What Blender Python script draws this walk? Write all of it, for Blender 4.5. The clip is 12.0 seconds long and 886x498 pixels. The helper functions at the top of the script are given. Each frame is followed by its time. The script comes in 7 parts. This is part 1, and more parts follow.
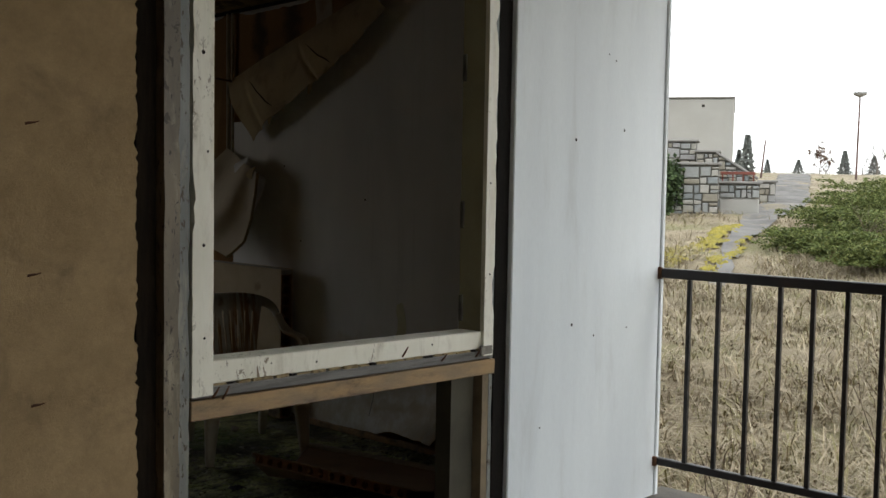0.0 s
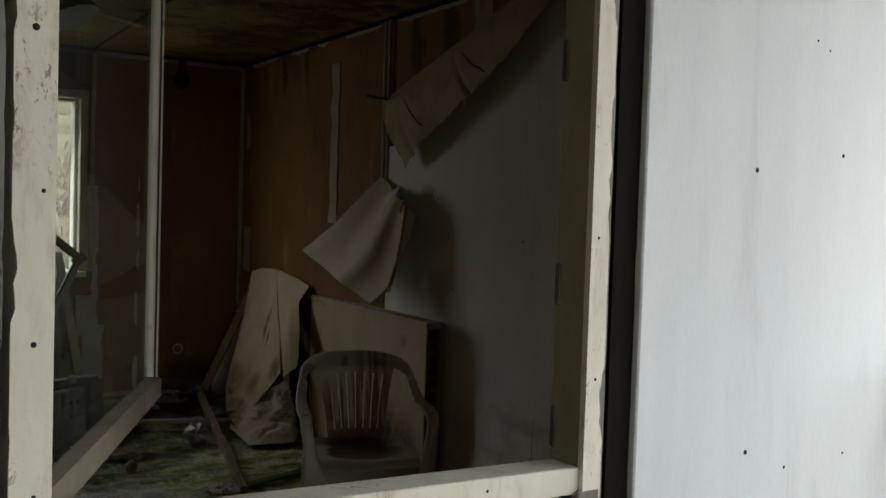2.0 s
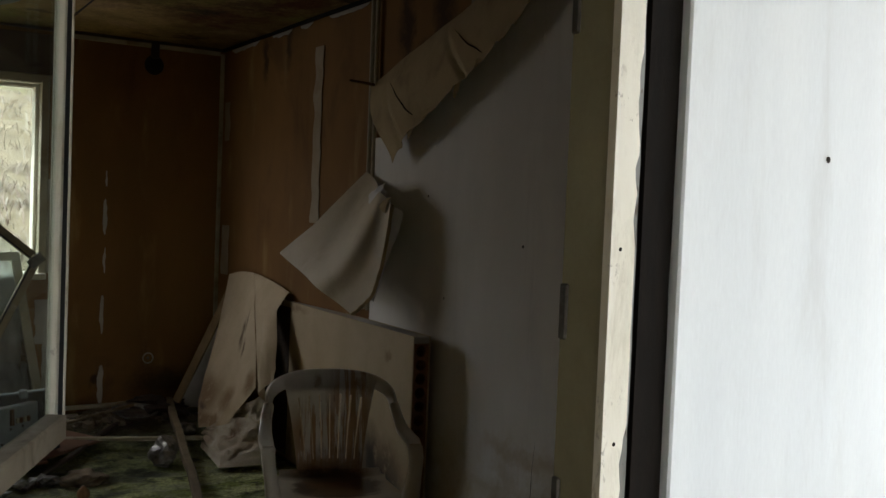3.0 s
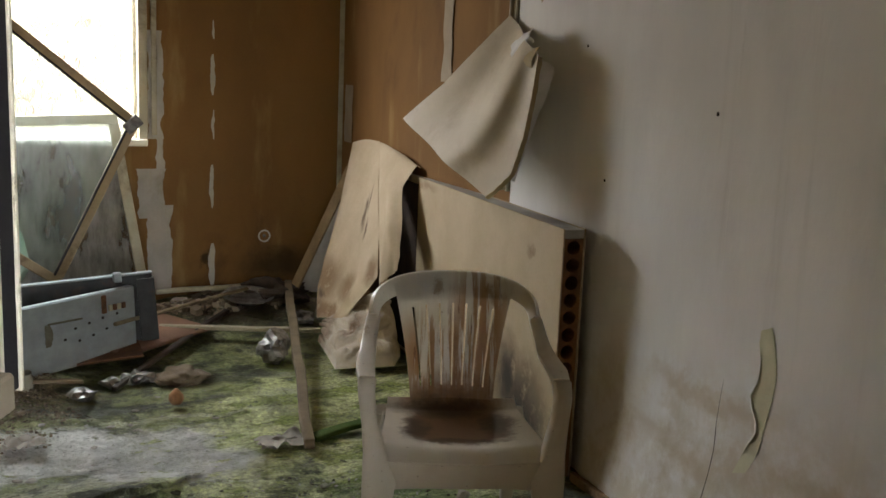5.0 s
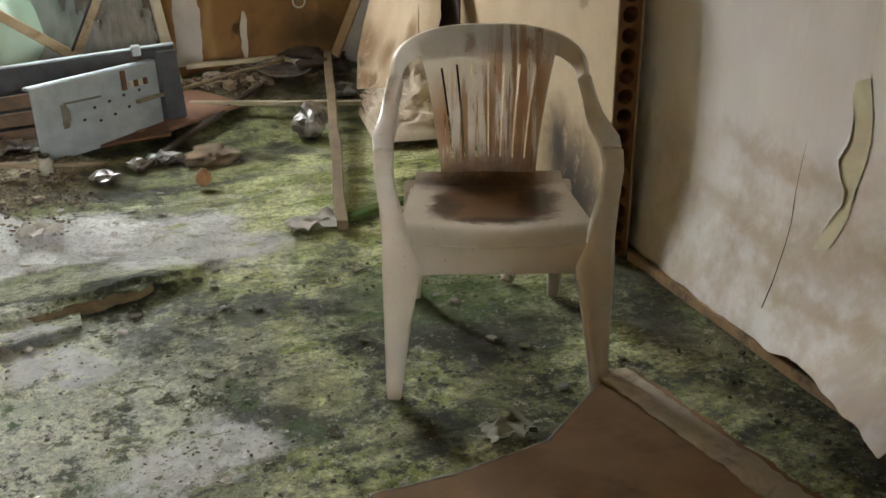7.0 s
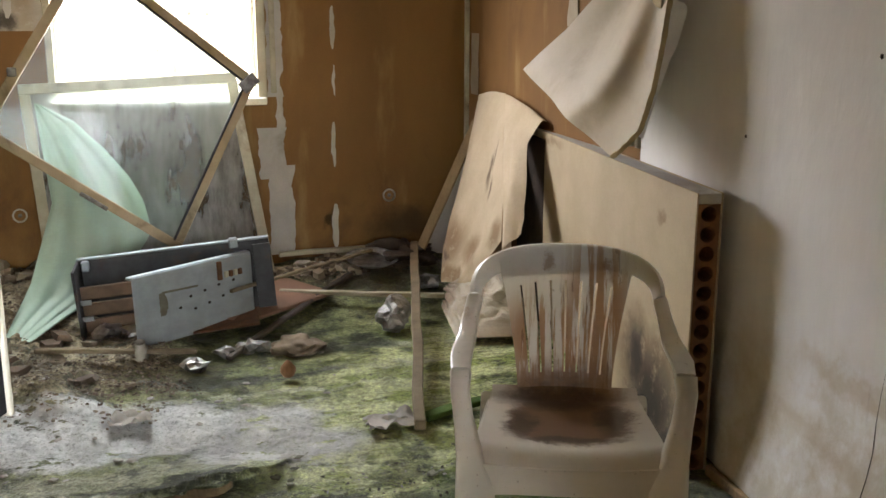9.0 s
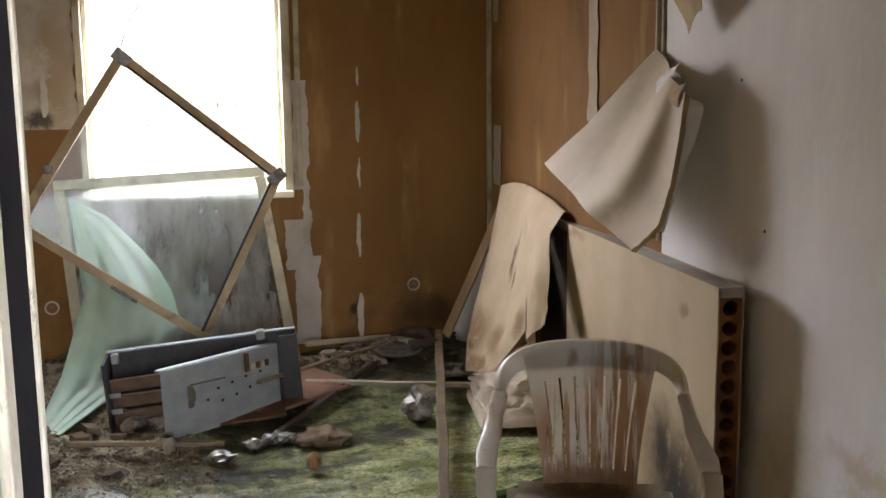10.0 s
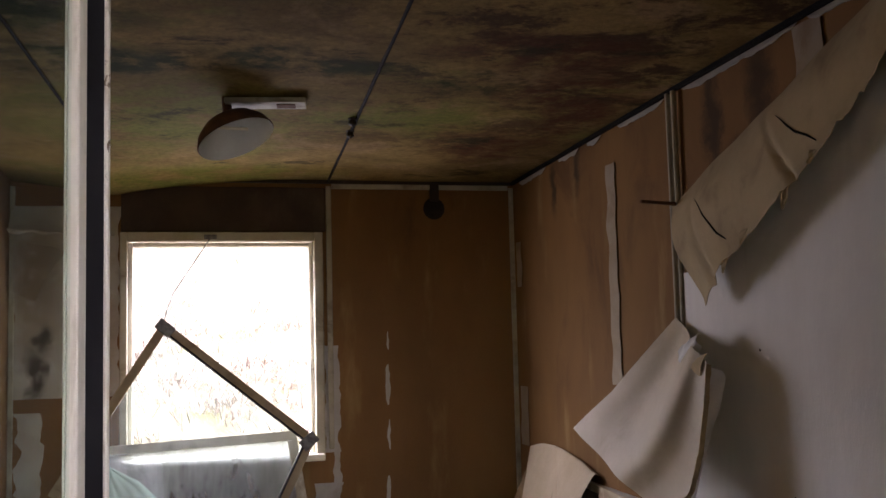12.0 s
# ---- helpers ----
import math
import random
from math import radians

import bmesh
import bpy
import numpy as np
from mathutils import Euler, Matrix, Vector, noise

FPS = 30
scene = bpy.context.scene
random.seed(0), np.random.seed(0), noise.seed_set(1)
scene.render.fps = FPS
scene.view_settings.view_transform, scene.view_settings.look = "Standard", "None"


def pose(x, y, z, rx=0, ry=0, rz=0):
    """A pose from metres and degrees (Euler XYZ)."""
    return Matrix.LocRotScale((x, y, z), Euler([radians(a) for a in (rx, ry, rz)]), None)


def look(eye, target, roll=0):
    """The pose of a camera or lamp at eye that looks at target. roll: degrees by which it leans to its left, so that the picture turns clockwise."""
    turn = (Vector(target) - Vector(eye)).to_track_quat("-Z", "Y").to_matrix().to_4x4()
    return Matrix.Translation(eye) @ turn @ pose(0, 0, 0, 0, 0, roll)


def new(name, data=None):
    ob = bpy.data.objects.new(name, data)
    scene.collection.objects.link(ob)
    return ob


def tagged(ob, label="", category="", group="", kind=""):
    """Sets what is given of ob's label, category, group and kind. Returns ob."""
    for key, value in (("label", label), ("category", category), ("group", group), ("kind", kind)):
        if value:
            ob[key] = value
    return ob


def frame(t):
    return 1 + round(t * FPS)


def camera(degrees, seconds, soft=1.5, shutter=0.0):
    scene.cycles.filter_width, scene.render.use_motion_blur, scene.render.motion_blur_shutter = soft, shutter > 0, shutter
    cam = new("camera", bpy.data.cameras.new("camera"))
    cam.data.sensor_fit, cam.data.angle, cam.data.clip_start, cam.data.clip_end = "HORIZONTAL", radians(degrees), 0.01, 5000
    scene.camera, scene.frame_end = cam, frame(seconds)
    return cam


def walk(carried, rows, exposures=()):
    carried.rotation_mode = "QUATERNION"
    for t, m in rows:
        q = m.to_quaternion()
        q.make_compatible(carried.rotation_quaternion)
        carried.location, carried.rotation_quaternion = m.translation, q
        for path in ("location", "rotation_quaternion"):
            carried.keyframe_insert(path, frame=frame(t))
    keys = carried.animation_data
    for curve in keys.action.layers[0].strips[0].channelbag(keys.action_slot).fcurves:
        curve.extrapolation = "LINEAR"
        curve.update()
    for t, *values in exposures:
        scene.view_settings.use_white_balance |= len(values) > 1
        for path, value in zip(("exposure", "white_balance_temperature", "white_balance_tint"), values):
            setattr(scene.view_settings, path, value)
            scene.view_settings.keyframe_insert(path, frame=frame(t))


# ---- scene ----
cam = camera(47.2, 12.0)
PATH = [
    (0, (-0.491, 0.208, 1.398), (1.013, 1.52, 1.28), 1.0),
    (0.5, (-0.237, 0.308, 1.425), (1.221, 1.673, 1.314), 1.1),
    (1, (0.066, 0.486, 1.441), (1.472, 1.904, 1.346), 1.8),
    (1.5, (0.355, 0.597, 1.452), (1.689, 2.083, 1.353), 0.4),
    (2, (0.654, 0.7, 1.473), (1.774, 2.355, 1.392), 1.8),
    (2.5, (0.855, 0.891, 1.468), (1.932, 2.575, 1.395), 2.2),
    (3, (1.038, 1.152, 1.473), (2.15, 2.813, 1.391), 2.3),
    (3.2, (1.099, 1.24, 1.471), (2.181, 2.919, 1.381), 1.9),
    (4.8, (1.532, 1.907, 1.433), (2.361, 3.704, 1.139), 2.6),
    (5, (1.571, 1.979, 1.439), (2.414, 3.757, 1.08), 2.4),
    (5.5, (1.703, 2.132, 1.38), (2.461, 3.916, 0.886), 1.6),
    (6, (1.782, 2.222, 1.324), (2.5, 3.971, 0.672), 0.2),
    (6.5, (1.818, 2.271, 1.289), (2.512, 3.98, 0.517), -0.4),
    (6.7, (1.827, 2.277, 1.292), (2.512, 3.98, 0.499), -0.3),
    (8.3, (1.833, 2.257, 1.424), (2.403, 4.08, 0.831), -0.1),
    (8.5, (1.838, 2.255, 1.423), (2.4, 4.091, 0.865), 0.1),
    (9, (1.835, 2.242, 1.45), (2.382, 4.107, 0.98), 0.1),
    (9.5, (1.82, 2.224, 1.479), (2.353, 4.113, 1.095), 0.1),
    (10, (1.822, 2.201, 1.509), (2.333, 4.109, 1.193), -0.6),
    (10.5, (1.797, 2.14, 1.529), (2.3, 4.067, 1.353), -1.4),
    (11, (1.79, 2.107, 1.557), (2.289, 4.043, 1.514), -1.5),
    (11.5, (1.788, 2.083, 1.579), (2.273, 4.023, 1.652), -1.7),
    (12, (1.756, 2.071, 1.593), (2.238, 4.008, 1.762), -1.4),
]
EXPOSURES = [(0, -0.2, 6500, 8), (1.0, -0.2, 6500, 8), (1.5, -0.1, 6500, 8), (2.0, 0.25, 6500, 8), (2.5, 0.55, 6500, 8), (3.2, 0.95, 6500, 9), (4.3, 2.35, 6500, 10), (4.8, 2.75, 6500, 10), (5.5, 3.35, 6500, 10), (6.5, 3.7, 6600, 10), (8.3, 3.6, 6500, 11), (9.5, 3.42, 6400, 15), (10.5, 2.92, 6300, 21), (11, 2.62, 6250, 24), (12, 2.38, 6150, 28)]
walk(cam, [(t, look(eye, target, roll)) for t, eye, target, roll in PATH], EXPOSURES)

# ---- world and light ----
world = bpy.data.worlds.new("overcast_sky")
scene.world = world
world.use_nodes = True
wn, wl = world.node_tree.nodes, world.node_tree.links
sky = wn.new("ShaderNodeTexSky")
sky.sky_type, sky.sun_disc = "NISHITA", False
sky.sun_elevation, sky.sun_rotation = radians(40), radians(200)
cloud = wn.new("ShaderNodeMix")
cloud.data_type = "RGBA"
cloud.inputs["Factor"].default_value = 0.85
wl.new(sky.outputs["Color"], cloud.inputs[6])
cloud.inputs[7].default_value = (20.0, 20.3, 20.8, 1)
wl.new(cloud.outputs[2], wn["Background"].inputs["Color"])
wn["Background"].inputs["Strength"].default_value = 0.15
sun = new("sun", bpy.data.lights.new("sun", "SUN"))
sun.data.energy, sun.data.angle, sun.data.color = 1.4, radians(30), (1.0, 0.97, 0.92)
sun.matrix_world = look((4, -10, 12), (0, 0, 0))
window_light = new("window_light", bpy.data.lights.new("window_light", "AREA"))
window_light.data.shape, window_light.data.size, window_light.data.size_y = "RECTANGLE", 0.90, 1.08
window_light.data.energy, window_light.data.color = 4.2, (0.97, 0.98, 1.0)
window_light.matrix_world = look((1.915, 7.74, 1.55), (1.915, 5.0, 0.1))


# ---- materials ----
def material(name):
    m = bpy.data.materials.new(name)
    m.use_nodes = True
    return m, m.node_tree.nodes, m.node_tree.links, m.node_tree.nodes["Principled BSDF"]


def noise_tex(n, l, vec, scale, detail=6.0, rough=0.6, stretch=None, warp=0.0):
    t = n.new("ShaderNodeTexNoise")
    t.inputs["Scale"].default_value, t.inputs["Detail"].default_value, t.inputs["Roughness"].default_value = scale, detail, rough
    t.inputs["Distortion"].default_value = warp
    if stretch:
        mp = n.new("ShaderNodeMapping")
        mp.inputs["Scale"].default_value = stretch
        l.new(vec, mp.inputs["Vector"])
        vec = mp.outputs["Vector"]
    l.new(vec, t.inputs["Vector"])
    return t.outputs["Fac"]


def ramp(n, l, fac, lo, hi):
    r = n.new("ShaderNodeMapRange")
    r.interpolation_type = "SMOOTHSTEP"
    r.inputs["From Min"].default_value, r.inputs["From Max"].default_value = lo, hi
    l.new(fac, r.inputs["Value"])
    return r.outputs["Result"]


def mix(n, l, fac, a, b, kind="MIX"):
    m = n.new("ShaderNodeMix")
    m.data_type, m.blend_type = "RGBA", kind
    for sock, v in ((m.inputs["Factor"], fac), (m.inputs[6], a), (m.inputs[7], b)):
        if isinstance(v, bpy.types.NodeSocket):
            l.new(v, sock)
        else:
            sock.default_value = v if isinstance(v, (int, float)) else (*v, 1)
    return m.outputs[2]


def calc(n, l, op, a, b=0.0):
    m = n.new("ShaderNodeMath")
    m.operation = op
    for k, v in enumerate((a, b)):
        if isinstance(v, bpy.types.NodeSocket):
            l.new(v, m.inputs[k])
        else:
            m.inputs[k].default_value = v
    return m.outputs[0]


def bump(n, l, p, height, strength=0.3, dist=0.01):
    b = n.new("ShaderNodeBump")
    b.inputs["Strength"].default_value, b.inputs["Distance"].default_value = strength, dist
    l.new(height, b.inputs["Height"])
    l.new(b.outputs["Normal"], p.inputs["Normal"])


def spot(n, l, pos, centre, size, soft=0.5):
    """1 inside an ellipsoid round centre, falling to 0 outside it."""
    mp = n.new("ShaderNodeVectorMath")
    mp.operation = "SUBTRACT"
    l.new(pos, mp.inputs[0])
    mp.inputs[1].default_value = centre
    dv = n.new("ShaderNodeVectorMath")
    dv.operation = "DIVIDE"
    l.new(mp.outputs[0], dv.inputs[0])
    dv.inputs[1].default_value = size
    ln = n.new("ShaderNodeVectorMath")
    ln.operation = "LENGTH"
    l.new(dv.outputs[0], ln.inputs[0])
    r = n.new("ShaderNodeMapRange")
    r.interpolation_type = "SMOOTHSTEP"
    r.inputs["From Min"].default_value, r.inputs["From Max"].default_value = 1.0 + soft, 1.0 - soft
    l.new(ln.outputs["Value"], r.inputs["Value"])
    return r.outputs["Result"]


def position(n):
    return n.new("ShaderNodeTexCoord").outputs["Object"]


def warped(n, l, pos, *waves):
    """Position pushed about by noise; waves of (scale, reach)."""
    for scale, reach in waves:
        t = n.new("ShaderNodeTexNoise")
        t.inputs["Scale"].default_value, t.inputs["Detail"].default_value, t.inputs["Roughness"].default_value = scale, 8.0, 0.65
        l.new(pos, t.inputs["Vector"])
        sb = n.new("ShaderNodeVectorMath")
        sb.operation = "SUBTRACT"
        l.new(t.outputs["Color"], sb.inputs[0])
        sb.inputs[1].default_value = (0.5, 0.5, 0.5)
        ad = n.new("ShaderNodeVectorMath")
        ad.operation = "MULTIPLY_ADD"
        l.new(sb.outputs[0], ad.inputs[0])
        ad.inputs[1].default_value = (reach, reach, reach)
        l.new(pos, ad.inputs[2])
        pos = ad.outputs[0]
    return pos


def blots(n, l, pos, rows, soft=0.4):
    """Union of ellipsoids, rows of (centre, size)."""
    f = None
    for c, sz in rows:
        k = spot(n, l, pos, c, sz, soft)
        f = k if f is None else calc(n, l, "MAXIMUM", f, k)
    return f


def stained(name, c1, c2, marks, reach=0.12, scale=4.0, rough=0.8, relief=0.25, grain=110):
    """A sheet colour with soft-edged stains; marks of (colour, strength, rows)."""
    m, n, l, p = material(name)
    pos = position(n)
    col = mix(n, l, ramp(n, l, noise_tex(n, l, pos, scale, 9, 0.65), 0.3, 0.7), c1, c2)
    wp = warped(n, l, pos, (5.0, reach * 2), (22.0, reach * 0.6))
    for c, k, rows in marks:
        f = calc(n, l, "MULTIPLY", blots(n, l, wp, rows, 0.7), k)
        f = calc(n, l, "MULTIPLY", f, ramp(n, l, noise_tex(n, l, pos, 11, 9, 0.7), 0.25, 0.48))
        col = mix(n, l, f, col, c)
    f = noise_tex(n, l, pos, grain, 6, 0.75)
    col = mix(n, l, 0.35, col, mix(n, l, f, (0.4, 0.4, 0.4), (1.05, 1.05, 1.05)), "MULTIPLY")
    l.new(col, p.inputs["Base Color"])
    p.inputs["Roughness"].default_value = rough
    bump(n, l, p, noise_tex(n, l, pos, 30, 8, 0.7), relief, 0.004)
    return m


def plain(name, c1, c2, scale=6.0, rough=0.75, metal=0.0, stain=None, amount=0.5, stain_scale=1.6, grain=90.0, relief=0.25, stretch=None, spec=0.4, vary=0.0, speck=0.35):
    m, n, l, p = material(name)
    pos = position(n)
    col = mix(n, l, ramp(n, l, noise_tex(n, l, pos, scale, stretch=stretch), 0.3, 0.7), c1, c2)
    if stain:
        f = calc(n, l, "MULTIPLY", ramp(n, l, noise_tex(n, l, pos, stain_scale, 9, 0.65, stretch, 0.4), 0.5, 0.72), amount)
        col = mix(n, l, f, col, stain)
    fine = noise_tex(n, l, pos, grain, 8, 0.8, stretch)
    col = mix(n, l, speck, col, mix(n, l, fine, (0.35, 0.35, 0.35), (1.0, 1.0, 1.0)), "MULTIPLY")
    if vary:
        inf = n.new("ShaderNodeObjectInfo")
        col = mix(n, l, vary, col, mix(n, l, inf.outputs["Random"], (0.45, 0.45, 0.45), (1.0, 1.0, 1.0)), "MULTIPLY")
    l.new(col, p.inputs["Base Color"])
    p.inputs["Roughness"].default_value, p.inputs["Metallic"].default_value = rough, metal
    p.inputs["Specular IOR Level"].default_value = spec
    if relief:
        bump(n, l, p, fine, relief, 0.004)
    return m


WHITE_PANEL = plain("painted_panel", (0.84, 0.88, 0.89), (0.76, 0.80, 0.82), 1.2, 0.5, stain=(0.5, 0.5, 0.48), amount=0.35, stain_scale=2.2, grain=60, relief=0.12, stretch=(3, 3, 0.5))


def flaking_paint(name, c1, c2, bare, loss=0.0):
    """Old gloss paint with streaks and small flakes lost down to the wood."""
    m, n, l, p = material(name)
    pos = position(n)
    a = mix(n, l, ramp(n, l, noise_tex(n, l, pos, 5, 8, 0.6, (2, 2, 0.6)), 0.3, 0.7), c1, c2)
    grime = ramp(n, l, noise_tex(n, l, pos, 9, 9, 0.7, (2, 2, 0.5), 0.3), 0.5, 0.68)
    a = mix(n, l, calc(n, l, "MULTIPLY", grime, 0.45), a, (0.42, 0.37, 0.26))
    zone = ramp(n, l, noise_tex(n, l, pos, 3.0, 5, 0.6), 0.50 - loss, 0.66 - loss)
    chip = calc(n, l, "MULTIPLY", ramp(n, l, noise_tex(n, l, pos, 46, 10, 0.7, (1.3, 1.3, 0.6), 0.5), 0.57, 0.60), zone)
    a = mix(n, l, chip, a, mix(n, l, noise_tex(n, l, pos, 60, 4, 0.6), bare, (0.05, 0.035, 0.02)))
    l.new(a, p.inputs["Base Color"])
    p.inputs["Roughness"].default_value = 0.5
    bump(n, l, p, calc(n, l, "SUBTRACT", noise_tex(n, l, pos, 60, 6, 0.7), chip), 0.3, 0.003)
    return m


WHITE_PAINT = flaking_paint("flaking_white_paint", (0.80, 0.77, 0.66), (0.72, 0.69, 0.57), (0.30, 0.22, 0.12))
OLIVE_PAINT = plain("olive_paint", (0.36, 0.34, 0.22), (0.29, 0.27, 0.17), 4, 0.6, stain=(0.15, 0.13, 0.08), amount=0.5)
GREY_WOOD = plain("weathered_wood", (0.17, 0.16, 0.14), (0.30, 0.28, 0.23), 9, 0.9, stain=(0.10, 0.075, 0.05), amount=0.7, grain=60, relief=0.6, stretch=(6, 6, 0.7))
GREEN_GREY = flaking_paint("grey_green_paint", (0.20, 0.205, 0.185), (0.11, 0.115, 0.105), (0.07, 0.055, 0.035), 0.35)
TAN_WOOD = plain("raw_wood", (0.46, 0.30, 0.15), (0.30, 0.22, 0.135), 7, 0.85, stain=(0.07, 0.055, 0.045), amount=0.9, stain_scale=3.2, grain=60, relief=0.5, stretch=(0.9, 3, 3), speck=0.6)
BATTEN_WOOD = plain("old_batten", (0.25, 0.195, 0.12), (0.15, 0.115, 0.07), 8, 0.85, stain=(0.06, 0.05, 0.03), amount=0.7, stain_scale=3, grain=80, relief=0.5)
DARK_WOOD = plain("dark_stained_wood", (0.035, 0.026, 0.02), (0.06, 0.04, 0.026), 9, 0.65, grain=60, relief=0.4, stretch=(6, 6, 0.7))
FIBREBOARD = plain("fibreboard", (0.45, 0.315, 0.165), (0.35, 0.24, 0.12), 7, 0.9, stain=(0.17, 0.115, 0.065), amount=0.6, stain_scale=5, grain=38, relief=0.8, speck=0.75)
BLACK_STEEL = plain("black_rail_paint", (0.012, 0.01, 0.01), (0.02, 0.016, 0.015), 9, 0.45, stain=(0.05, 0.022, 0.012), amount=0.5, stain_scale=5)
DECK = plain("deck_boards", (0.10, 0.095, 0.085), (0.16, 0.15, 0.13), 6, 0.9, stain=(0.04, 0.05, 0.03), amount=0.6)
PLASTER = plain("old_plaster", (0.55, 0.52, 0.47), (0.46, 0.43, 0.38), 3, 0.9, stain=(0.25, 0.2, 0.13), amount=0.6)
GALVANISED = plain("galvanised_sheet", (0.34, 0.37, 0.39), (0.26, 0.285, 0.30), 22, 0.5, metal=0.55, stain=(0.24, 0.24, 0.22), amount=0.6, stain_scale=6, grain=40, relief=0.08)
DARK_STEEL = plain("dark_steel", (0.05, 0.052, 0.055), (0.03, 0.03, 0.03), 12, 0.5, metal=0.5, stain=(0.10, 0.05, 0.025), amount=0.7, stain_scale=7)
RUST = plain("rust", (0.16, 0.07, 0.03), (0.09, 0.045, 0.025), 20, 0.9, stain=(0.03, 0.02, 0.015), amount=0.6)
FOIL = plain("crumpled_foil", (0.50, 0.50, 0.49), (0.22, 0.21, 0.20), 24, 0.42, metal=0.9, grain=50, relief=0.5)


def right_wall_paint():
    m, n, l, p = material("stained_wallpaper")
    pos = position(n)
    base = mix(n, l, ramp(n, l, noise_tex(n, l, pos, 1.5, 8, 0.6, (2, 2, 0.6)), 0.3, 0.7), (0.83, 0.82, 0.81), (0.73, 0.72, 0.71))
    low = calc(n, l, "MULTIPLY", spot(n, l, pos, (3.54, 4.1, 0.18), (0.6, 1.5, 0.34), 0.6), ramp(n, l, noise_tex(n, l, pos, 4.5, 10, 0.7, None, 0.1), 0.40, 0.62))
    base = mix(n, l, calc(n, l, "MULTIPLY", low, 0.55), base, (0.46, 0.36, 0.21))
    wp = warped(n, l, pos, (2.2, 0.35), (9.0, 0.10))
    tide = blots(n, l, wp, [((3.5, 4.25, 0.52), (0.6, 0.22, 0.03)), ((3.5, 4.45, 0.30), (0.6, 0.30, 0.05)), ((3.5, 3.8, 0.36), (0.6, 0.30, 0.05)), ((3.5, 4.0, 0.20), (0.6, 0.5, 0.03)), ((3.5, 4.7, 0.25), (0.6, 0.12, 0.2))], 0.8)
    base = mix(n, l, calc(n, l, "MULTIPLY", tide, 0.45), base, (0.44, 0.32, 0.17))
    streak = ramp(n, l, noise_tex(n, l, pos, 14, 5, 0.6, (1, 1, 0.06)), 0.55, 0.75)
    base = mix(n, l, calc(n, l, "MULTIPLY", streak, 0.18), base, (0.40, 0.38, 0.34))
    l.new(base, p.inputs["Base Color"])
    p.inputs["Roughness"].default_value = 0.72
    h = noise_tex(n, l, pos, 5, 6, 0.6, (1, 1, 0.4))
    bump(n, l, p, h, 0.35, 0.02)
    return m


def orange_wall():
    m, n, l, p = material("bare_orange_board")
    pos = position(n)
    a = mix(n, l, ramp(n, l, noise_tex(n, l, pos, 1.1, 8, 0.6, (1, 1, 0.5)), 0.35, 0.65), (0.262, 0.140, 0.048), (0.198, 0.104, 0.037))
    damp = ramp(n, l, noise_tex(n, l, pos, 1.9, 9, 0.65, (1, 1, 0.6), 0.6), 0.54, 0.72)
    a = mix(n, l, calc(n, l, "MULTIPLY", damp, 0.6), a, (0.11, 0.055, 0.026))
    pale = ramp(n, l, noise_tex(n, l, pos, 2.6, 9, 0.6, (1.5, 1.5, 0.35)), 0.56, 0.75)
    a = mix(n, l, calc(n, l, "MULTIPLY", pale, 0.45), a, (0.48, 0.34, 0.15))
    wp = warped(n, l, pos, (3.0, 0.30), (14.0, 0.08))
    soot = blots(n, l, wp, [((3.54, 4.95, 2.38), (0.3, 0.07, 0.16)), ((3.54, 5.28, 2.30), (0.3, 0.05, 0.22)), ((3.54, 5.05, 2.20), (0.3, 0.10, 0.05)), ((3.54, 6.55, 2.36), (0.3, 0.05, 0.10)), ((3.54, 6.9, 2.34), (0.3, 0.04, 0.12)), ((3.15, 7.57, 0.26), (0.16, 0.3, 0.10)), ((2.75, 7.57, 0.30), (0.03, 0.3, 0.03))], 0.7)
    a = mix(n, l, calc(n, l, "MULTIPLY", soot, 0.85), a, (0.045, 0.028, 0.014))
    f = noise_tex(n, l, pos, 150, 4, 0.7)
    a = mix(n, l, 0.3, a, mix(n, l, f, (0.4, 0.4, 0.4), (1, 1, 1)), "MULTIPLY")
    l.new(a, p.inputs["Base Color"])
    p.inputs["Specular IOR Level"].default_value = 0.2
    p.inputs["Roughness"].default_value = 0.85
    bump(n, l, p, f, 0.2, 0.003)
    return m


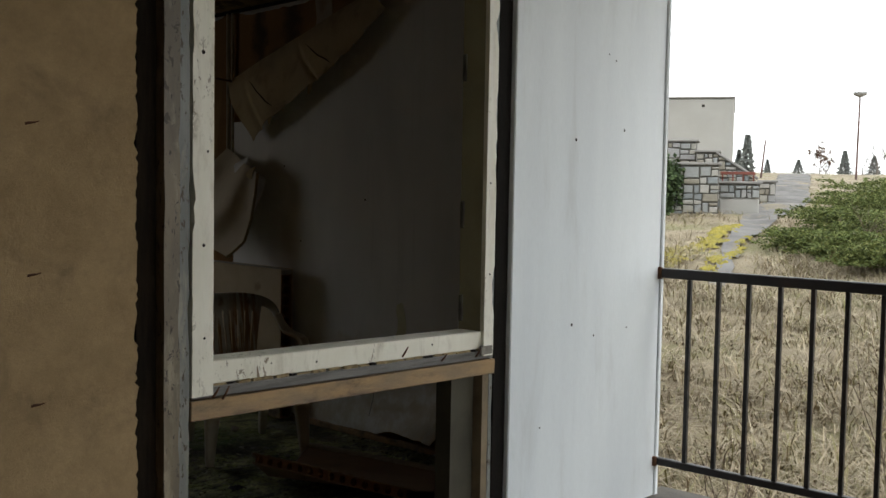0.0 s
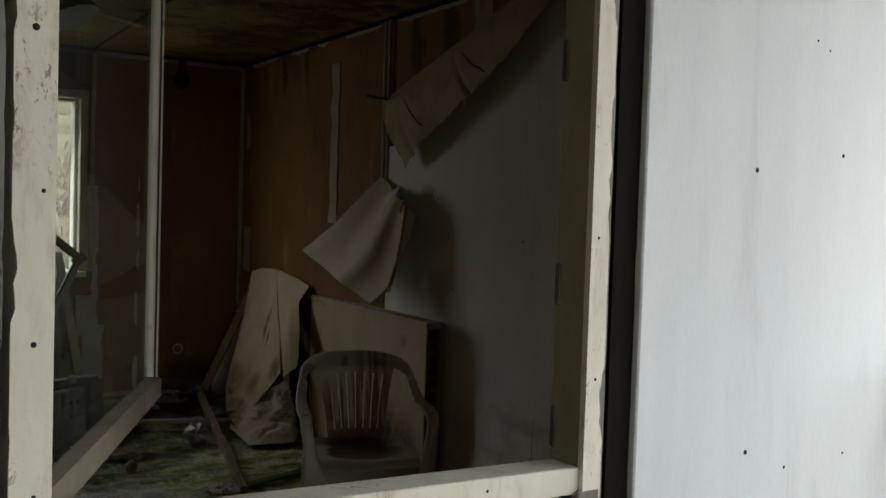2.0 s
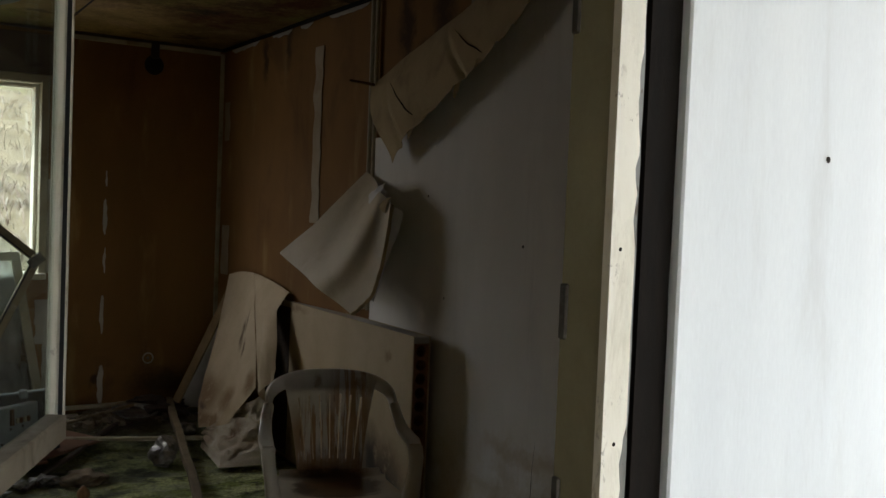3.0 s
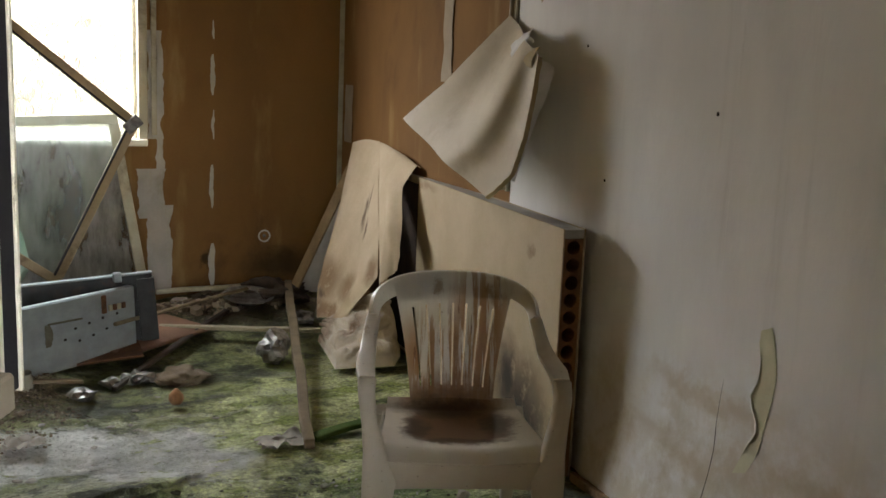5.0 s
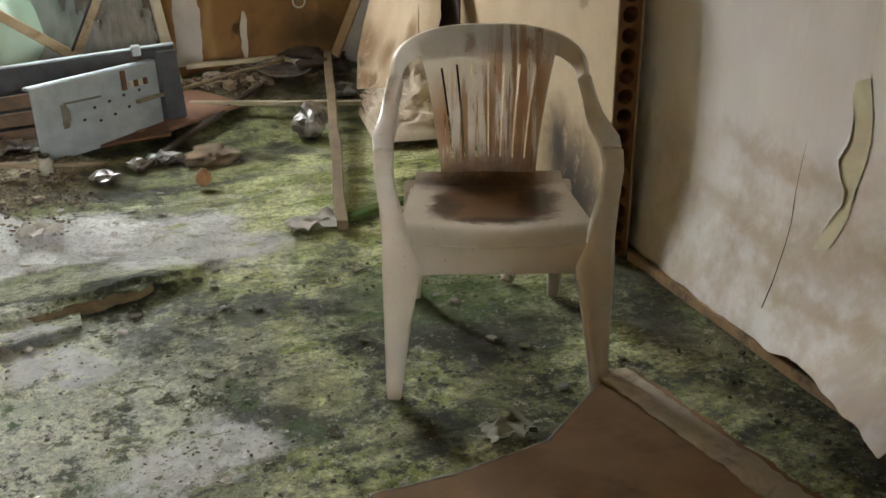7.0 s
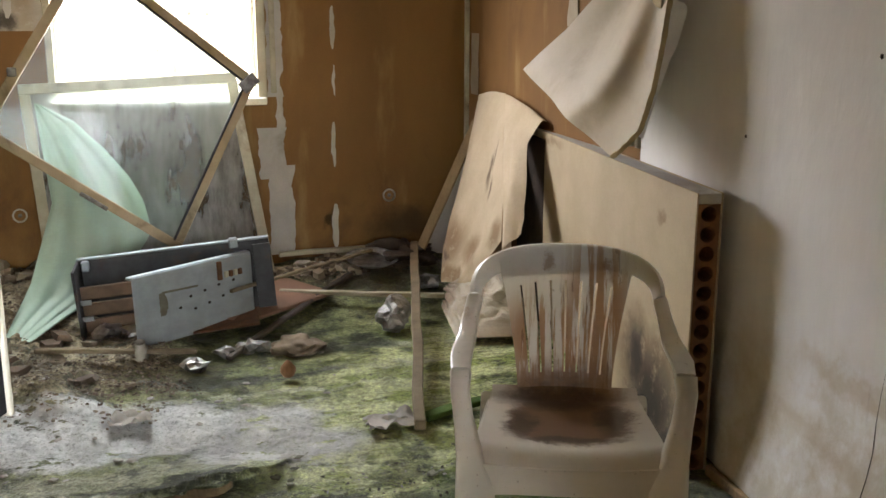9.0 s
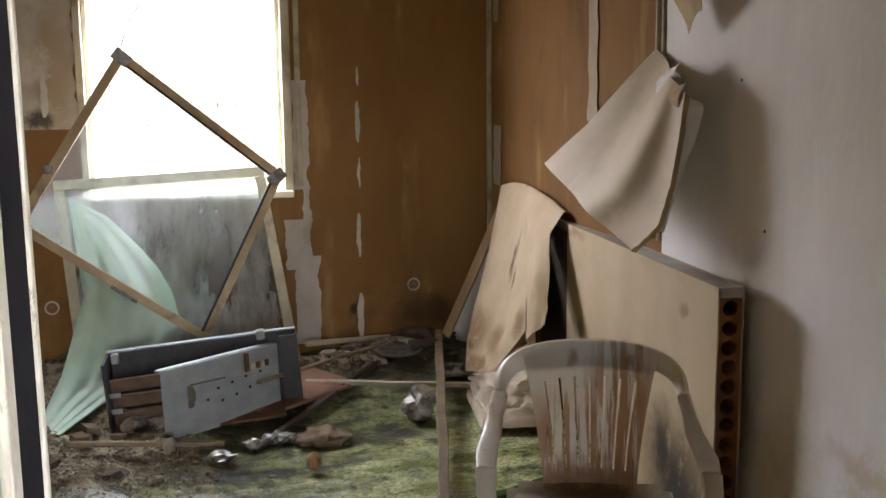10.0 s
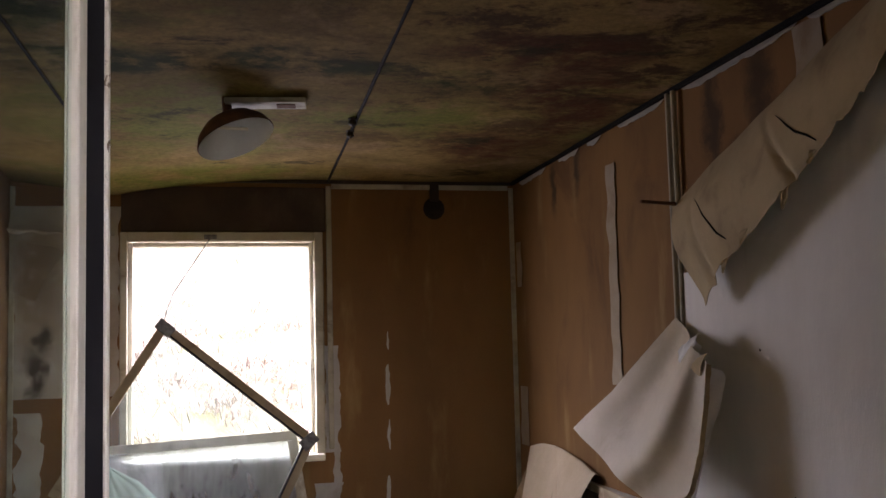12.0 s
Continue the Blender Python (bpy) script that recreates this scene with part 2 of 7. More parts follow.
def ceiling_paint():
    m, n, l, p = material("mouldy_ceiling")
    pos = position(n)
    a = mix(n, l, ramp(n, l, noise_tex(n, l, pos, 1.6, 9, 0.65, None, 0.2), 0.38, 0.62), (0.33, 0.225, 0.08), (0.19, 0.128, 0.042))
    pink = ramp(n, l, noise_tex(n, l, pos, 2.2, 8, 0.6, (1, 1, 1), 0.6), 0.52, 0.66)
    a = mix(n, l, calc(n, l, "MULTIPLY", pink, 0.5), a, (0.40, 0.265, 0.14))
    g = ramp(n, l, noise_tex(n, l, pos, 1.25, 10, 0.7, (0.9, 1.25, 1), 0.25), 0.5, 0.62)
    a = mix(n, l, calc(n, l, "MULTIPLY", g, 0.7), a, (0.20, 0.19, 0.045))
    right = spot(n, l, pos, (3.1, 4.7, 2.45), (0.9, 2.0, 1.0), 0.6)
    b = ramp(n, l, noise_tex(n, l, pos, 3.0, 11, 0.75, (0.9, 1.2, 1), 0.3), 0.46, 0.57)
    a = mix(n, l, calc(n, l, "MULTIPLY", calc(n, l, "MULTIPLY", b, right), 0.92), a, (0.06, 0.03, 0.013))
    wp = warped(n, l, pos, (2.4, 0.5), (9.0, 0.2))
    def patch(rows, strength, colour, base):
        rows = [((x, y, 2.5), (sx, sy, 1.5)) for x, y, sx, sy in rows]
        f = calc(n, l, "MULTIPLY", blots(n, l, wp, rows, 0.6), ramp(n, l, noise_tex(n, l, pos, 5, 10, 0.7), 0.36, 0.56))
        return mix(n, l, calc(n, l, "MULTIPLY", f, strength), base, colour)
    a = patch(((1.8, 7.35, 0.6, 0.22), (1.7, 6.25, 0.5, 0.5), (2.6, 6.1, 0.4, 0.25)), 0.9, (0.19, 0.20, 0.035), a)
    a = patch(((1.5, 5.45, 0.6, 0.14), (2.1, 5.42, 0.40, 0.12), (2.78, 5.6, 0.25, 0.10), (1.2, 5.0, 0.4, 0.2), (2.0, 3.9, 0.9, 0.35), (1.3, 4.3, 0.5, 0.3)), 1.0, (0.03, 0.042, 0.008), a)
    a = patch(((3.12, 6.66, 0.22, 0.25), (3.15, 5.65, 0.2, 0.3), (2.95, 5.2, 0.35, 0.2), (3.3, 6.1, 0.15, 0.5)), 0.95, (0.10, 0.035, 0.014), a)
    dk = ramp(n, l, noise_tex(n, l, pos, 1.9, 11, 0.75, (0.8, 1.35, 1), 0.25), 0.56, 0.65)
    a = mix(n, l, calc(n, l, "MULTIPLY", dk, 0.8), a, (0.035, 0.03, 0.011))
    f = noise_tex(n, l, pos, 38, 9, 0.8)
    a = mix(n, l, 0.6, a, mix(n, l, ramp(n, l, f, 0.3, 0.7), (0.3, 0.3, 0.3), (1.05, 1.05, 1.05)), "MULTIPLY")
    l.new(a, p.inputs["Base Color"])
    p.inputs["Specular IOR Level"].default_value = 0.12
    p.inputs["Roughness"].default_value = 0.9
    bump(n, l, p, f, 0.3, 0.006)
    return m


def floor_paint():
    m, n, l, p = material("mossy_wet_floor")
    pos = position(n)
    wp = warped(n, l, pos, (2.6, 0.42), (11.0, 0.16))
    def grit(scale, lo, hi, stretch=None, warp=0.15):
        return ramp(n, l, noise_tex(n, l, pos, scale, 12, 0.72, stretch, warp), lo, hi)
    def times(a, b):
        return calc(n, l, "MULTIPLY", a, b)
    def area(rows, soft=0.4):
        return blots(n, l, wp, [((x, y, 0), (sx, sy, 2.0)) for x, y, sx, sy in rows], soft)
    a = mix(n, l, grit(3.4, 0.4, 0.6), (0.05, 0.06, 0.022), (0.30, 0.33, 0.165))
    film = times(area(((2.50, 5.35, 0.40, 0.58), (3.0, 5.85, 0.60, 0.7), (3.15, 5.1, 0.35, 0.5), (2.38, 4.05, 0.22, 0.2), (2.60, 4.33, 0.14, 0.12), (2.36, 4.62, 0.08, 0.22), (3.15, 4.3, 0.2, 0.3), (3.2, 3.65, 0.14, 0.5), (2.2, 3.4, 0.5, 0.3)), 0.5), grit(3.2, 0.34, 0.52))
    a = mix(n, l, times(film, 0.92), a, (0.36, 0.42, 0.13))
    pale = times(film, grit(4.6, 0.45, 0.54, (0.8, 1.6, 1)))
    a = mix(n, l, times(pale, 0.9), a, (0.74, 0.77, 0.48))
    bare = times(area(((2.14, 4.76, 0.15, 0.15), (2.27, 4.58, 0.10, 0.12), (1.5, 5.3, 0.6, 0.10), (1.95, 5.28, 0.22, 0.08), (2.0, 3.9, 0.3, 0.2))), grit(6.0, 0.32, 0.5))
    a = mix(n, l, times(bare, 0.9), a, (0.45, 0.455, 0.34))
    crust = times(area(((1.70, 4.84, 0.26, 0.22), (1.35, 4.9, 0.4, 0.3), (1.5, 4.4, 0.35, 0.3), (1.85, 4.45, 0.2, 0.25)), 0.5), grit(11.0, 0.43, 0.50))
    a = mix(n, l, times(crust, 0.95), a, (0.82, 0.84, 0.77))
    streaks = area(((2.85, 6.38, 0.55, 0.035), (2.62, 6.12, 0.5, 0.03), (2.2, 5.92, 0.5, 0.03), (2.42, 5.28, 0.03, 0.12)), 0.6)
    a = mix(n, l, times(streaks, grit(7.0, 0.36, 0.55)), a, (0.60, 0.62, 0.48))
    w = times(area(((1.62, 5.68, 0.62, 0.22), (2.06, 5.66, 0.36, 0.17), (2.18, 5.42, 0.28, 0.15), (2.03, 4.27, 0.20, 0.13), (1.88, 4.12, 0.09, 0.05), (1.62, 4.98, 0.10, 0.05), (1.75, 4.80, 0.12, 0.10)), 0.22), grit(9.0, 0.39, 0.43, (0.8, 1.4, 1)))
    # Dark wet spots; those under and right of the chair include painted shade.
    dark = times(area(((2.26, 5.54, 0.10, 0.035), (2.25, 4.95, 0.13, 0.07), (1.98, 4.86, 0.09, 0.08), (2.20, 4.36, 0.10, 0.11), (2.52, 4.17, 0.09, 0.08), (2.56, 4.90, 0.15, 0.05), (1.68, 4.36, 0.18, 0.09), (1.85, 5.17, 0.34, 0.025), (2.62, 6.42, 0.22, 0.12), (2.85, 4.58, 0.3, 0.12), (3.34, 4.62, 0.12, 0.25), (2.2, 6.12, 0.35, 0.06))), grit(7.0, 0.33, 0.5))
    a = mix(n, l, times(dark, 0.85), a, (0.04, 0.042, 0.024))
    moss = times(area(((2.82, 5.52, 0.30, 0.05), (2.84, 4.86, 0.26, 0.22), (1.84, 4.26, 0.12, 0.08), (2.15, 4.50, 0.05, 0.05), (2.24, 4.30, 0.07, 0.08), (1.62, 4.60, 0.10, 0.07))), grit(9.0, 0.3, 0.5))
    a = mix(n, l, times(moss, 0.9), a, (0.065, 0.145, 0.012))
    dirt = times(area(((1.25, 6.55, 0.62, 0.75), (1.75, 6.3, 0.25, 0.22)), 0.4), grit(5.0, 0.25, 0.5))
    soil = mix(n, l, grit(6.0, 0.42, 0.58), (0.15, 0.105, 0.06), (0.50, 0.42, 0.32))
    soil = mix(n, l, times(area(((1.95, 6.2, 0.3, 0.12),)), 0.8), soil, (0.09, 0.085, 0.02))
    a = mix(n, l, times(dirt, 0.95), a, soil)
    near = area(((2.1, 3.9, 1.6, 1.25),), 0.25)
    far = times(area(((2.3, 7.45, 1.6, 0.40),), 0.5), grit(6.0, 0.3, 0.6))
    a = mix(n, l, times(far, 0.9), a, (0.10, 0.07, 0.045))
    rust = times(area(((3.36, 4.3, 0.2, 0.9),), 0.7), grit(5.0, 0.35, 0.6))
    a = mix(n, l, times(rust, 0.7), a, (0.16, 0.105, 0.05))
    a = mix(n, l, times(grit(5.5, 0.54, 0.60), 0.8), a, (0.04, 0.044, 0.022))
    a = mix(n, l, times(grit(28.0, 0.56, 0.62), 0.7), a, (0.05, 0.05, 0.032))
    a = mix(n, l, times(grit(60.0, 0.62, 0.66), 0.5), a, (0.5, 0.5, 0.44))
    for scale, lo, hi, k, c in ((8.0, 0.545, 0.565, 0.85, (0.035, 0.042, 0.018)), (13.0, 0.56, 0.575, 0.8, (0.05, 0.065, 0.02)), (10.0, 0.57, 0.585, 0.75, (0.44, 0.46, 0.30)), (21.0, 0.585, 0.60, 0.85, (0.66, 0.68, 0.52)), (19.0, 0.57, 0.585, 0.85, (0.03, 0.03, 0.018))):
        off = n.new("ShaderNodeVectorMath")
        off.operation = "ADD"
        l.new(pos, off.inputs[0])
        off.inputs[1].default_value = (scale * 1.7, -scale * 0.9, 0)
        a = mix(n, l, times(times(ramp(n, l, noise_tex(n, l, off.outputs[0], scale, 12, 0.75, None, 0.2), lo, hi), near), k), a, c)
    a = mix(n, l, times(pale, 0.6), a, (0.68, 0.72, 0.42))
    a = mix(n, l, times(dark, 0.65), a, (0.035, 0.04, 0.018))
    a = mix(n, l, times(moss, 0.6), a, (0.06, 0.13, 0.012))
    a = mix(n, l, times(crust, 0.7), a, (0.80, 0.82, 0.74))
    f = noise_tex(n, l, pos, 62, 12, 0.85)
    a = mix(n, l, 0.8, a, mix(n, l, ramp(n, l, f, 0.36, 0.64), (0.35, 0.36, 0.28), (1.7, 1.72, 1.45)), "MULTIPLY")
    a = mix(n, l, times(w, mix(n, l, ramp(n, l, f, 0.36, 0.52), (0.25, 0.25, 0.25), (1.0, 1.0, 1.0))), a, (0.96, 0.97, 0.95))
    l.new(a, p.inputs["Base Color"])
    r = n.new("ShaderNodeMapRange")
    r.inputs["To Min"].default_value, r.inputs["To Max"].default_value = 0.28, 0.85
    l.new(grit(2.1, 0.42, 0.6), r.inputs["Value"])
    l.new(calc(n, l, "SUBTRACT", r.outputs["Result"], calc(n, l, "MULTIPLY", w, 0.15)), p.inputs["Roughness"])
    chunk = calc(n, l, "ADD", noise_tex(n, l, pos, 26, 12, 0.8), calc(n, l, "MULTIPLY", grit(7.5, 0.44, 0.50), 0.5))
    bump(n, l, p, chunk, 1.0, 0.03)
    return m


def glass(name, tint=(0.9, 0.95, 0.93), dirt=0.12, rough=0.02):
    m, n, l, p = material(name)
    pos = position(n)
    tr = n.new("ShaderNodeBsdfTransparent")
    tr.inputs["Color"].default_value = (*tint, 1)
    gl = n.new("ShaderNodeBsdfGlossy")
    gl.inputs["Roughness"].default_value = rough
    fr = n.new("ShaderNodeLayerWeight")
    fr.inputs["Blend"].default_value = 0.5
    gloss = calc(n, l, "ADD", calc(n, l, "MULTIPLY", calc(n, l, "POWER", fr.outputs["Facing"], 5.0), 0.4), 0.008)
    a = n.new("ShaderNodeMixShader")
    l.new(gloss, a.inputs["Fac"])
    l.new(tr.outputs[0], a.inputs[1])
    l.new(gl.outputs[0], a.inputs[2])
    df = n.new("ShaderNodeBsdfDiffuse")
    df.inputs["Color"].default_value = (0.55, 0.55, 0.52, 1)
    tl = n.new("ShaderNodeBsdfTranslucent")
    tl.inputs["Color"].default_value = (0.6, 0.6, 0.58, 1)
    dd = n.new("ShaderNodeMixShader")
    l.new(df.outputs[0], dd.inputs[1])
    l.new(tl.outputs[0], dd.inputs[2])
    b = n.new("ShaderNodeMixShader")
    l.new(calc(n, l, "MULTIPLY", ramp(n, l, noise_tex(n, l, pos, 3, 9, 0.65, (2, 2, 0.5)), 0.2, 0.8), dirt * 2), b.inputs["Fac"])
    l.new(a.outputs[0], b.inputs[1])
    l.new(dd.outputs[0], b.inputs[2])
    l.new(b.outputs[0], n["Material Output"].inputs["Surface"])
    return m


WALLPAPER, ORANGE, CEILING_PAINT, FLOOR_PAINT = right_wall_paint(), orange_wall(), ceiling_paint(), floor_paint()
CLEAR_GLASS, DIRTY_GLASS = glass("clear_glass", dirt=0.04), glass("dusty_glass", dirt=0.025)


# ---- mesh helpers ----
def link(name, bm, mt, parent=None, label="", smooth=False):
    me = bpy.data.meshes.new(name)
    bm.normal_update()
    if smooth:
        for e in bm.edges:
            e.smooth = len(e.link_faces) != 2 or e.calc_face_angle(0.0) < 0.9
    bm.to_mesh(me)
    bm.free()
    me.materials.append(mt)
    if smooth:
        me.polygons.foreach_set("use_smooth", [True] * len(me.polygons))
    ob = new(name, me)
    ob.parent = parent
    if label:
        tagged(ob, label)
    return ob


def part(name, bm, mt, parent, label="", smooth=False):
    return link(name, bm, mt, parent, label, smooth)


def thing(name, label, category, m=None, group="", kind=""):
    ob = new(name)
    ob.empty_display_size = 0.1
    if m is not None:
        ob.matrix_basis = m
    return tagged(ob, label, category, group, kind)


def box(bm, lo, hi, bevel=0.0, m=None):
    g = bmesh.ops.create_cube(bm, size=1.0)["verts"]
    lo, hi = Vector(lo), Vector(hi)
    for v in g:
        v.co = Vector((lo[k] + (v.co[k] + 0.5) * (hi[k] - lo[k]) for k in range(3)))
    if bevel:
        es = {e for v in g for e in v.link_edges}
        g = bmesh.ops.bevel(bm, geom=list(es), offset=bevel, segments=1, affect="EDGES")["verts"]
    if m is not None:
        bmesh.ops.transform(bm, matrix=m, verts=g)
    return bm


def boxes(*specs, bevel=0.0):
    bm = bmesh.new()
    for lo, hi in specs:
        box(bm, lo, hi, bevel)
    return bm


def beam(a, b, w, h, up=(0, 0, 1), bevel=0.003, bm=None):
    """A bar of w by h from a to b."""
    bm = bm or bmesh.new()
    a, b = Vector(a), Vector(b)
    d = (b - a).normalized()
    side = d.cross(Vector(up)).normalized()
    top = side.cross(d)
    m = Matrix((side, d, top)).transposed().to_4x4()
    m.translation = a
    return box(bm, (-w / 2, 0, -h / 2), (w / 2, (b - a).length, h / 2), bevel, m)


def sheet(f, nu, nv, thick=0.002, bm=None):
    """A thin sheet through f(u, v), u and v from 0 to 1, with a real back and rim."""
    bm = bm or bmesh.new()
    front = [[Vector(f(i / nu, j / nv)) for j in range(nv + 1)] for i in range(nu + 1)]
    fr, bk = [], []
    for i in range(nu + 1):
        a, b = [], []
        for j in range(nv + 1):
            du = front[min(i + 1, nu)][j] - front[max(i - 1, 0)][j]
            dv = front[i][min(j + 1, nv)] - front[i][max(j - 1, 0)]
            nn = du.cross(dv)
            nn = nn.normalized() if nn.length > 1e-9 else Vector((0, 0, 1))
            a.append(bm.verts.new(front[i][j]))
            b.append(bm.verts.new(front[i][j] - nn * thick))
        fr.append(a)
        bk.append(b)
    for i in range(nu):
        for j in range(nv):
            bm.faces.new((fr[i][j], fr[i + 1][j], fr[i + 1][j + 1], fr[i][j + 1]))
            bm.faces.new((bk[i][j], bk[i][j + 1], bk[i + 1][j + 1], bk[i + 1][j]))
    rim = [(i, 0) for i in range(nu)] + [(nu, j) for j in range(nv)] + [(i, nv) for i in range(nu, 0, -1)] + [(0, j) for j in range(nv, 0, -1)]
    for k in range(len(rim)):
        (i, j), (p, q) = rim[k], rim[(k + 1) % len(rim)]
        bm.faces.new((fr[i][j], bk[i][j], bk[p][q], fr[p][q]))
    return bm


def lathe(profile, seg=16, bm=None, m=None):
    bm = bm or bmesh.new()
    rings = [[bm.verts.new((r * math.cos(2 * math.pi * k / seg), r * math.sin(2 * math.pi * k / seg), z)) for k in range(seg)] for r, z in profile]
    for a, b in zip(rings, rings[1:]):
        for k in range(seg):
            bm.faces.new((a[k], a[(k + 1) % seg], b[(k + 1) % seg], b[k]))
    if m is not None:
        bmesh.ops.transform(bm, matrix=m, verts=[v for r in rings for v in r])
    return bm


def tube(points, r, seg=6, bm=None):
    bm = bm or bmesh.new()
    pts = [Vector(p) for p in points]
    rad = r if isinstance(r, (list, tuple)) else [r] * len(pts)
    rings = []
    for k, p in enumerate(pts):
        d = (pts[min(k + 1, len(pts) - 1)] - pts[max(k - 1, 0)]).normalized()
        s = d.cross(Vector((0.31, 0.17, 0.93))).normalized()
        t = d.cross(s)
        rings.append([bm.verts.new(p + (s * math.cos(2 * math.pi * i / seg) + t * math.sin(2 * math.pi * i / seg)) * rad[k]) for i in range(seg)])
    for a, b in zip(rings, rings[1:]):
        for k in range(seg):
            bm.faces.new((a[k], a[(k + 1) % seg], b[(k + 1) % seg], b[k]))
    bm.faces.new(rings[0])
    bm.faces.new(rings[-1][::-1])
    return bm


def sweep(path, closed=False, bm=None):
    """A bar of rectangular section along rows of (point, width direction, half width, half thickness)."""
    bm = bm or bmesh.new()
    pts = [Vector(p[0]) for p in path]
    rings = []
    for k, (p, side, hw, ht) in enumerate(path):
        d = (pts[min(k + 1, len(pts) - 1)] - pts[max(k - 1, 0)]).normalized()
        s = Vector(side).normalized()
        s = (s - d * s.dot(d)).normalized()
        t = d.cross(s)
        p = pts[k]
        c = 0.72
        ring = [(hw, ht * c), (hw * c, ht), (-hw * c, ht), (-hw, ht * c), (-hw, -ht * c), (-hw * c, -ht), (hw * c, -ht), (hw, -ht * c)]
        rings.append([bm.verts.new(p + s * a + t * b) for a, b in ring])
    for a, b in zip(rings, rings[1:]):
        for k in range(8):
            bm.faces.new((a[k], a[(k + 1) % 8], b[(k + 1) % 8], b[k]))
    bm.faces.new(rings[0][::-1])
    bm.faces.new(rings[-1])
    return bm


def wobble(x, y=0.0, z=0.0, s=1.0):
    return noise.noise(Vector((x * s, y * s, z * s)))


def curve_at(t, rows):
    """Piecewise linear through rows of (t, value...)."""
    for a, b in zip(rows, rows[1:]):
        if t <= b[0]:
            k = max(0.0, (t - a[0]) / (b[0] - a[0]))
            return Vector(a[1:]).lerp(Vector(b[1:]), k) if len(a) > 2 else a[1] + (b[1] - a[1]) * k
    return Vector(rows[-1][1:]) if len(rows[-1]) > 2 else rows[-1][1]


# ---- the room's shell ----
XL, XR, YF, YB, ZC = 0.86, 3.54, 2.40, 7.57, 2.45


def structure(name, bm, mt, label, category, smooth=False):
    return tagged(link(name, bm, mt, None, "", smooth), label, category, kind="structure")


def floor_height(x, y):
    h = 0.012 * wobble(x, y, 0, 3.0) + 0.006 * wobble(x, y, 3, 11.0)
    bank = max(0.0, min(1.0, (y - 6.75) / 0.6))
    h += bank * bank * (3 - 2 * bank) * (0.10 + 0.04 * wobble(x, y, 5, 6.0))
    left = max(0.0, min(1.0, (2.0 - x + 0.35 * wobble(x, y, 9, 2.0)) / 0.5)) * max(0.0, min(1.0, (y - 5.55) / 0.4))
    h += left * (0.07 + 0.06 * wobble(x, y, 1, 4.0) + 0.05 * abs(wobble(x, y, 2, 9.0)) + 0.022 * abs(wobble(x, y, 4, 24.0)))
    lip = y - 5.08 - 0.20 * (x - 1.62) - 0.05 * wobble(x, y, 6, 7.0)
    if x < 2.3 and 0.0 < lip < 0.4:
        h += 0.018 * (1 - lip / 0.4) * min(1.0, (2.3 - x) / 0.15)
    return h


def floor_sheet():
    bm = bmesh.new()
    nx, ny = 170, 330
    g = [[bm.verts.new((XL - 0.02 + (XR - XL + 0.04) * i / nx, YF + (YB - YF + 0.02) * j / ny, floor_height(XL + (XR - XL) * i / nx, YF + (YB - YF) * j / ny) - 0.006)) for j in range(ny + 1)] for i in range(nx + 1)]
    for i in range(nx):
        for j in range(ny):
            bm.faces.new((g[i][j], g[i + 1][j], g[i + 1][j + 1], g[i][j + 1]))
    return bm


structure("floor", floor_sheet(), FLOOR_PAINT, "wet concrete room floor with green moss and white crust", "floor", True)
structure("floor_slab", boxes(((XL - 0.15, 2.28, -0.5), (XR + 0.03, YB + 0.13, -0.06))), DECK, "concrete slab under the room floor", "slab")


def ceiling_sheet():
    bm = bmesh.new()
    nx, ny = 40, 70
    def z(x, y):
        sag = max(0.0, 1 - abs(x - 1.35) / 0.95) * max(0.0, min(1.0, (y - 6.4) / 1.1))
        return ZC + 0.028 * (YB - y) - 0.10 * sag * sag + 0.008 * wobble(x, y, 7, 1.7)
    top = [[(XL - 0.02 + (XR - XL + 0.04) * i / nx, YF + (YB - YF) * j / ny) for j in range(ny + 1)] for i in range(nx + 1)]
    g = [[bm.verts.new((*p, z(*p))) for p in r] for r in top]
    for i in range(nx):
        for j in range(ny):
            bm.faces.new((g[i][j], g[i][j + 1], g[i + 1][j + 1], g[i + 1][j]))
    box(bm, (XL - 0.13, 2.43, ZC + 0.2), (XR + 0.03, YB + 0.13, ZC + 0.3))
    return bm


structure("ceiling", ceiling_sheet(), CEILING_PAINT, "ceiling of boards stained by green and brown mould", "ceiling", True)

WX0, WX1, WZ0, WZ1 = 1.43, 2.40, 0.98, 2.125
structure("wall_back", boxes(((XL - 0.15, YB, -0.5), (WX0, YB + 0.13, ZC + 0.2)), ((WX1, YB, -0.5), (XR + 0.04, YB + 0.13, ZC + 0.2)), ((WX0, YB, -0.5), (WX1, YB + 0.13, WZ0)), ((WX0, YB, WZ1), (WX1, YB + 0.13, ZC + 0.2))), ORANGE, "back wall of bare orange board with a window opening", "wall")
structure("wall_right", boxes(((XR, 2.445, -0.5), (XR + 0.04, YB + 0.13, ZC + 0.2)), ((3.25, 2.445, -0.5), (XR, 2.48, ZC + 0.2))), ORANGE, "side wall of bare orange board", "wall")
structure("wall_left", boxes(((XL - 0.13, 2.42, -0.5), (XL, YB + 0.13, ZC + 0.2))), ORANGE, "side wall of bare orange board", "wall")

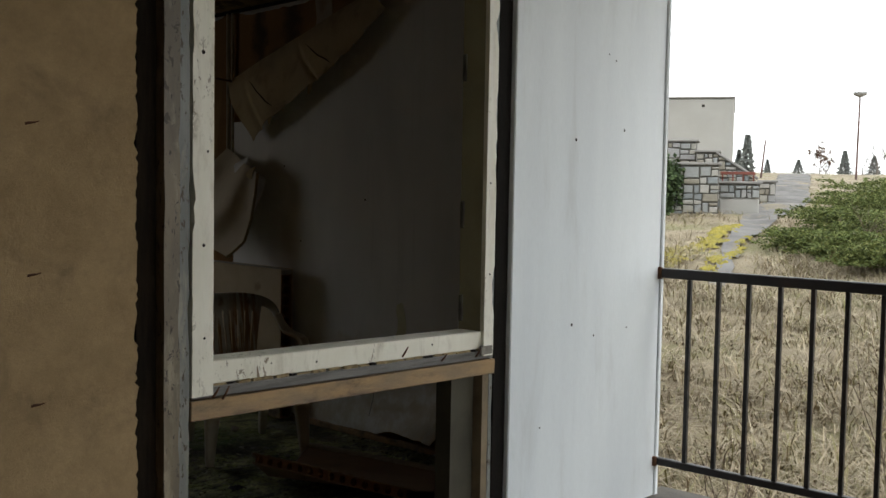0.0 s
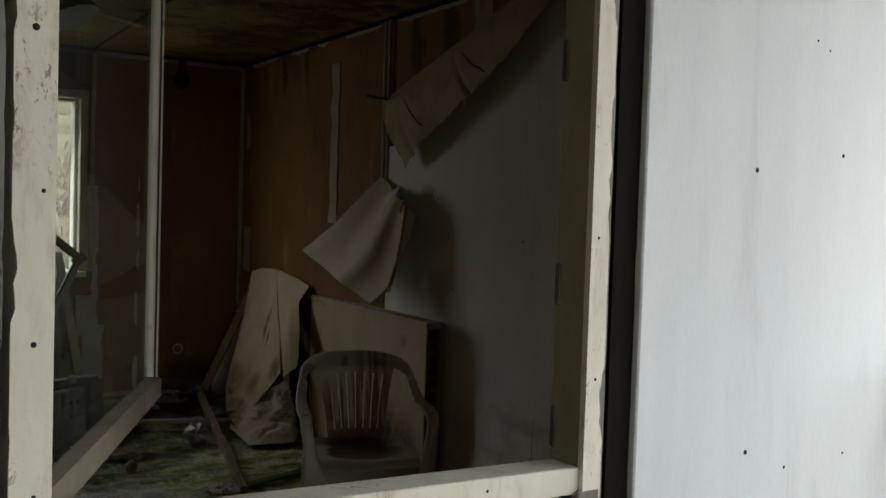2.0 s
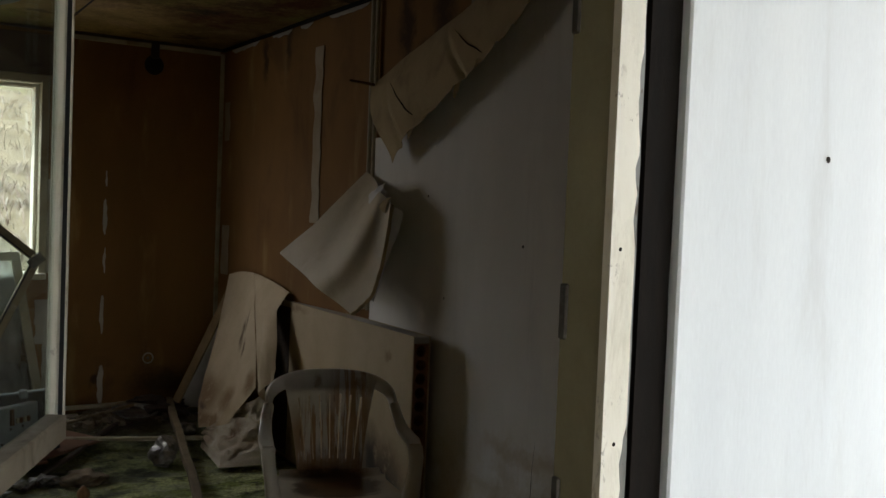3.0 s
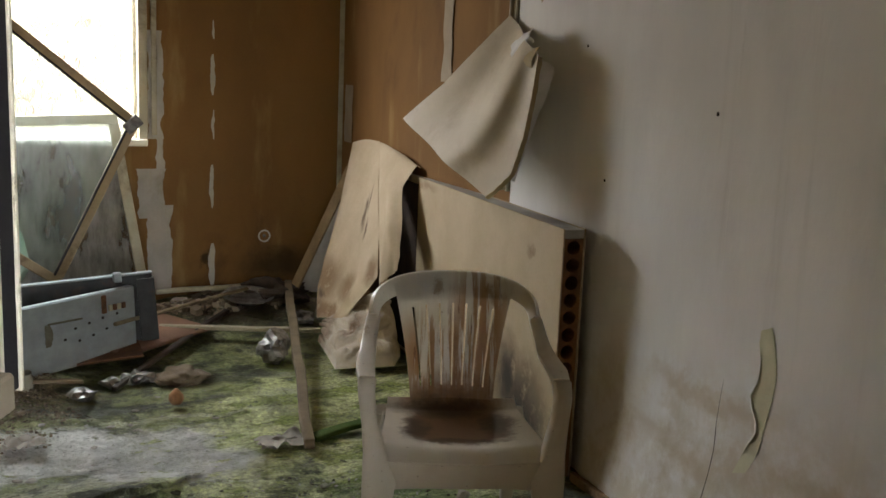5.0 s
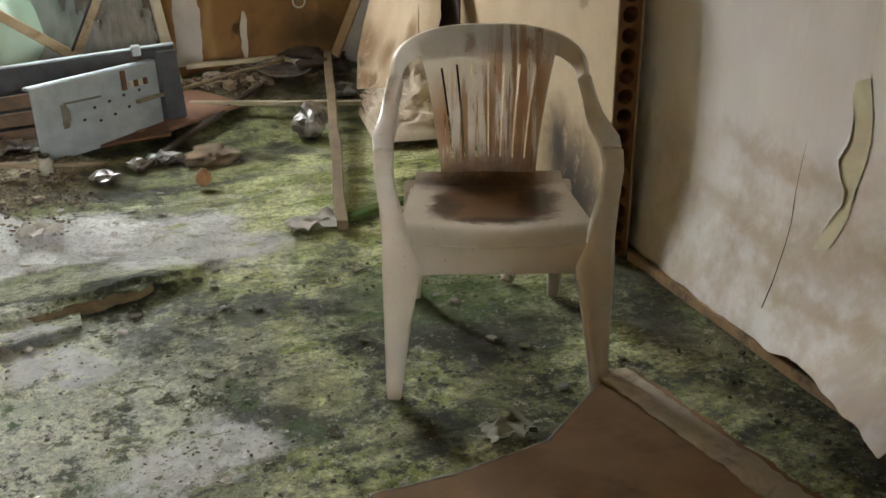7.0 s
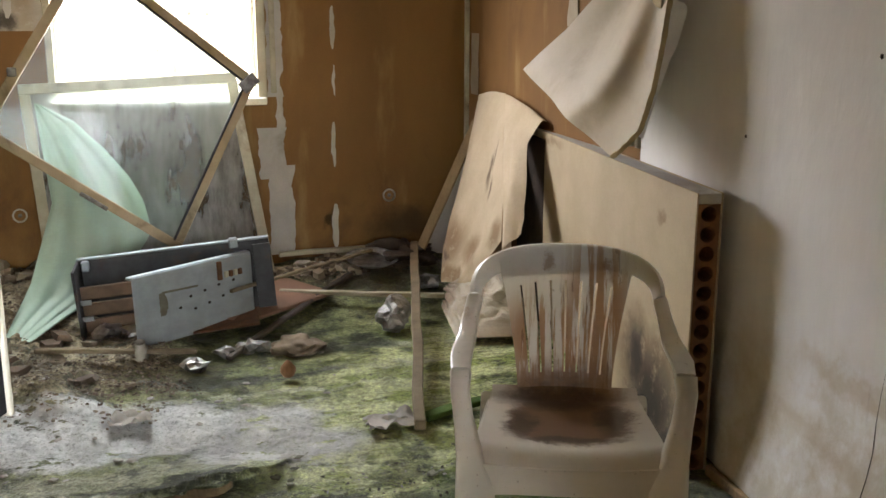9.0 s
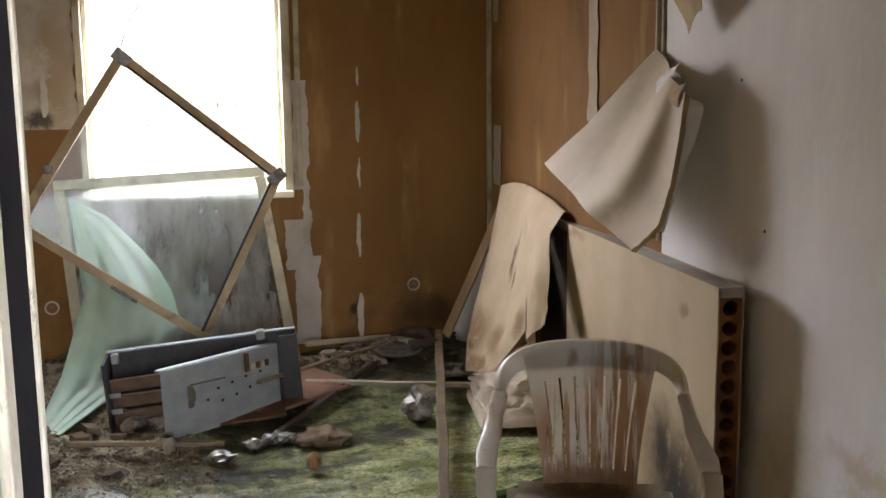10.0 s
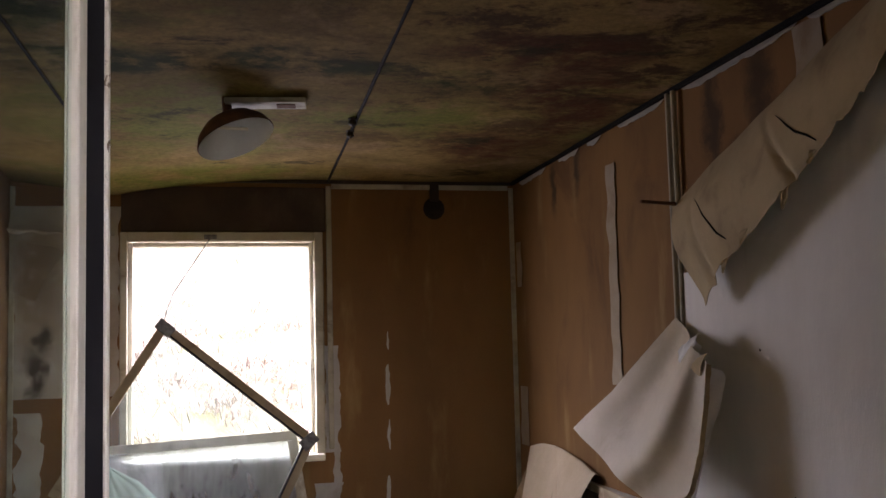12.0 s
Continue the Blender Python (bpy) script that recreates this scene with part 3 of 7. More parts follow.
# front wall: boarded to one side of the opening, painted panel to the other
OX0, OX1 = 0.95, 2.165
structure("wall_front", boxes(((-4.0, 2.36, -0.6), (XL, 2.42, 2.75)), ((XL, 2.335, -0.6), (0.90, 2.42, 2.75)), ((0.90, 2.30, 2.30), (2.24, 2.42, 2.75)), ((2.21, 2.36, -0.6), (3.30, 2.42, 2.75))), DARK_WOOD, "dark wooden framing of the front wall", "wall")
structure("deck", boxes(((-4.0, -1.6, -0.05), (3.42, 2.335, 0.125)), ((0.9, 2.335, -0.05), (2.3, 2.42, 0.03))), DECK, "grey wooden deck floor in front of the room", "deck")
# Roof never in view; its overhang is added to hold back the sky.
structure("unseen_roof", boxes(((-4.0, -2.4, 2.75), (3.75, 8.0, 2.9))), DECK, "unseen roof slab, run out over the deck to block sky light", "roof")
# Side screen out of view, added to keep daylight off the porch's left.
structure("side_light_screen", boxes(((-1.42, -2.0, -0.05), (-1.30, 2.27, 2.75))), FIBREBOARD, "plain boarded side screen, unseen, added to shade the porch", "wall")
# Unseen screen behind the camera, added to dim the sky through the doorway.
structure("front_light_screen", boxes(((-1.42, -2.12, -0.05), (0.1, -2.0, 2.75))), FIBREBOARD, "plain boarded screen, unseen, added to cut front light into the doorway", "wall")
structure("house_end_wall", boxes(((-4.13, 2.36, -0.6), (-4.0, 7.7, 2.75)), ((-4.0, 7.57, -0.6), (XL - 0.15, 7.7, 2.75))), ORANGE, "plain outer walls of the rest of the house", "wall")


def panel_sheet():
    bm = bmesh.new()
    box(bm, (2.268, 2.30, 0.02), (3.285, 2.355, 2.74), 0.004)
    return bm


panel = structure("wall_front_panel", panel_sheet(), WHITE_PANEL, "white painted facade panel with small nail holes", "wall panel")
part("edge_trim", boxes(((3.285, 2.292, 0.02), (3.31, 2.36, 2.74)), bevel=0.004), WHITE_PANEL, panel)
HOLE = plain("dark_hole", (0.02, 0.018, 0.015), (0.03, 0.025, 0.02), 20, 0.9)
for hx, hz, hr in ((2.639, 1.587, 0.006), (2.975, 1.639, 0.005), (2.640, 0.904, 0.006), (2.85, 1.92, 0.003), (2.90, 1.90, 0.003), (3.03, 0.86, 0.003), (2.79, 0.85, 0.004), (2.45, 0.55, 0.003)):
    part("nail_hole", lathe([(0.0001, -0.002), (hr * 1.3, -0.0015), (hr, 0.0), (0.0001, 0.003)], 8, None, pose(hx, 2.2995, hz, 90)), HOLE, panel, "small dark nail hole")


def ragged_board():
    rng = random.Random(3)
    bm = bmesh.new()
    n = 240
    edge = [0.797 + 0.006 * wobble(0, 0, i * 0.17) + 0.005 * wobble(2, 0, i * 1.1) + 0.006 * rng.random() for i in range(n + 1)]
    fr = [(bm.verts.new((-4.0, 2.27, 0.125 + 2.6 * i / n)), bm.verts.new((edge[i], 2.27, 0.125 + 2.6 * i / n)), bm.verts.new((edge[i] - 0.006, 2.30, 0.125 + 2.6 * i / n))) for i in range(n + 1)]
    for a, b in zip(fr, fr[1:]):
        bm.faces.new((a[0], a[1], b[1], b[0]))
        bm.faces.new((a[1], a[2], b[2], b[1]))
    return bm


board = structure("wall_front_board", ragged_board(), FIBREBOARD, "raw brown fibreboard sheet with a torn edge", "wall board")
for nx, nz in ((0.545, 1.83), (0.55, 1.52), (0.553, 1.20), (0.56, 0.92)):
    part("nail", tube([(nx - 0.012, 2.272, nz), (nx + 0.004, 2.262, nz + 0.003), (nx + 0.012, 2.258, nz + 0.006)], [0.004, 0.002, 0.001], 5), RUST, board, "bent rusty nail")


def ragged_bar(x0, x1, y0, y1, z0, z1, left=0.0, right=0.0, seed=0, n=70):
    """An upright bar whose two front edges are chipped by up to left and right."""
    bm = bmesh.new()
    rows = []
    for i in range(n + 1):
        z = z0 + (z1 - z0) * i / n
        a = x0 + left * max(0.0, wobble(seed, 1, z, 7.0) + 0.4 * wobble(seed, 2, z, 25.0))
        b = x1 - right * max(0.0, wobble(seed, 3, z, 7.0) + 0.4 * wobble(seed, 4, z, 25.0))
        rows.append([bm.verts.new(c) for c in ((a, y0, z), (b, y0, z), (x1, y1, z), (x0, y1, z))])
    for a, b in zip(rows, rows[1:]):
        for k in range(4):
            bm.faces.new((a[k], a[(k + 1) % 4], b[(k + 1) % 4], b[k]))
    bm.faces.new(rows[0][::-1])
    bm.faces.new(rows[-1])
    return bm


# Near-black stands for deep shade in gaps; also dark joints and splits.
NEAR_BLACK = plain("gap_black", (0.012, 0.009, 0.007), (0.007, 0.006, 0.005), 9, 0.8, spec=0.1, grain=60, relief=0.4, stretch=(6, 6, 0.7))
TAN_GREY = flaking_paint("tan_weathered_wood", (0.17, 0.135, 0.085), (0.095, 0.075, 0.048), (0.04, 0.03, 0.02), 0.35)
opening = tagged(new("door_frame"), "weathered white wooden frame of the open doorway with a cross rail", "door frame", kind="structure")
part("post", ragged_bar(0.868, 0.912, 2.262, 2.335, 0.03, 2.75, 0.006, 0.01, 1), TAN_GREY, opening, "split grey-brown timber post")
part("strip", ragged_bar(0.912, 0.950, 2.278, 2.38, 0.03, 2.30, 0.006, 0.020, 2), GREEN_GREY, opening, "grey-green flaking timber strip")
part("stile", ragged_bar(0.962, 1.024, 2.283, 2.39, 0.875, 2.24, 0.024, 0.0, 3), WHITE_PAINT, opening, "flaking white frame stile")
part("stile", ragged_bar(2.100, 2.150, 2.283, 2.30, 0.85, 2.24, 0.0, 0.028, 4), WHITE_PAINT, opening, "flaking white frame stile")
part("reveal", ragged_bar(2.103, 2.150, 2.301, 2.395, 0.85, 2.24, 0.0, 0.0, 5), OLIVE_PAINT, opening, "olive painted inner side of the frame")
# Near-black bars here paint the shaded recess beside the panel.
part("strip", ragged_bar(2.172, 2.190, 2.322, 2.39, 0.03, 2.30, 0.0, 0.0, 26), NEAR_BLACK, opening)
part("strip", ragged_bar(2.152, 2.170, 2.300, 2.39, 0.03, 2.30, 0.004, 0.008, 6), GREEN_GREY, opening, "grey-green flaking timber strip")
part("post", ragged_bar(2.192, 2.226, 2.312, 2.40, 0.03, 2.30, 0.0, 0.006, 7), NEAR_BLACK, opening, "timber post coloured near-black with the gap's shade")
part("post", ragged_bar(2.228, 2.266, 2.318, 2.40, 0.03, 2.75, 0.0, 0.004, 8), NEAR_BLACK, opening, "near-black fill standing for the shaded gap by the panel")
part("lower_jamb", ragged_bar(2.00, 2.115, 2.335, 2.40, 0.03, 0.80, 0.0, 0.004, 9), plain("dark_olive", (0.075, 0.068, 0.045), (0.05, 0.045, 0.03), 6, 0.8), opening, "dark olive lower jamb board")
# Brown-black colour takes the shade of the gap at the torn board.
part("dark_strip", ragged_bar(0.812, 0.864, 2.290, 2.335, 0.125, 2.75, 0.006, 0.0, 12), plain("brown_gap_black", (0.022, 0.015, 0.009), (0.009, 0.007, 0.005), 8, 0.8, spec=0.1, grain=60, relief=0.4, stretch=(6, 6, 0.7)), opening, "brown-black strip standing for the shaded gap beside the board")
part("lower_jamb", ragged_bar(2.118, 2.150, 2.30, 2.40, 0.03, 0.80, 0.0, 0.004, 10), BATTEN_WOOD, opening)
part("head", boxes(((0.962, 2.283, 2.24), (2.150, 2.39, 2.30)), bevel=0.004), WHITE_PAINT, opening)
part("bottom_rail", beam((1.022, 2.342, 0.928), (2.103, 2.342, 0.902), 0.09, 0.058), WHITE_PAINT, opening, "white bottom rail with chipped paint")
GREY_DRIP = plain("grey_split_wood", (0.27, 0.26, 0.24), (0.15, 0.145, 0.13), 9, 0.9, stain=(0.05, 0.04, 0.03), amount=0.8, stain_scale=5, grain=50, relief=0.7, stretch=(0.5, 6, 6), speck=0.6)
part("drip_strip", beam((0.972, 2.342, 0.882), (2.15, 2.342, 0.852), 0.10, 0.028), GREY_DRIP, opening, "grey weathered drip strip")
part("cross_rail", beam((0.966, 2.335, 0.838), (2.175, 2.335, 0.808), 0.085, 0.05), TAN_WOOD, opening, "raw tan wooden cross rail")
PUTTY = plain("old_putty", (0.42, 0.33, 0.17), (0.22, 0.16, 0.08), 30, 0.9, stain=(0.05, 0.04, 0.025), amount=0.9, stain_scale=20, relief=0.6)
chips = random.Random(17)
px = 1.03
while px < 2.09:
    ln = chips.uniform(0.02, 0.07)
    rz = 0.928 - 0.026 * (px - 1.022) / 1.081
    part("putty_bit", beam((px, 2.300, rz - 0.030 - 0.004 * chips.random()), (px + ln, 2.300, rz - 0.031 - 0.004 * chips.random()), 0.008 + 0.008 * chips.random(), 0.004 + 0.007 * chips.random(), (0, chips.uniform(-0.3, 0.3), 1), 0.002), PUTTY if chips.random() < 0.8 else NEAR_BLACK, opening)
    px += ln + 0.012 * chips.random()
for hx, hy, hz, hr in ((0.992, 2.2825, 1.72, 0.005), (0.995, 2.2825, 1.25, 0.004), (0.998, 2.2825, 1.02, 0.003), (1.006, 2.2825, 1.48, 0.003), (1.38, 2.2965, 0.915, 0.003), (1.86, 2.2965, 0.912, 0.003), (1.22, 2.2965, 0.93, 0.002), (2.12, 2.2825, 1.42, 0.003), (2.125, 2.2825, 1.12, 0.003)):
    part("nail_hole", lathe([(0.0001, -0.002), (hr * 1.5, -0.0015), (hr, 0.0), (0.0001, 0.003)], 8, None, pose(hx, hy, hz, 90)), HOLE, opening)
for nx, nz, ln in ((1.72, 0.906, 0.030), (1.90, 0.868, 0.022), (1.06, 0.875, 0.035), (1.03, 0.880, 0.028), (2.07, 0.865, 0.03)):
    part("bent_nail", tube([(nx, 2.292, nz - ln / 2), (nx + 0.003, 2.282, nz), (nx + 0.010, 2.278, nz + ln / 2)], [0.0035, 0.003, 0.0015], 5), RUST, opening, "bent rusty nail")
part("rail_end", boxes(((2.085, 2.281, 0.853), (2.148, 2.2915, 0.885)), bevel=0.004), GREY_WOOD, opening, "splintered grey end of the drip strip")
STEEL = plain("worn_steel", (0.25, 0.24, 0.22), (0.12, 0.11, 0.10), 30, 0.5, metal=0.8)
for z in (1.315, 1.003, 1.80):
    part("strike_plate", boxes(((2.096, 2.375, z - 0.045), (2.1025, 2.394, z + 0.045)), bevel=0.003), STEEL, opening, "worn steel strike plate")

# the inward open casement
cas_m = pose(0.975, 2.424, 0.0, 0, 0, math.degrees(math.atan2(1.25, 0.65)))
CW, CT = 1.39, 2.235
RAIL_PAINT = plain("grimy_cream_paint", (0.44, 0.38, 0.28), (0.33, 0.28, 0.20), 6, 0.7, stain=(0.15, 0.11, 0.07), amount=0.8, stain_scale=5)
casement = thing("casement_window", "white casement window standing open into the room", "window", cas_m)
part("stile", boxes(((0.0, -0.045, 0.905), (0.055, 0.0, CT)), bevel=0.004), WHITE_PAINT, casement)
GASKET = plain("black_gasket", (0.012, 0.012, 0.016), (0.02, 0.02, 0.024), 20, 0.7)
part("stile", boxes(((CW - 0.080, -0.024, 0.905), (CW - 0.0585, -0.0045, CT)), bevel=0.002), WHITE_PAINT, casement)
part("gasket", boxes(((CW - 0.058, -0.022, 0.91), (CW - 0.0105, -0.0045, CT - 0.005)), bevel=0.002), GASKET, casement, "black rubber seal strip")
part("lip", boxes(((CW - 0.010, -0.026, 0.905), (CW, -0.0045, CT)), bevel=0.002), WHITE_PAINT, casement)
part("outer_stile", boxes(((CW - 0.080, -0.004, 0.905), (CW, 0.0, CT)), bevel=0.001), WHITE_PAINT, casement)
part("bottom_rail", boxes(((0.056, -0.050, 0.90), (CW - 0.081, 0.0, 0.96)), bevel=0.005), RAIL_PAINT, casement, "stained white bottom rail")
part("top_rail", boxes(((0.056, -0.045, CT - 0.06), (CW - 0.081, 0.0, CT)), bevel=0.004), WHITE_PAINT, casement)
cas_glass = part("pane", boxes(((0.05, -0.012, 0.955), (CW - 0.078, -0.008, CT - 0.055))), DIRTY_GLASS, casement, "dusty window pane")
cas_glass.visible_shadow = False

# railing
rail = thing("railing", "black painted steel deck railing with upright bars", "railing")
part("top_rail", boxes(((3.275, -1.6, 1.045), (3.315, 2.31, 1.085)), bevel=0.004), BLACK_STEEL, rail)
part("bottom_rail", boxes(((3.28, -1.6, 0.255), (3.31, 2.31, 0.285)), bevel=0.004), BLACK_STEEL, rail)
part("rail_bracket", boxes(((3.27, 2.285, 1.04), (3.285, 2.312, 1.09)), bevel=0.002), RUST, rail)
part("rail_bracket", boxes(((3.27, 2.285, 0.25), (3.285, 2.312, 0.29)), bevel=0.002), RUST, rail)
BAR0, BARD = 2.165, 0.128
for k in range(29):
    part("bar", boxes(((3.287, BAR0 - BARD * k - 0.008, 0.285), (3.303, BAR0 - BARD * k + 0.008, 1.045))), BLACK_STEEL, rail)

# ---- fixed details of the room ----
def paper_x(y, z):
    """Face of the papered wall: flat above, bellying out towards the floor and most of all at its loose corner."""
    low = max(0.0, 1 - z / 0.42) ** 1.6
    reach = curve_at(-y, [(-5.5, 0.0), (-4.75, 0.03), (-4.1, 0.09), (-3.9, 0.15), (-3.58, 0.32), (-2.4, 0.36)])
    return XR - 0.014 - low * reach * (1.0 + 0.30 * wobble(y, z, 2, 5.0)) - 0.004 * wobble(y, z, 0, 2.5) - 0.012 * low * wobble(y * 3, z, 6, 4.0)


def seamed_paper(y0, y1, off, loose=False):
    def f(u, v):
        foot = curve_at(-(y0 + (y1 - y0) * u), [(-4.75, 0.025), (-4.1, 0.04), (-3.9, 0.045), (-3.58, 0.08), (-2.4, 0.10)])
        y = y0 + (y1 - y0) * u
        top = min(2.52, 1.80 + max(0.0, 5.26 - y) * 0.685)
        z = foot + (top - foot) * v ** 1.3
        if loose:
            end = curve_at(z, [(0, 3.58), (0.42, 3.55), (0.9, 3.30), (1.25, 2.49), (3, 2.49)]) + 0.012 * wobble(z, 0, 3, 9.0)
            y = end + (y1 - end) * u
        z += 0.008 * wobble(y, 0, 4, 14.0) * (1 - v) ** 8
        return (paper_x(y, z) - off, y, z)
    return sheet(f, 60, 60, 0.0015)


paper = structure("wall_covering", seamed_paper(4.745, 5.50, 0.0), WALLPAPER, "pale grey wallpaper, stained brown near the floor", "wallpaper", True)
part("strip", seamed_paper(4.22, 4.7455, 0.0006), WALLPAPER, paper, "", True)
part("strip", seamed_paper(2.49, 4.2215, 0.0, True), WALLPAPER, paper, "loose strip with a curled lower corner", True)
structure("baseboard", beam((3.478, 4.85, 0.014), (3.462, 3.4, 0.012), 0.022, 0.034), TAN_WOOD, "thin wooden batten along the foot of the papered wall", "baseboard")
PALE_PATCH = plain("bare_patch", (0.76, 0.75, 0.57), (0.66, 0.65, 0.47), 8, 0.85, stain=(0.4, 0.34, 0.2), amount=0.3, speck=0.15)


PEEL = [(0.325, 4.090, 4.041), (0.373, 4.072, 4.017), (0.415, 4.055, 4.002), (0.468, 4.023, 3.993), (0.502, 4.025, 3.987), (0.530, 4.045, 3.981), (0.567, 4.060, 3.972), (0.615, 4.034, 3.967), (0.668, 4.031, 3.972), (0.724, 4.043, 3.987), (0.757, 4.039, 3.999)]


def peel_patch(u, v):
    z = 0.757 - 0.432 * v
    a, b = curve_at(z, PEEL)
    y = a + (b - a) * u + 0.003 * wobble(v * 30, u)
    z += 0.018 * u
    return (paper_x(y, z) - 0.0025, y, z)


def peel_lip(u, v):
    """The paper's free edge standing off the wall beside the bare patch."""
    z = 0.70 - 0.33 * v
    a, b = curve_at(z, PEEL)
    k = math.sin(math.pi * v) ** 0.6
    y = a + 0.005 * (1 - u) * k
    return (paper_x(y, z) - 0.0032 - 0.004 * u * k, y - 0.006 * u * k + 0.002 * wobble(v * 25, u), z)


part("crack", tube([(paper_x(y, z) - 0.001, y, z) for y, z in ((4.17, 0.60), (4.180, 0.52), (4.186, 0.44), (4.182, 0.36), (4.186, 0.29), (4.192, 0.20), (4.201, 0.12))], [0.0004, 0.0010, 0.0012, 0.0014, 0.0014, 0.0016, 0.0018], 5), HOLE, paper, "thin dark tear in the paper")
part("peeled_patch", sheet(peel_patch, 4, 40, 0.001), PALE_PATCH, paper, "bare yellowish patch where the paper has peeled")
part("peeled_lip", sheet(peel_lip, 4, 40, 0.001), WALLPAPER, paper, "free paper edge curling off the wall", True)
for hy, hz in ((4.844, 1.073), (5.0, 1.52), (4.30, 1.33)):
    part("nail_hole", lathe([(0.0001, -0.002), (0.007, -0.0015), (0.005, 0.0), (0.0001, 0.003)], 8, None, pose(XR - 0.0165, hy, hz, 0, -90)), HOLE, paper)

WHITE_PAPER = plain("torn_white_paper", (0.56, 0.53, 0.48), (0.47, 0.44, 0.39), 5, 0.85, stain=(0.28, 0.22, 0.14), amount=0.5, stain_scale=4, relief=0.3)
TRIM = plain("cream_trim", (0.52, 0.48, 0.36), (0.42, 0.38, 0.27), 7, 0.7, stain=(0.14, 0.10, 0.06), amount=0.7, stain_scale=5)


def ragged_patch(x0, x1, z0, z1, y, seed=0, rag=0.02, nv=30, taper=False):
    def f(u, v):
        k = math.sin(math.pi * (0.04 + 0.92 * v)) ** 0.6 if taper else 1.0
        z = z0 + (z1 - z0) * v
        a = x0 + rag * wobble(seed, 0, z, 9.0) + 0.4 * rag * wobble(seed, 1, z, 30.0)
        b = x1 + rag * wobble(seed, 3, z, 9.0) + 0.4 * rag * wobble(seed, 4, z, 30.0)
        if taper:
            a, b = (a + b) / 2 - (b - a) / 2 * k, (a + b) / 2 + (b - a) / 2 * k
        return (a + (b - a) * u, y - 0.004 - 0.004 * max(0, wobble(u * 3, z * 5, seed)), z)
    return sheet(f, 4, nv, 0.002)


def ragged_side(y0, y1, z0, z1, x, seed=0, rag=0.02, nv=30):
    def f(u, v):
        z = z0 + (z1 - z0) * v
        a = y0 + rag * wobble(seed, 0, z, 9.0)
        b = y1 + rag * wobble(seed, 3, z, 9.0)
        return (x - 0.005, a + (b - a) * u, z)
    return sheet(f, 3, nv, 0.002)


remnants = tagged(new("wallpaper_remnants"), "torn white wallpaper remnants and filler stripes on bare board", "wallpaper", kind="structure")
for a in ((2.45, 2.53, 0.98, 1.55, 3), (2.395, 2.53, 0.55, 0.82, 4), (2.44, 2.57, 0.14, 0.62, 5), (2.49, 2.53, 0.6, 1.0, 6)):
    part("torn_strip", ragged_patch(*a[:4], YB, a[4], 0.022), WHITE_PAPER, remnants)
for a in ((2.792, 2.806, 1.52, 1.62, 7), (2.782, 2.808, 1.22, 1.44, 8), (2.793, 2.806, 0.98, 1.14, 9), (2.778, 2.802, 0.60, 0.84, 10), (2.77, 2.81, 0.16, 0.40, 11)):
    part("filler_stripe", ragged_patch(*a[:4], YB, a[4], 0.012, 30, True), WHITE_PAPER, remnants)
FILLER = plain("smeared_filler", (0.44, 0.37, 0.28), (0.36, 0.29, 0.20), 6, 0.9, stain=(0.24, 0.15, 0.07), amount=0.6, stain_scale=5)
part("filler_stripe", ragged_side(6.115, 6.205, 1.36, 2.32, XR, 12, 0.03), FILLER, remnants)
part("filler_stripe", ragged_side(4.60, 4.74, 2.2, 2.50, XR, 13, 0.02), FILLER, remnants)
part("filler_stripe", ragged_side(7.38, 7.50, 0.98, 1.30, XR, 14, 0.02), FILLER, remnants)
part("filler_stripe", ragged_side(7.42, 7.50, 1.85, 2.10, XR, 15, 0.02), FILLER, remnants)
OLD_PAPER = stained("old_stained_paper", (0.58, 0.54, 0.47), (0.42, 0.38, 0.31), [((0.30, 0.22, 0.13), 0.8, [((1.0, 7.57, 1.9), (0.10, 0.3, 0.35)), ((1.3, 7.57, 1.6), (0.08, 0.3, 0.3))]), ((0.05, 0.04, 0.03), 0.95, [((0.99, 7.57, 1.42), (0.04, 0.3, 0.12)), ((1.02, 7.57, 1.62), (0.03, 0.3, 0.06)), ((1.2, 7.57, 1.36), (0.05, 0.3, 0.05))])], 0.1, 5.0)
part("torn_sheet", ragged_patch(0.875, 1.39, 1.32, 2.30, YB, 16, 0.03), OLD_PAPER, remnants, "large sheet of stained old wallpaper")
part("torn_strip", ragged_patch(0.90, 1.02, 0.55, 1.25, YB, 17, 0.05), OLD_PAPER, remnants)
for k, (fx, fz, fw, fh) in enumerate(((1.12, 1.86, 0.05, 0.16), (1.22, 1.58, 0.04, 0.20), (1.06, 1.50, 0.03, 0.12))):
    part("loose_flake", ragged_patch(fx, fx + fw, fz - fh, fz, YB - 0.008, 40 + k, 0.02, 24, True), WHITE_PAPER, remnants, "pale flake of paper standing off the wall")


def folded_tear(u, v):
    """Paper come away under the ceiling and rolled over on itself."""
    a = 3.6 * v
    r = 0.075 - 0.02 * u
    x = 0.875 + 0.50 * u + 0.02 * wobble(u * 3, v * 2, 2)
    return (x, YB - 0.015 - r * (1 - math.cos(a)) - 0.04 * v * (1 - u) - 0.012 * wobble(u * 5, v * 3), 2.30 - 0.03 * u - 0.16 * v - r * math.sin(a) * 0.8 + 0.02 * wobble(u * 6, v * 2, 7))


part("folded_tear", sheet(folded_tear, 30, 20, 0.002), WHITE_PAPER, remnants, "wallpaper rolled off the wall under the ceiling", True)
part("folded_tear", sheet(lambda u, v: (0.88 + 0.26 * u * (1 - 0.6 * v), YB - 0.02 - 0.10 * math.sin(math.pi * v) * u, 2.12 - 0.26 * v - 0.05 * u + 0.015 * wobble(u * 5, v * 5, 3)), 16, 16, 0.002), OLD_PAPER, remnants, "torn paper tongue hanging in the corner", True)

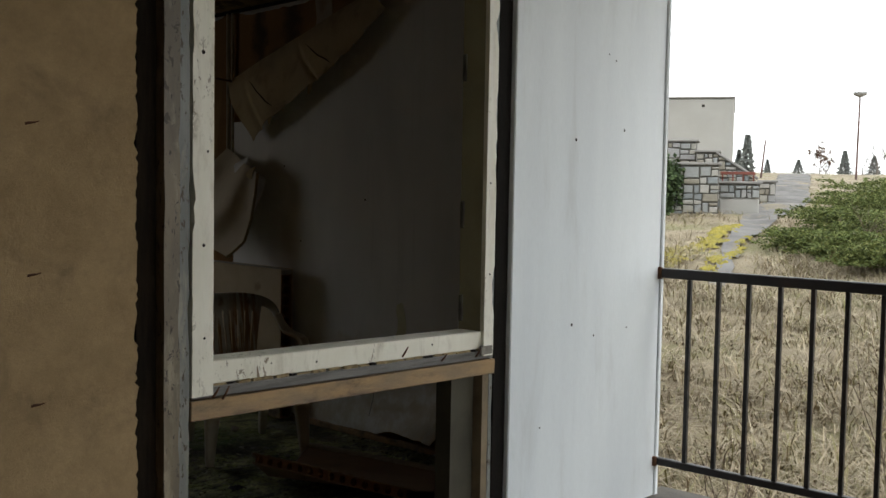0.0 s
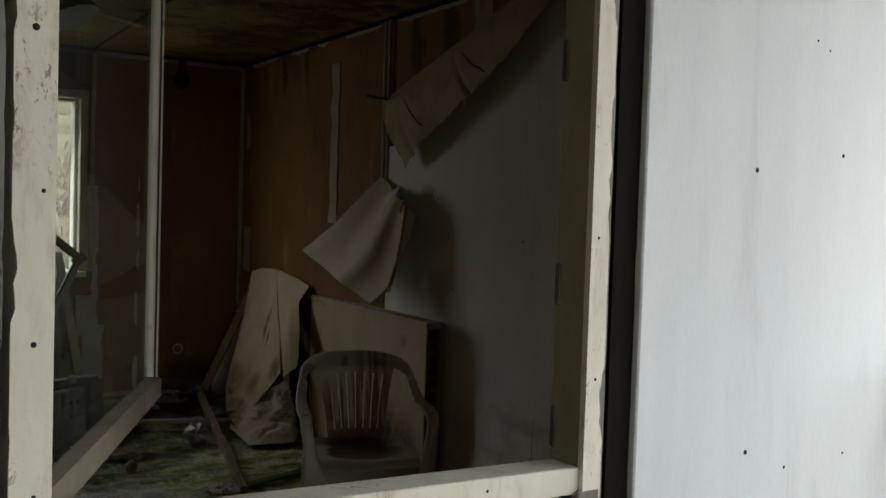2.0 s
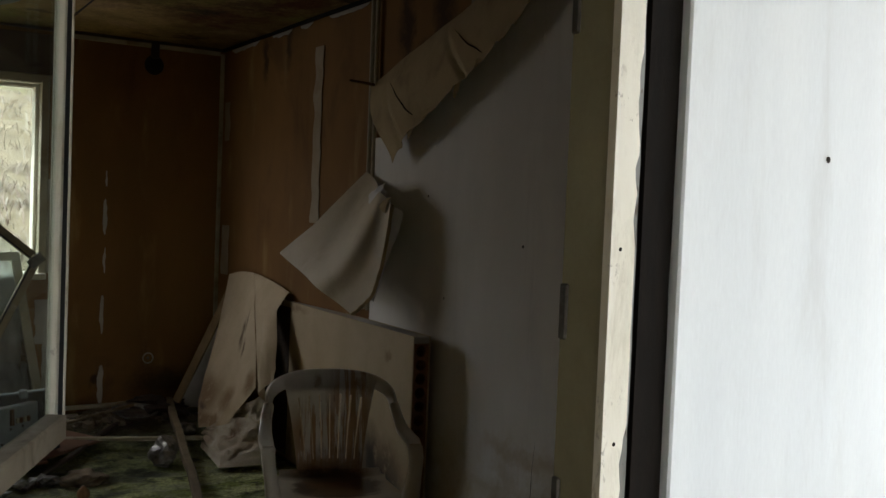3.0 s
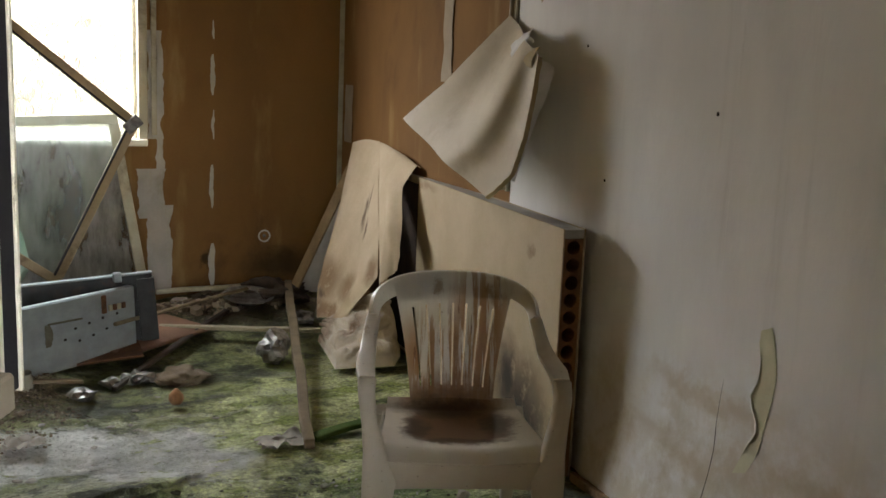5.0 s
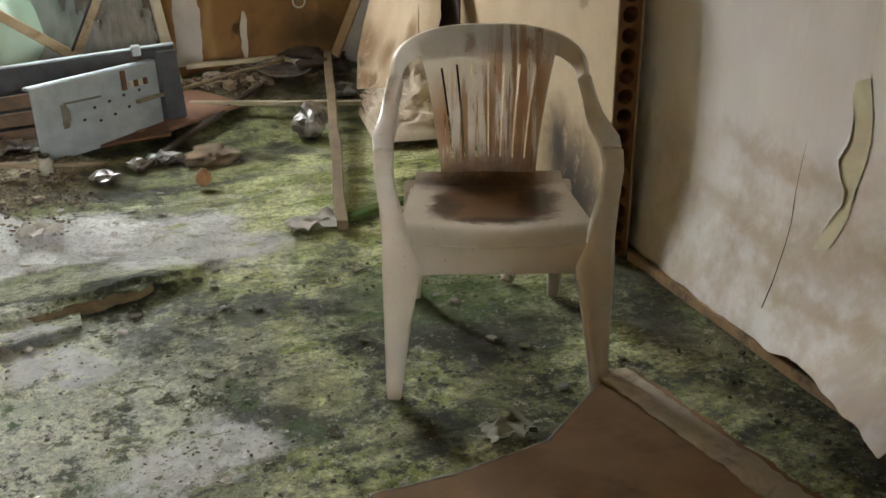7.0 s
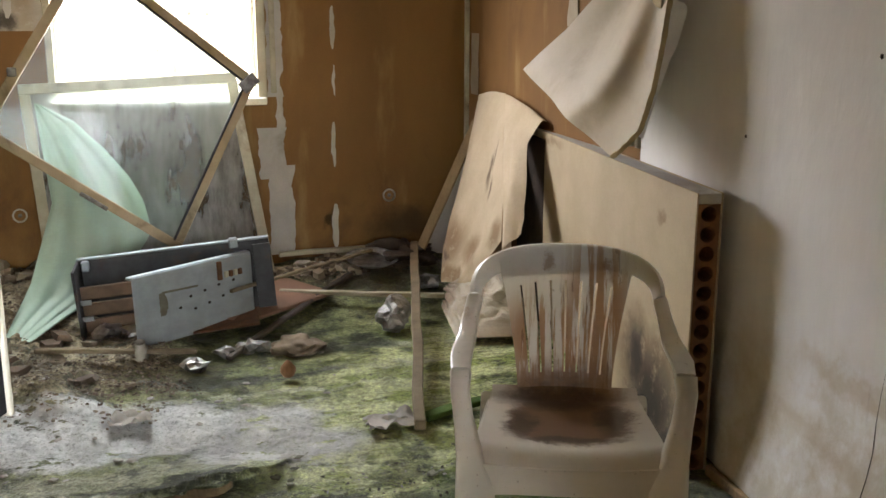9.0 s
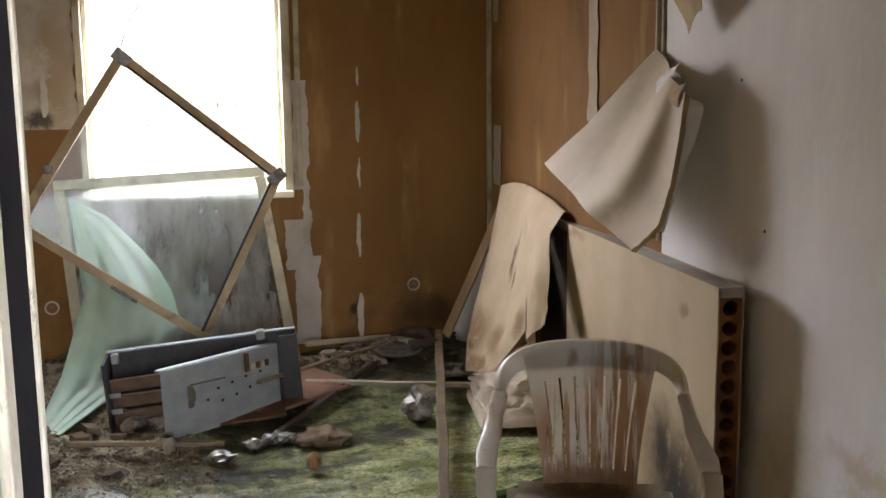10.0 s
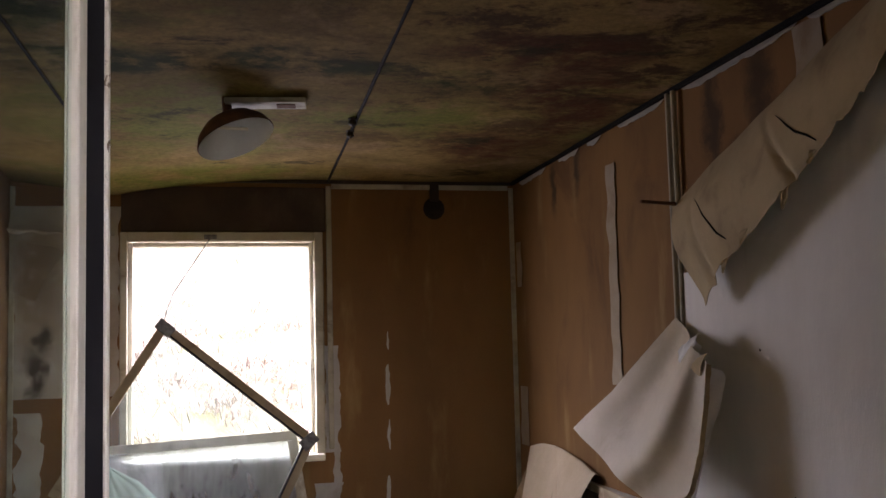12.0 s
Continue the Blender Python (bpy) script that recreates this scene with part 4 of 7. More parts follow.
frame_w = tagged(new("window_1"), "old cream-painted window frame with no pane, bright daylight outside", "window", kind="structure")
part("casing", boxes(((1.395, 7.535, 0.95), (1.432, 7.60, 2.165)), bevel=0.004), TRIM, frame_w)
part("casing", boxes(((2.398, 7.535, 0.95), (2.446, 7.60, 2.165)), bevel=0.004), TRIM, frame_w)
part("casing", boxes(((1.433, 7.535, 2.115), (2.397, 7.60, 2.165)), bevel=0.004), TRIM, frame_w)
part("window_frame", boxes(((1.433, 7.60, 0.98), (1.456, 7.69, 2.114)), bevel=0.003), WHITE_PAINT, frame_w)
part("window_frame", boxes(((2.376, 7.60, 0.98), (2.397, 7.69, 2.114)), bevel=0.003), WHITE_PAINT, frame_w)
part("window_frame", boxes(((1.457, 7.60, 2.092), (2.375, 7.69, 2.114)), bevel=0.003), WHITE_PAINT, frame_w)
part("window_sill", boxes(((1.40, 7.50, 0.945), (2.44, 7.72, 0.982)), bevel=0.005), WHITE_PAINT, frame_w, "chipped white window sill")
structure("lintel_board", boxes(((1.40, 7.556, 2.168), (2.465, 7.569, 2.41)), bevel=0.003), plain("dark_lintel", (0.075, 0.045, 0.028), (0.05, 0.03, 0.02), 4, 0.8, stain=(0.14, 0.10, 0.07), amount=0.5), "dark brown board over the window", "lintel")
trims = tagged(new("trim"), "narrow cream battens, dirty cove strips and a painted shadow line on wall joints", "trim", kind="structure")
part("batten", boxes(((2.468, 7.548, 1.0), (2.496, 7.569, 2.42)), bevel=0.003), TRIM, trims)
part("corner_batten", boxes(((3.515, 7.548, 0.15), (3.539, 7.569, 2.42)), bevel=0.003), TRIM, trims)
part("corner_batten", boxes(((0.861, 7.548, 0.15), (0.885, 7.569, 2.40)), bevel=0.003), TRIM, trims)
part("cove", boxes(((2.50, 7.555, 2.405), (3.51, 7.569, 2.432)), bevel=0.002), TRIM, trims)
# Dark strip put in as the shadow line over the cove.
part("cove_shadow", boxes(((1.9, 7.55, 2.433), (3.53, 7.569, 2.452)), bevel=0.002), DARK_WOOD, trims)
for ca, cb in ((7.40, 6.98), (6.78, 6.52), (6.40, 6.25), (6.05, 5.62), (5.46, 4.72), (4.66, 4.2), (4.1, 2.6)):
    def cove_flake(u, v, ca=ca, cb=cb):
        y = ca + (cb - ca) * u
        top = 2.428 + 0.028 * (7.54 - y)
        ends = min(1.0, 6 * u, 6 * (1 - u)) ** 0.5
        deep = (0.020 + 0.022 * max(0.0, wobble(y, 1, 0, 3.5)) + 0.010 * wobble(y, 2, 0, 17.0)) * ends + 0.002
        return (3.537 - 0.006 * v - 0.006 * abs(wobble(y, v, 5, 20.0)), y, top - deep * v)
    part("wall_cove", sheet(cove_flake, 50, 3, 0.003), WHITE_PAPER, trims, "flaking white strip under the ceiling")
part("wall_cove", beam((3.529, 7.54, 2.441), (3.529, 2.5, 2.582), 0.018, 0.02), NEAR_BLACK, trims)
part("ceiling_joint", beam((2.483, 7.55, 2.449), (2.30, 3.6, 2.559), 0.012, 0.012), NEAR_BLACK, trims)
part("ceiling_joint", beam((1.37, 7.0, 2.43), (1.16, 3.8, 2.552), 0.010, 0.012), NEAR_BLACK, trims)
for jx, jy in ((2.423, 6.37), (2.40, 6.15)):
    part("joint_knot", lathe([(0.001, -0.03), (0.018, -0.02), (0.014, -0.004), (0.02, 0.004), (0.001, 0.01)], 8, None, pose(jx, jy, 2.445 + 0.028 * (YB - jy))), DARK_WOOD, trims, "rusty wire knot on the ceiling joint")

for sx, sz in ((3.089, 0.432), (1.207, 0.423)):
    sk = thing("socket_box", "empty round electrical box set in bare board", "socket", pose(sx, YB, sz, 90), "sockets in the back wall")
    part("ring", lathe([(0.036, 0.0), (0.036, 0.006), (0.028, 0.006), (0.026, -0.03)], 20), PLASTER, sk)
    part("core", lathe([(0.026, -0.03), (0.012, -0.012), (0.010, 0.001), (0.0005, 0.001)], 16), STEEL, sk)
duct = thing("pipe_stub", "dark pipe stub with hole under the ceiling", "pipe", pose(3.077, YB, 2.30, 90))
part("ring", lathe([(0.062, 0.001), (0.055, 0.008), (0.03, 0.012), (0.0005, 0.012)], 18), HOLE, duct)
part("stub", boxes(((-0.025, 0.04, 0.0), (0.025, 0.14, 0.03)), bevel=0.006), DARK_WOOD, duct)

conduit = thing("conduit_pair", "two thin upright cable conduits on bare board", "conduit")
part("conduit", tube([(3.522, 5.565, 0.95), (3.525, 5.56, 1.7), (3.524, 5.565, 2.49)], 0.011, 8), TRIM, conduit)
part("conduit", tube([(3.522, 5.515, 0.95), (3.524, 5.512, 1.7), (3.522, 5.515, 2.49)], 0.011, 8), TRIM, conduit)
part("spike", tube([(3.52, 5.52, 2.06), (3.33, 5.42, 2.055)], [0.008, 0.006], 6), RUST, conduit, "long rusty nail")

# torn paper strip along the slanting tear
CREAM_BACK = plain("paper_back", (0.56, 0.44, 0.245), (0.46, 0.355, 0.19), 3, 0.8, stain=(0.2, 0.14, 0.075), amount=0.45, stain_scale=6, relief=0.4, grain=40)


def slanting_flap(u, v):
    top = Vector((3.525, 5.56, 2.06)).lerp(Vector((3.53, 4.26, 2.50)), u)
    bot = Vector(curve_at(u, [(0, 3.46, 5.22, 1.67), (0.10, 3.42, 5.07, 1.77), (0.45, 3.42, 4.62, 2.00), (0.7, 3.43, 4.36, 2.15), (1, 3.45, 4.08, 2.36)]))
    p = top.lerp(bot, v)
    p.x -= 0.045 * math.sin(math.pi * min(1, v * 1.1)) * (1 - 0.4 * u)
    if v > 0.8:
        p.z += (v - 0.8) / 0.2 * (0.03 * wobble(u, 0, 3, 11.0) + 0.014 * wobble(u, 0, 5, 45.0))
    p.x += 0.010 * wobble(u * 6, v * 2)
    for c in (0.13, 0.52):
        p.x += 0.02 * max(0.0, 1 - abs(u + 0.06 * v - c) / 0.02) * v
    p.z = min(p.z, 2.53)
    return p


flap1 = thing("peeling_paper_strip", "tan wallpaper strip peeling away along a slanting tear", "torn wallpaper")
part("strip", sheet(slanting_flap, 90, 14, 0.002), CREAM_BACK, flap1, "", True)
for cu, v0 in ((0.14, 0.25), (0.53, 0.30)):
    part("crease", tube([slanting_flap(cu + 0.06 * v + 0.01 * wobble(v * 6, cu), v) + Vector((-0.003, -0.002, 0)) for v in (v0, v0 + 0.12, v0 + 0.25, v0 + 0.38, v0 + 0.5, v0 + 0.6)], [0.0008, 0.002, 0.003, 0.0035, 0.0035, 0.002], 5), NEAR_BLACK, flap1, "dark split along a crease")
for k, (fy, fz, fl) in enumerate(((4.90, 1.90, 0.05), (4.66, 2.00, 0.07), (4.52, 2.08, 0.04), (5.02, 1.82, 0.05))):
    part("hanging_shred", sheet(lambda u, v, fy=fy, fz=fz, fl=fl: (3.425 - 0.01 * v + 0.008 * wobble(u * 3, v * 4, fy), fy + (u - 0.5) * 0.05 * (1 - 0.8 * v), fz - fl * v), 3, 6, 0.0015), CREAM_BACK, flap1, "torn hanging shred")


def corner_flap(u, v):
    a = curve_at(v, [(0, 3.512, 5.55, 1.635), (0.35, 3.41, 5.67, 1.48), (0.62, 3.335, 5.77, 1.36), (1, 3.218, 5.953, 1.208)])
    b = curve_at(v, [(0, 3.388, 5.094, 1.477), (0.25, 3.374, 5.095, 1.351), (0.55, 3.354, 5.11, 1.192), (0.82, 3.333, 5.149, 1.057), (1, 3.300, 5.27, 0.963)])
    p = a.lerp(b, u)
    nrm = Vector((-0.75, -0.6, 0.1)).normalized()
    ridge = 0.60 + 0.10 * (1 - v)
    p += nrm * (0.055 * math.exp(-((u - ridge) / 0.15) ** 2) - 0.045 * math.exp(-((u - 0.30) / 0.20) ** 2)) * (0.35 + 0.65 * math.sin(math.pi * min(1.0, 0.15 + 0.75 * v)))
    tip = max(0.0, 1 - u / 0.35) * max(0.0, (v - 0.35) / 0.65)
    p -= nrm * 0.05 * tip * tip
    p += nrm * 0.007 * wobble(u * 3, v * 2.5, 4)
    p.z += 0.006 * wobble(v * 14, 0, 2) * (u > 0.97) + 0.03 * max(0.0, 0.12 - v) * math.sin(u * 9)
    return p


SHEET_BACK = plain("sheet_back", (0.62, 0.53, 0.39), (0.53, 0.45, 0.32), 3, 0.62, stain=(0.36, 0.27, 0.16), amount=0.35, stain_scale=5, relief=0.15, grain=50, speck=0.2)
flap2 = thing("hanging_board_sheet", "large curled tan sheet torn off the wall and hanging", "torn wallpaper")
part("sheet", sheet(corner_flap, 70, 50, 0.003), SHEET_BACK, flap2, "", True)


def under_flap(u, v):
    a = curve_at(v, [(0, 3.392, 5.10, 1.475), (0.25, 3.379, 5.10, 1.35), (0.55, 3.360, 5.115, 1.19), (1, 3.335, 5.16, 1.05)])
    b = curve_at(v, [(0, 3.44, 5.10, 1.452), (0.12, 3.44, 5.075, 1.438), (0.3, 3.43, 5.085, 1.37), (0.62, 3.42, 5.176, 1.212), (1, 3.40, 5.25, 1.02)])
    p = a.lerp(b, u)
    p.z += 0.010 * wobble(v * 9, u * 2, 5) * u
    p.x -= 0.012 * math.sin(math.pi * u)
    return p


def torn_rim(u, v):
    a = corner_flap(1.0, v)
    w = 0.012 + 0.010 * wobble(v * 11, 1) + 0.006 * wobble(v * 31, 2)
    return a + Vector((-0.006 + 0.014 * u, (0.004 - w * u) * 0.6 - 0.004, -0.004 * u + 0.006 * wobble(v * 25, u)))


part("under_flap", sheet(under_flap, 8, 30, 0.002), WALLPAPER, flap2, "grey papered face folded behind the sheet", True)
part("torn_edge", sheet(torn_rim, 4, 60, 0.004), CREAM_BACK, flap2, "ragged tan torn edge")
part("torn_edge", tube([corner_flap(1.0, k / 30) + Vector((0.004, 0.006 + 0.008 * wobble(k * 0.7, 3), 0.006 * wobble(k * 0.9, 5))) for k in range(4, 31)], 0.0035, 5), DARK_WOOD, flap2, "dark split along the torn edge")


def grey_tab(u, v):
    a = Vector((3.445, 5.375, 1.535)).lerp(Vector((3.445, 5.235, 1.580)), u)
    b = Vector((3.42, 5.33, 1.462)).lerp(Vector((3.42, 5.19, 1.53)), u)
    p = a.lerp(b, v)
    p.z -= 0.02 * math.sin(math.pi * u) * v
    p.x += -0.02 * math.sin(math.pi * v) + 0.012 * wobble(u * 3, v * 3)
    return p


part("tab", sheet(grey_tab, 14, 10, 0.002), WALLPAPER, flap2, "small grey paper tab", True)
part("tab", sheet(lambda u, v: (3.40 - 0.02 * math.sin(3 * v), 5.19 - 0.075 * u * (1 - 0.3 * v), 1.50 - 0.075 * v + 0.02 * u * (0.5 - v)), 6, 6, 0.003), CREAM_BACK, flap2, "broken tan corner scrap")

# the door leaf on its side
CORE = plain("tubular_core", (0.26, 0.12, 0.045), (0.17, 0.08, 0.03), 18, 0.9, relief=0.5, grain=120)
# Last mark: a dark upright band towards the far end.
LEAF = stained("tan_door_skin", (0.53, 0.42, 0.27), (0.45, 0.35, 0.215), [((0.25, 0.16, 0.08), 0.7, [((0, 0.35, 0.26), (0.3, 0.26, 0.12)), ((0, 1.45, 0.87), (0.3, 0.14, 0.02)), ((0, 0.25, 0.78), (0.3, 0.025, 0.015))]), ((0.035, 0.022, 0.012), 1.0, [((0, 0.27, 0.12), (0.3, 0.20, 0.18)), ((0, 0.40, 0.24), (0.3, 0.08, 0.13)), ((0, 0.10, 0.06), (0.3, 0.12, 0.06))]), ((0.03, 0.02, 0.012), 1.0, [((0, 1.66, 0.60), (0.3, 0.035, 0.3))])], 0.08, 3.0, 0.7, 0.12)


# Dark brown for the far end of the leaf's face.
END_BROWN = plain("dark_end_brown", (0.05, 0.028, 0.015), (0.025, 0.015, 0.009), 12, 0.9, relief=0.5, grain=90)


def holed_edge(width, count, pitch, radius, depth):
    """Upright strip of square cells, each with a round hole sunk into it; in x and z, facing -y."""
    bm = bmesh.new()
    seg = 12
    for c in range(count):
        cz = pitch * (c + 0.5)
        outer, inner, back = [], [], []
        for k in range(seg):
            a = 2 * math.pi * (k + 0.5) / seg
            s = 1.0 / max(abs(math.cos(a)), abs(math.sin(a)))
            outer.append(bm.verts.new((math.cos(a) * s * width / 2, 0, cz + math.sin(a) * s * pitch / 2)))
            inner.append(bm.verts.new((math.cos(a) * radius, 0, cz + math.sin(a) * radius)))
            back.append(bm.verts.new((math.cos(a) * radius, depth, cz + math.sin(a) * radius)))
        for k in range(seg):
            q = (k + 1) % seg
            bm.faces.new((outer[k], outer[q], inner[q], inner[k]))
            bm.faces.new((inner[k], inner[q], back[q], back[k]))
        bm.faces.new(back)
    return bm


leaf_yaw = math.degrees(math.atan2(-(3.545 - 3.385), 6.80 - 4.86))
leaf = thing("door_leaf", "tan hollow-core door leaf stood on its long edge against the wall", "door", pose(3.385, 4.858, 0.012, 0, 0, leaf_yaw))
part("face", boxes(((0.0, 0.0, 0.0), (0.006, 1.97, 0.895)), bevel=0.0015), LEAF, leaf)
part("face", boxes(((0.079, 0.0, 0.0), (0.085, 1.97, 0.895)), bevel=0.0015), LEAF, leaf)
part("top_edge", boxes(((0.0065, 0.0, 0.862), (0.0785, 1.97, 0.893)), bevel=0.002), WHITE_PAPER, leaf, "chipped white top edge")
part("dark_end", boxes(((-0.003, 1.51, 0.02), (-0.0005, 1.965, 0.86)), bevel=0.001), END_BROWN, leaf, "dark brown cover over the far end of the face")
core_bm = holed_edge(0.072, 14, 0.0612, 0.0255, 0.25)
bmesh.ops.transform(core_bm, matrix=pose(0.0425, 0.004, 0.003), verts=core_bm.verts)
part("core", core_bm, CORE, leaf, "brown tubular core with round holes")

# paper draped over the leaf
DRAPE = stained("draped_paper", (0.62, 0.50, 0.34), (0.52, 0.41, 0.26), [((0.26, 0.16, 0.075), 0.9, [((3.28, 7.0, 0.30), (0.3, 0.16, 0.10)), ((3.30, 6.45, 0.44), (0.3, 0.06, 0.06)), ((3.24, 6.85, 0.16), (0.3, 0.22, 0.05)), ((3.25, 6.7, 0.30), (0.3, 0.10, 0.06))]), ((0.11, 0.065, 0.035), 0.9, [((3.40, 6.78, 0.68), (0.3, 0.020, 0.08)), ((3.40, 6.74, 0.75), (0.3, 0.010, 0.06)), ((3.39, 6.72, 0.60), (0.3, 0.015, 0.04)), ((3.25, 6.98, 0.22), (0.3, 0.06, 0.02))])], 0.06, 4.0)


def paper_folds(p, u, v, seed):
    """Soft hanging folds and a little crumple, stronger towards the foot."""
    p.x += 0.018 * v * math.sin(u * 9 + 3.0 * v + seed) + 0.012 * wobble(u * 3, v * 2.5, seed) + 0.012 * v * v * wobble(u * 8, v * 7, seed + 4)
    p.y += 0.010 * wobble(u * 3, v * 3, seed + 8)
    return p


def drape_main(u, v):
    a = curve_at(v, [(0, 3.525, 7.27, 0.975), (0.05, 3.500, 7.262, 0.992), (0.4, 3.376, 7.155, 0.607), (0.8, 3.26, 7.095, 0.232), (1, 3.215, 6.93, 0.10)])
    b = curve_at(v, [(0, 3.530, 6.90, 1.015), (0.05, 3.508, 6.885, 1.030), (0.18, 3.470, 6.775, 0.92), (0.45, 3.395, 6.568, 0.68), (0.75, 3.318, 6.365, 0.43), (1, 3.235, 6.56, 0.19)])
    p = a.lerp(b, u)
    p.z += 0.012 * math.sin(math.pi * u) * (v < 0.3)
    return paper_folds(p, u, v, 1)


def drape_fold(u, v):
    a = curve_at(v, [(0, 3.530, 6.90, 1.012), (0.06, 3.506, 6.88, 1.028), (0.22, 3.455, 6.745, 0.92), (0.58, 3.37, 6.485, 0.68), (1, 3.295, 6.255, 0.40)])
    b = curve_at(v, [(0, 3.530, 6.40, 0.945), (0.06, 3.500, 6.375, 0.958), (0.24, 3.440, 6.395, 0.855), (0.58, 3.372, 6.255, 0.65), (1, 3.318, 6.175, 0.47)])
    p = a.lerp(b, u)
    p.x -= 0.022 * math.sin(math.pi * u) * min(1.0, v * 3)
    p.z += 0.014 * math.sin(math.pi * u) * (1 - v)
    p.z -= 0.03 * v ** 6 * math.sin(u * 5)
    return paper_folds(p, u, v, 3)


drp = thing("draped_paper_sheet", "stained tan paper sheet draped over the door leaf end", "paper sheet")
part("sheet", sheet(drape_main, 50, 60, 0.002), DRAPE, drp, "", True)
part("fold", sheet(drape_fold, 24, 40, 0.002), DRAPE, drp, "narrow folded strip hanging beside a slit", True)
CARD = stained("dirty_paper", (0.62, 0.56, 0.46), (0.50, 0.42, 0.31), [((0.20, 0.12, 0.06), 0.9, [((3.12, 6.75, 0.1), (0.10, 0.14, 0.3)), ((3.25, 6.45, 0.1), (0.05, 0.05, 0.3))])], 0.1, 9.0)


def crumple(u, v):
    top = Vector((3.225, 6.86, 0.10)).lerp(Vector((3.345, 6.30, 0.40)), u)
    bot = curve_at(u, [(0, 3.17, 6.75, 0.03), (0.25, 3.10, 6.27, 0.025), (0.8, 3.37, 6.22, 0.03), (1, 3.46, 6.36, 0.03)])
    p = top.lerp(bot, v)
    edge = math.sin(math.pi * min(1.0, 0.08 + v * 0.9))
    p.z += edge * (0.05 * abs(wobble(u * 3.5, v * 3, 2)) + 0.03 * abs(wobble(u * 8, v * 8, 3)))
    p.x += 0.05 * edge * abs(wobble(u * 4, v * 5, 6)) - 0.02
    p.y += 0.05 * edge * wobble(u * 4, v * 4, 9)
    return p


crm = thing("crumpled_paper", "crumpled pale paper sheet on the floor under the drape", "paper")
part("sheet", sheet(crumple, 44, 34, 0.002), CARD, crm)
lean = thing("leaning_plank", "thin brown plank leaning into the corner", "plank")
part("plank", beam((3.22, 7.42, 0.14), (3.47, 7.20, 0.86), 0.014, 0.075, (0.3, -1, 0)), FIBREBOARD, lean)
grey = thing("grey_card", "grey card sheet standing in the corner behind a plank", "card")
part("card", sheet(lambda u, v: (3.28 + 0.20 * u + 0.02 * v, 7.47 - 0.12 * u, 0.12 + v * (0.18 + 0.45 * u)), 6, 6, 0.003), WHITE_PAPER, grey)

# ---- the plastic chair ----
def chair_plastic():
    m, n, l, p = material("stained_white_plastic")
    pos = position(n)
    a = mix(n, l, ramp(n, l, noise_tex(n, l, pos, 4, 8, 0.6), 0.3, 0.7), (0.66, 0.62, 0.54), (0.57, 0.52, 0.43))
    wp = warped(n, l, pos, (11.0, 0.10), (42.0, 0.055))
    def wash(rows, soft, strength, colour, base):
        return mix(n, l, calc(n, l, "MULTIPLY", blots(n, l, wp, rows, soft), strength), base, colour)
    run = ramp(n, l, noise_tex(n, l, pos, 30, 8, 0.65, (1.6, 0.3, 0.09), 0.25), 0.45, 0.53)
    zone = blots(n, l, pos, [((0.085, 0.50, 0.62), (0.085, 0.2, 0.24)), ((-0.03, 0.50, 0.55), (0.14, 0.2, 0.13))], 0.5)
    a = mix(n, l, calc(n, l, "MULTIPLY", calc(n, l, "MULTIPLY", run, zone), 0.9), a, (0.33, 0.175, 0.055))
    drip = ramp(n, l, noise_tex(n, l, pos, 42, 5, 0.6, (1.5, 0.3, 0.14), 0.3), 0.62, 0.66)
    a = mix(n, l, calc(n, l, "MULTIPLY", calc(n, l, "MULTIPLY", drip, zone), 0.8), a, (0.13, 0.06, 0.025))
    a = wash([((0.0, 0.46, 0.43), (0.17, 0.12, 0.065))], 0.6, 0.9, (0.22, 0.11, 0.03), a)
    a = wash([((0.01, 0.25, 0.42), (0.16, 0.155, 0.12))], 0.2, 0.95, (0.14, 0.065, 0.02), a)
    a = wash([((-0.02, 0.39, 0.42), (0.14, 0.05, 0.07)), ((0.12, 0.27, 0.42), (0.04, 0.10, 0.1)), ((-0.12, 0.23, 0.42), (0.03, 0.10, 0.1)), ((0.0, 0.13, 0.42), (0.11, 0.025, 0.1))], 0.6, 0.92, (0.045, 0.024, 0.012), a)
    a = wash([((-0.262, 0.40, 0.64), (0.02, 0.03, 0.02)), ((0.11, 0.52, 0.74), (0.012, 0.1, 0.02)), ((-0.05, 0.52, 0.76), (0.012, 0.1, 0.025))], 0.6, 0.7, (0.26, 0.15, 0.06), a)
    speck = ramp(n, l, noise_tex(n, l, pos, 75, 4, 0.5), 0.68, 0.73)
    a = mix(n, l, calc(n, l, "MULTIPLY", speck, 0.5), a, (0.2, 0.14, 0.08))
    l.new(a, p.inputs["Base Color"])
    p.inputs["Roughness"].default_value = 0.34
    bump(n, l, p, noise_tex(n, l, pos, 70, 4, 0.6), 0.08, 0.003)
    return m


PLASTIC = chair_plastic()
chair_yaw = math.degrees(math.atan2(4.164 - 4.318, 2.976 - 2.491))
chair = thing("plastic_chair", "white plastic garden armchair stained brown on seat and back", "chair", pose(2.7335, 4.241, 0.0, 0, 0, chair_yaw - 3))


def seat_surface(u, v):
    x = (u - 0.5) * (0.46 - 0.07 * v)
    bow = 1 - (2 * u - 1) ** 2
    y = 0.018 + 0.43 * v - 0.030 * bow * (1 - v) ** 2
    x *= 1 - 0.05 * max(0.0, (0.12 - v) / 0.12) ** 2
    z = 0.428 - 0.022 * v - 0.018 * math.sin(math.pi * u) * math.sin(math.pi * min(1, v * 1.05))
    z -= 0.030 * max(0.0, (0.13 - v) / 0.13) ** 2
    if v > 0.88:
        z += (v - 0.88) / 0.12 * 0.02
    return (x, y, z)


part("seat", sheet(seat_surface, 24, 40, -0.005), PLASTIC, chair, "seat with a dark brown rotten stain", True)


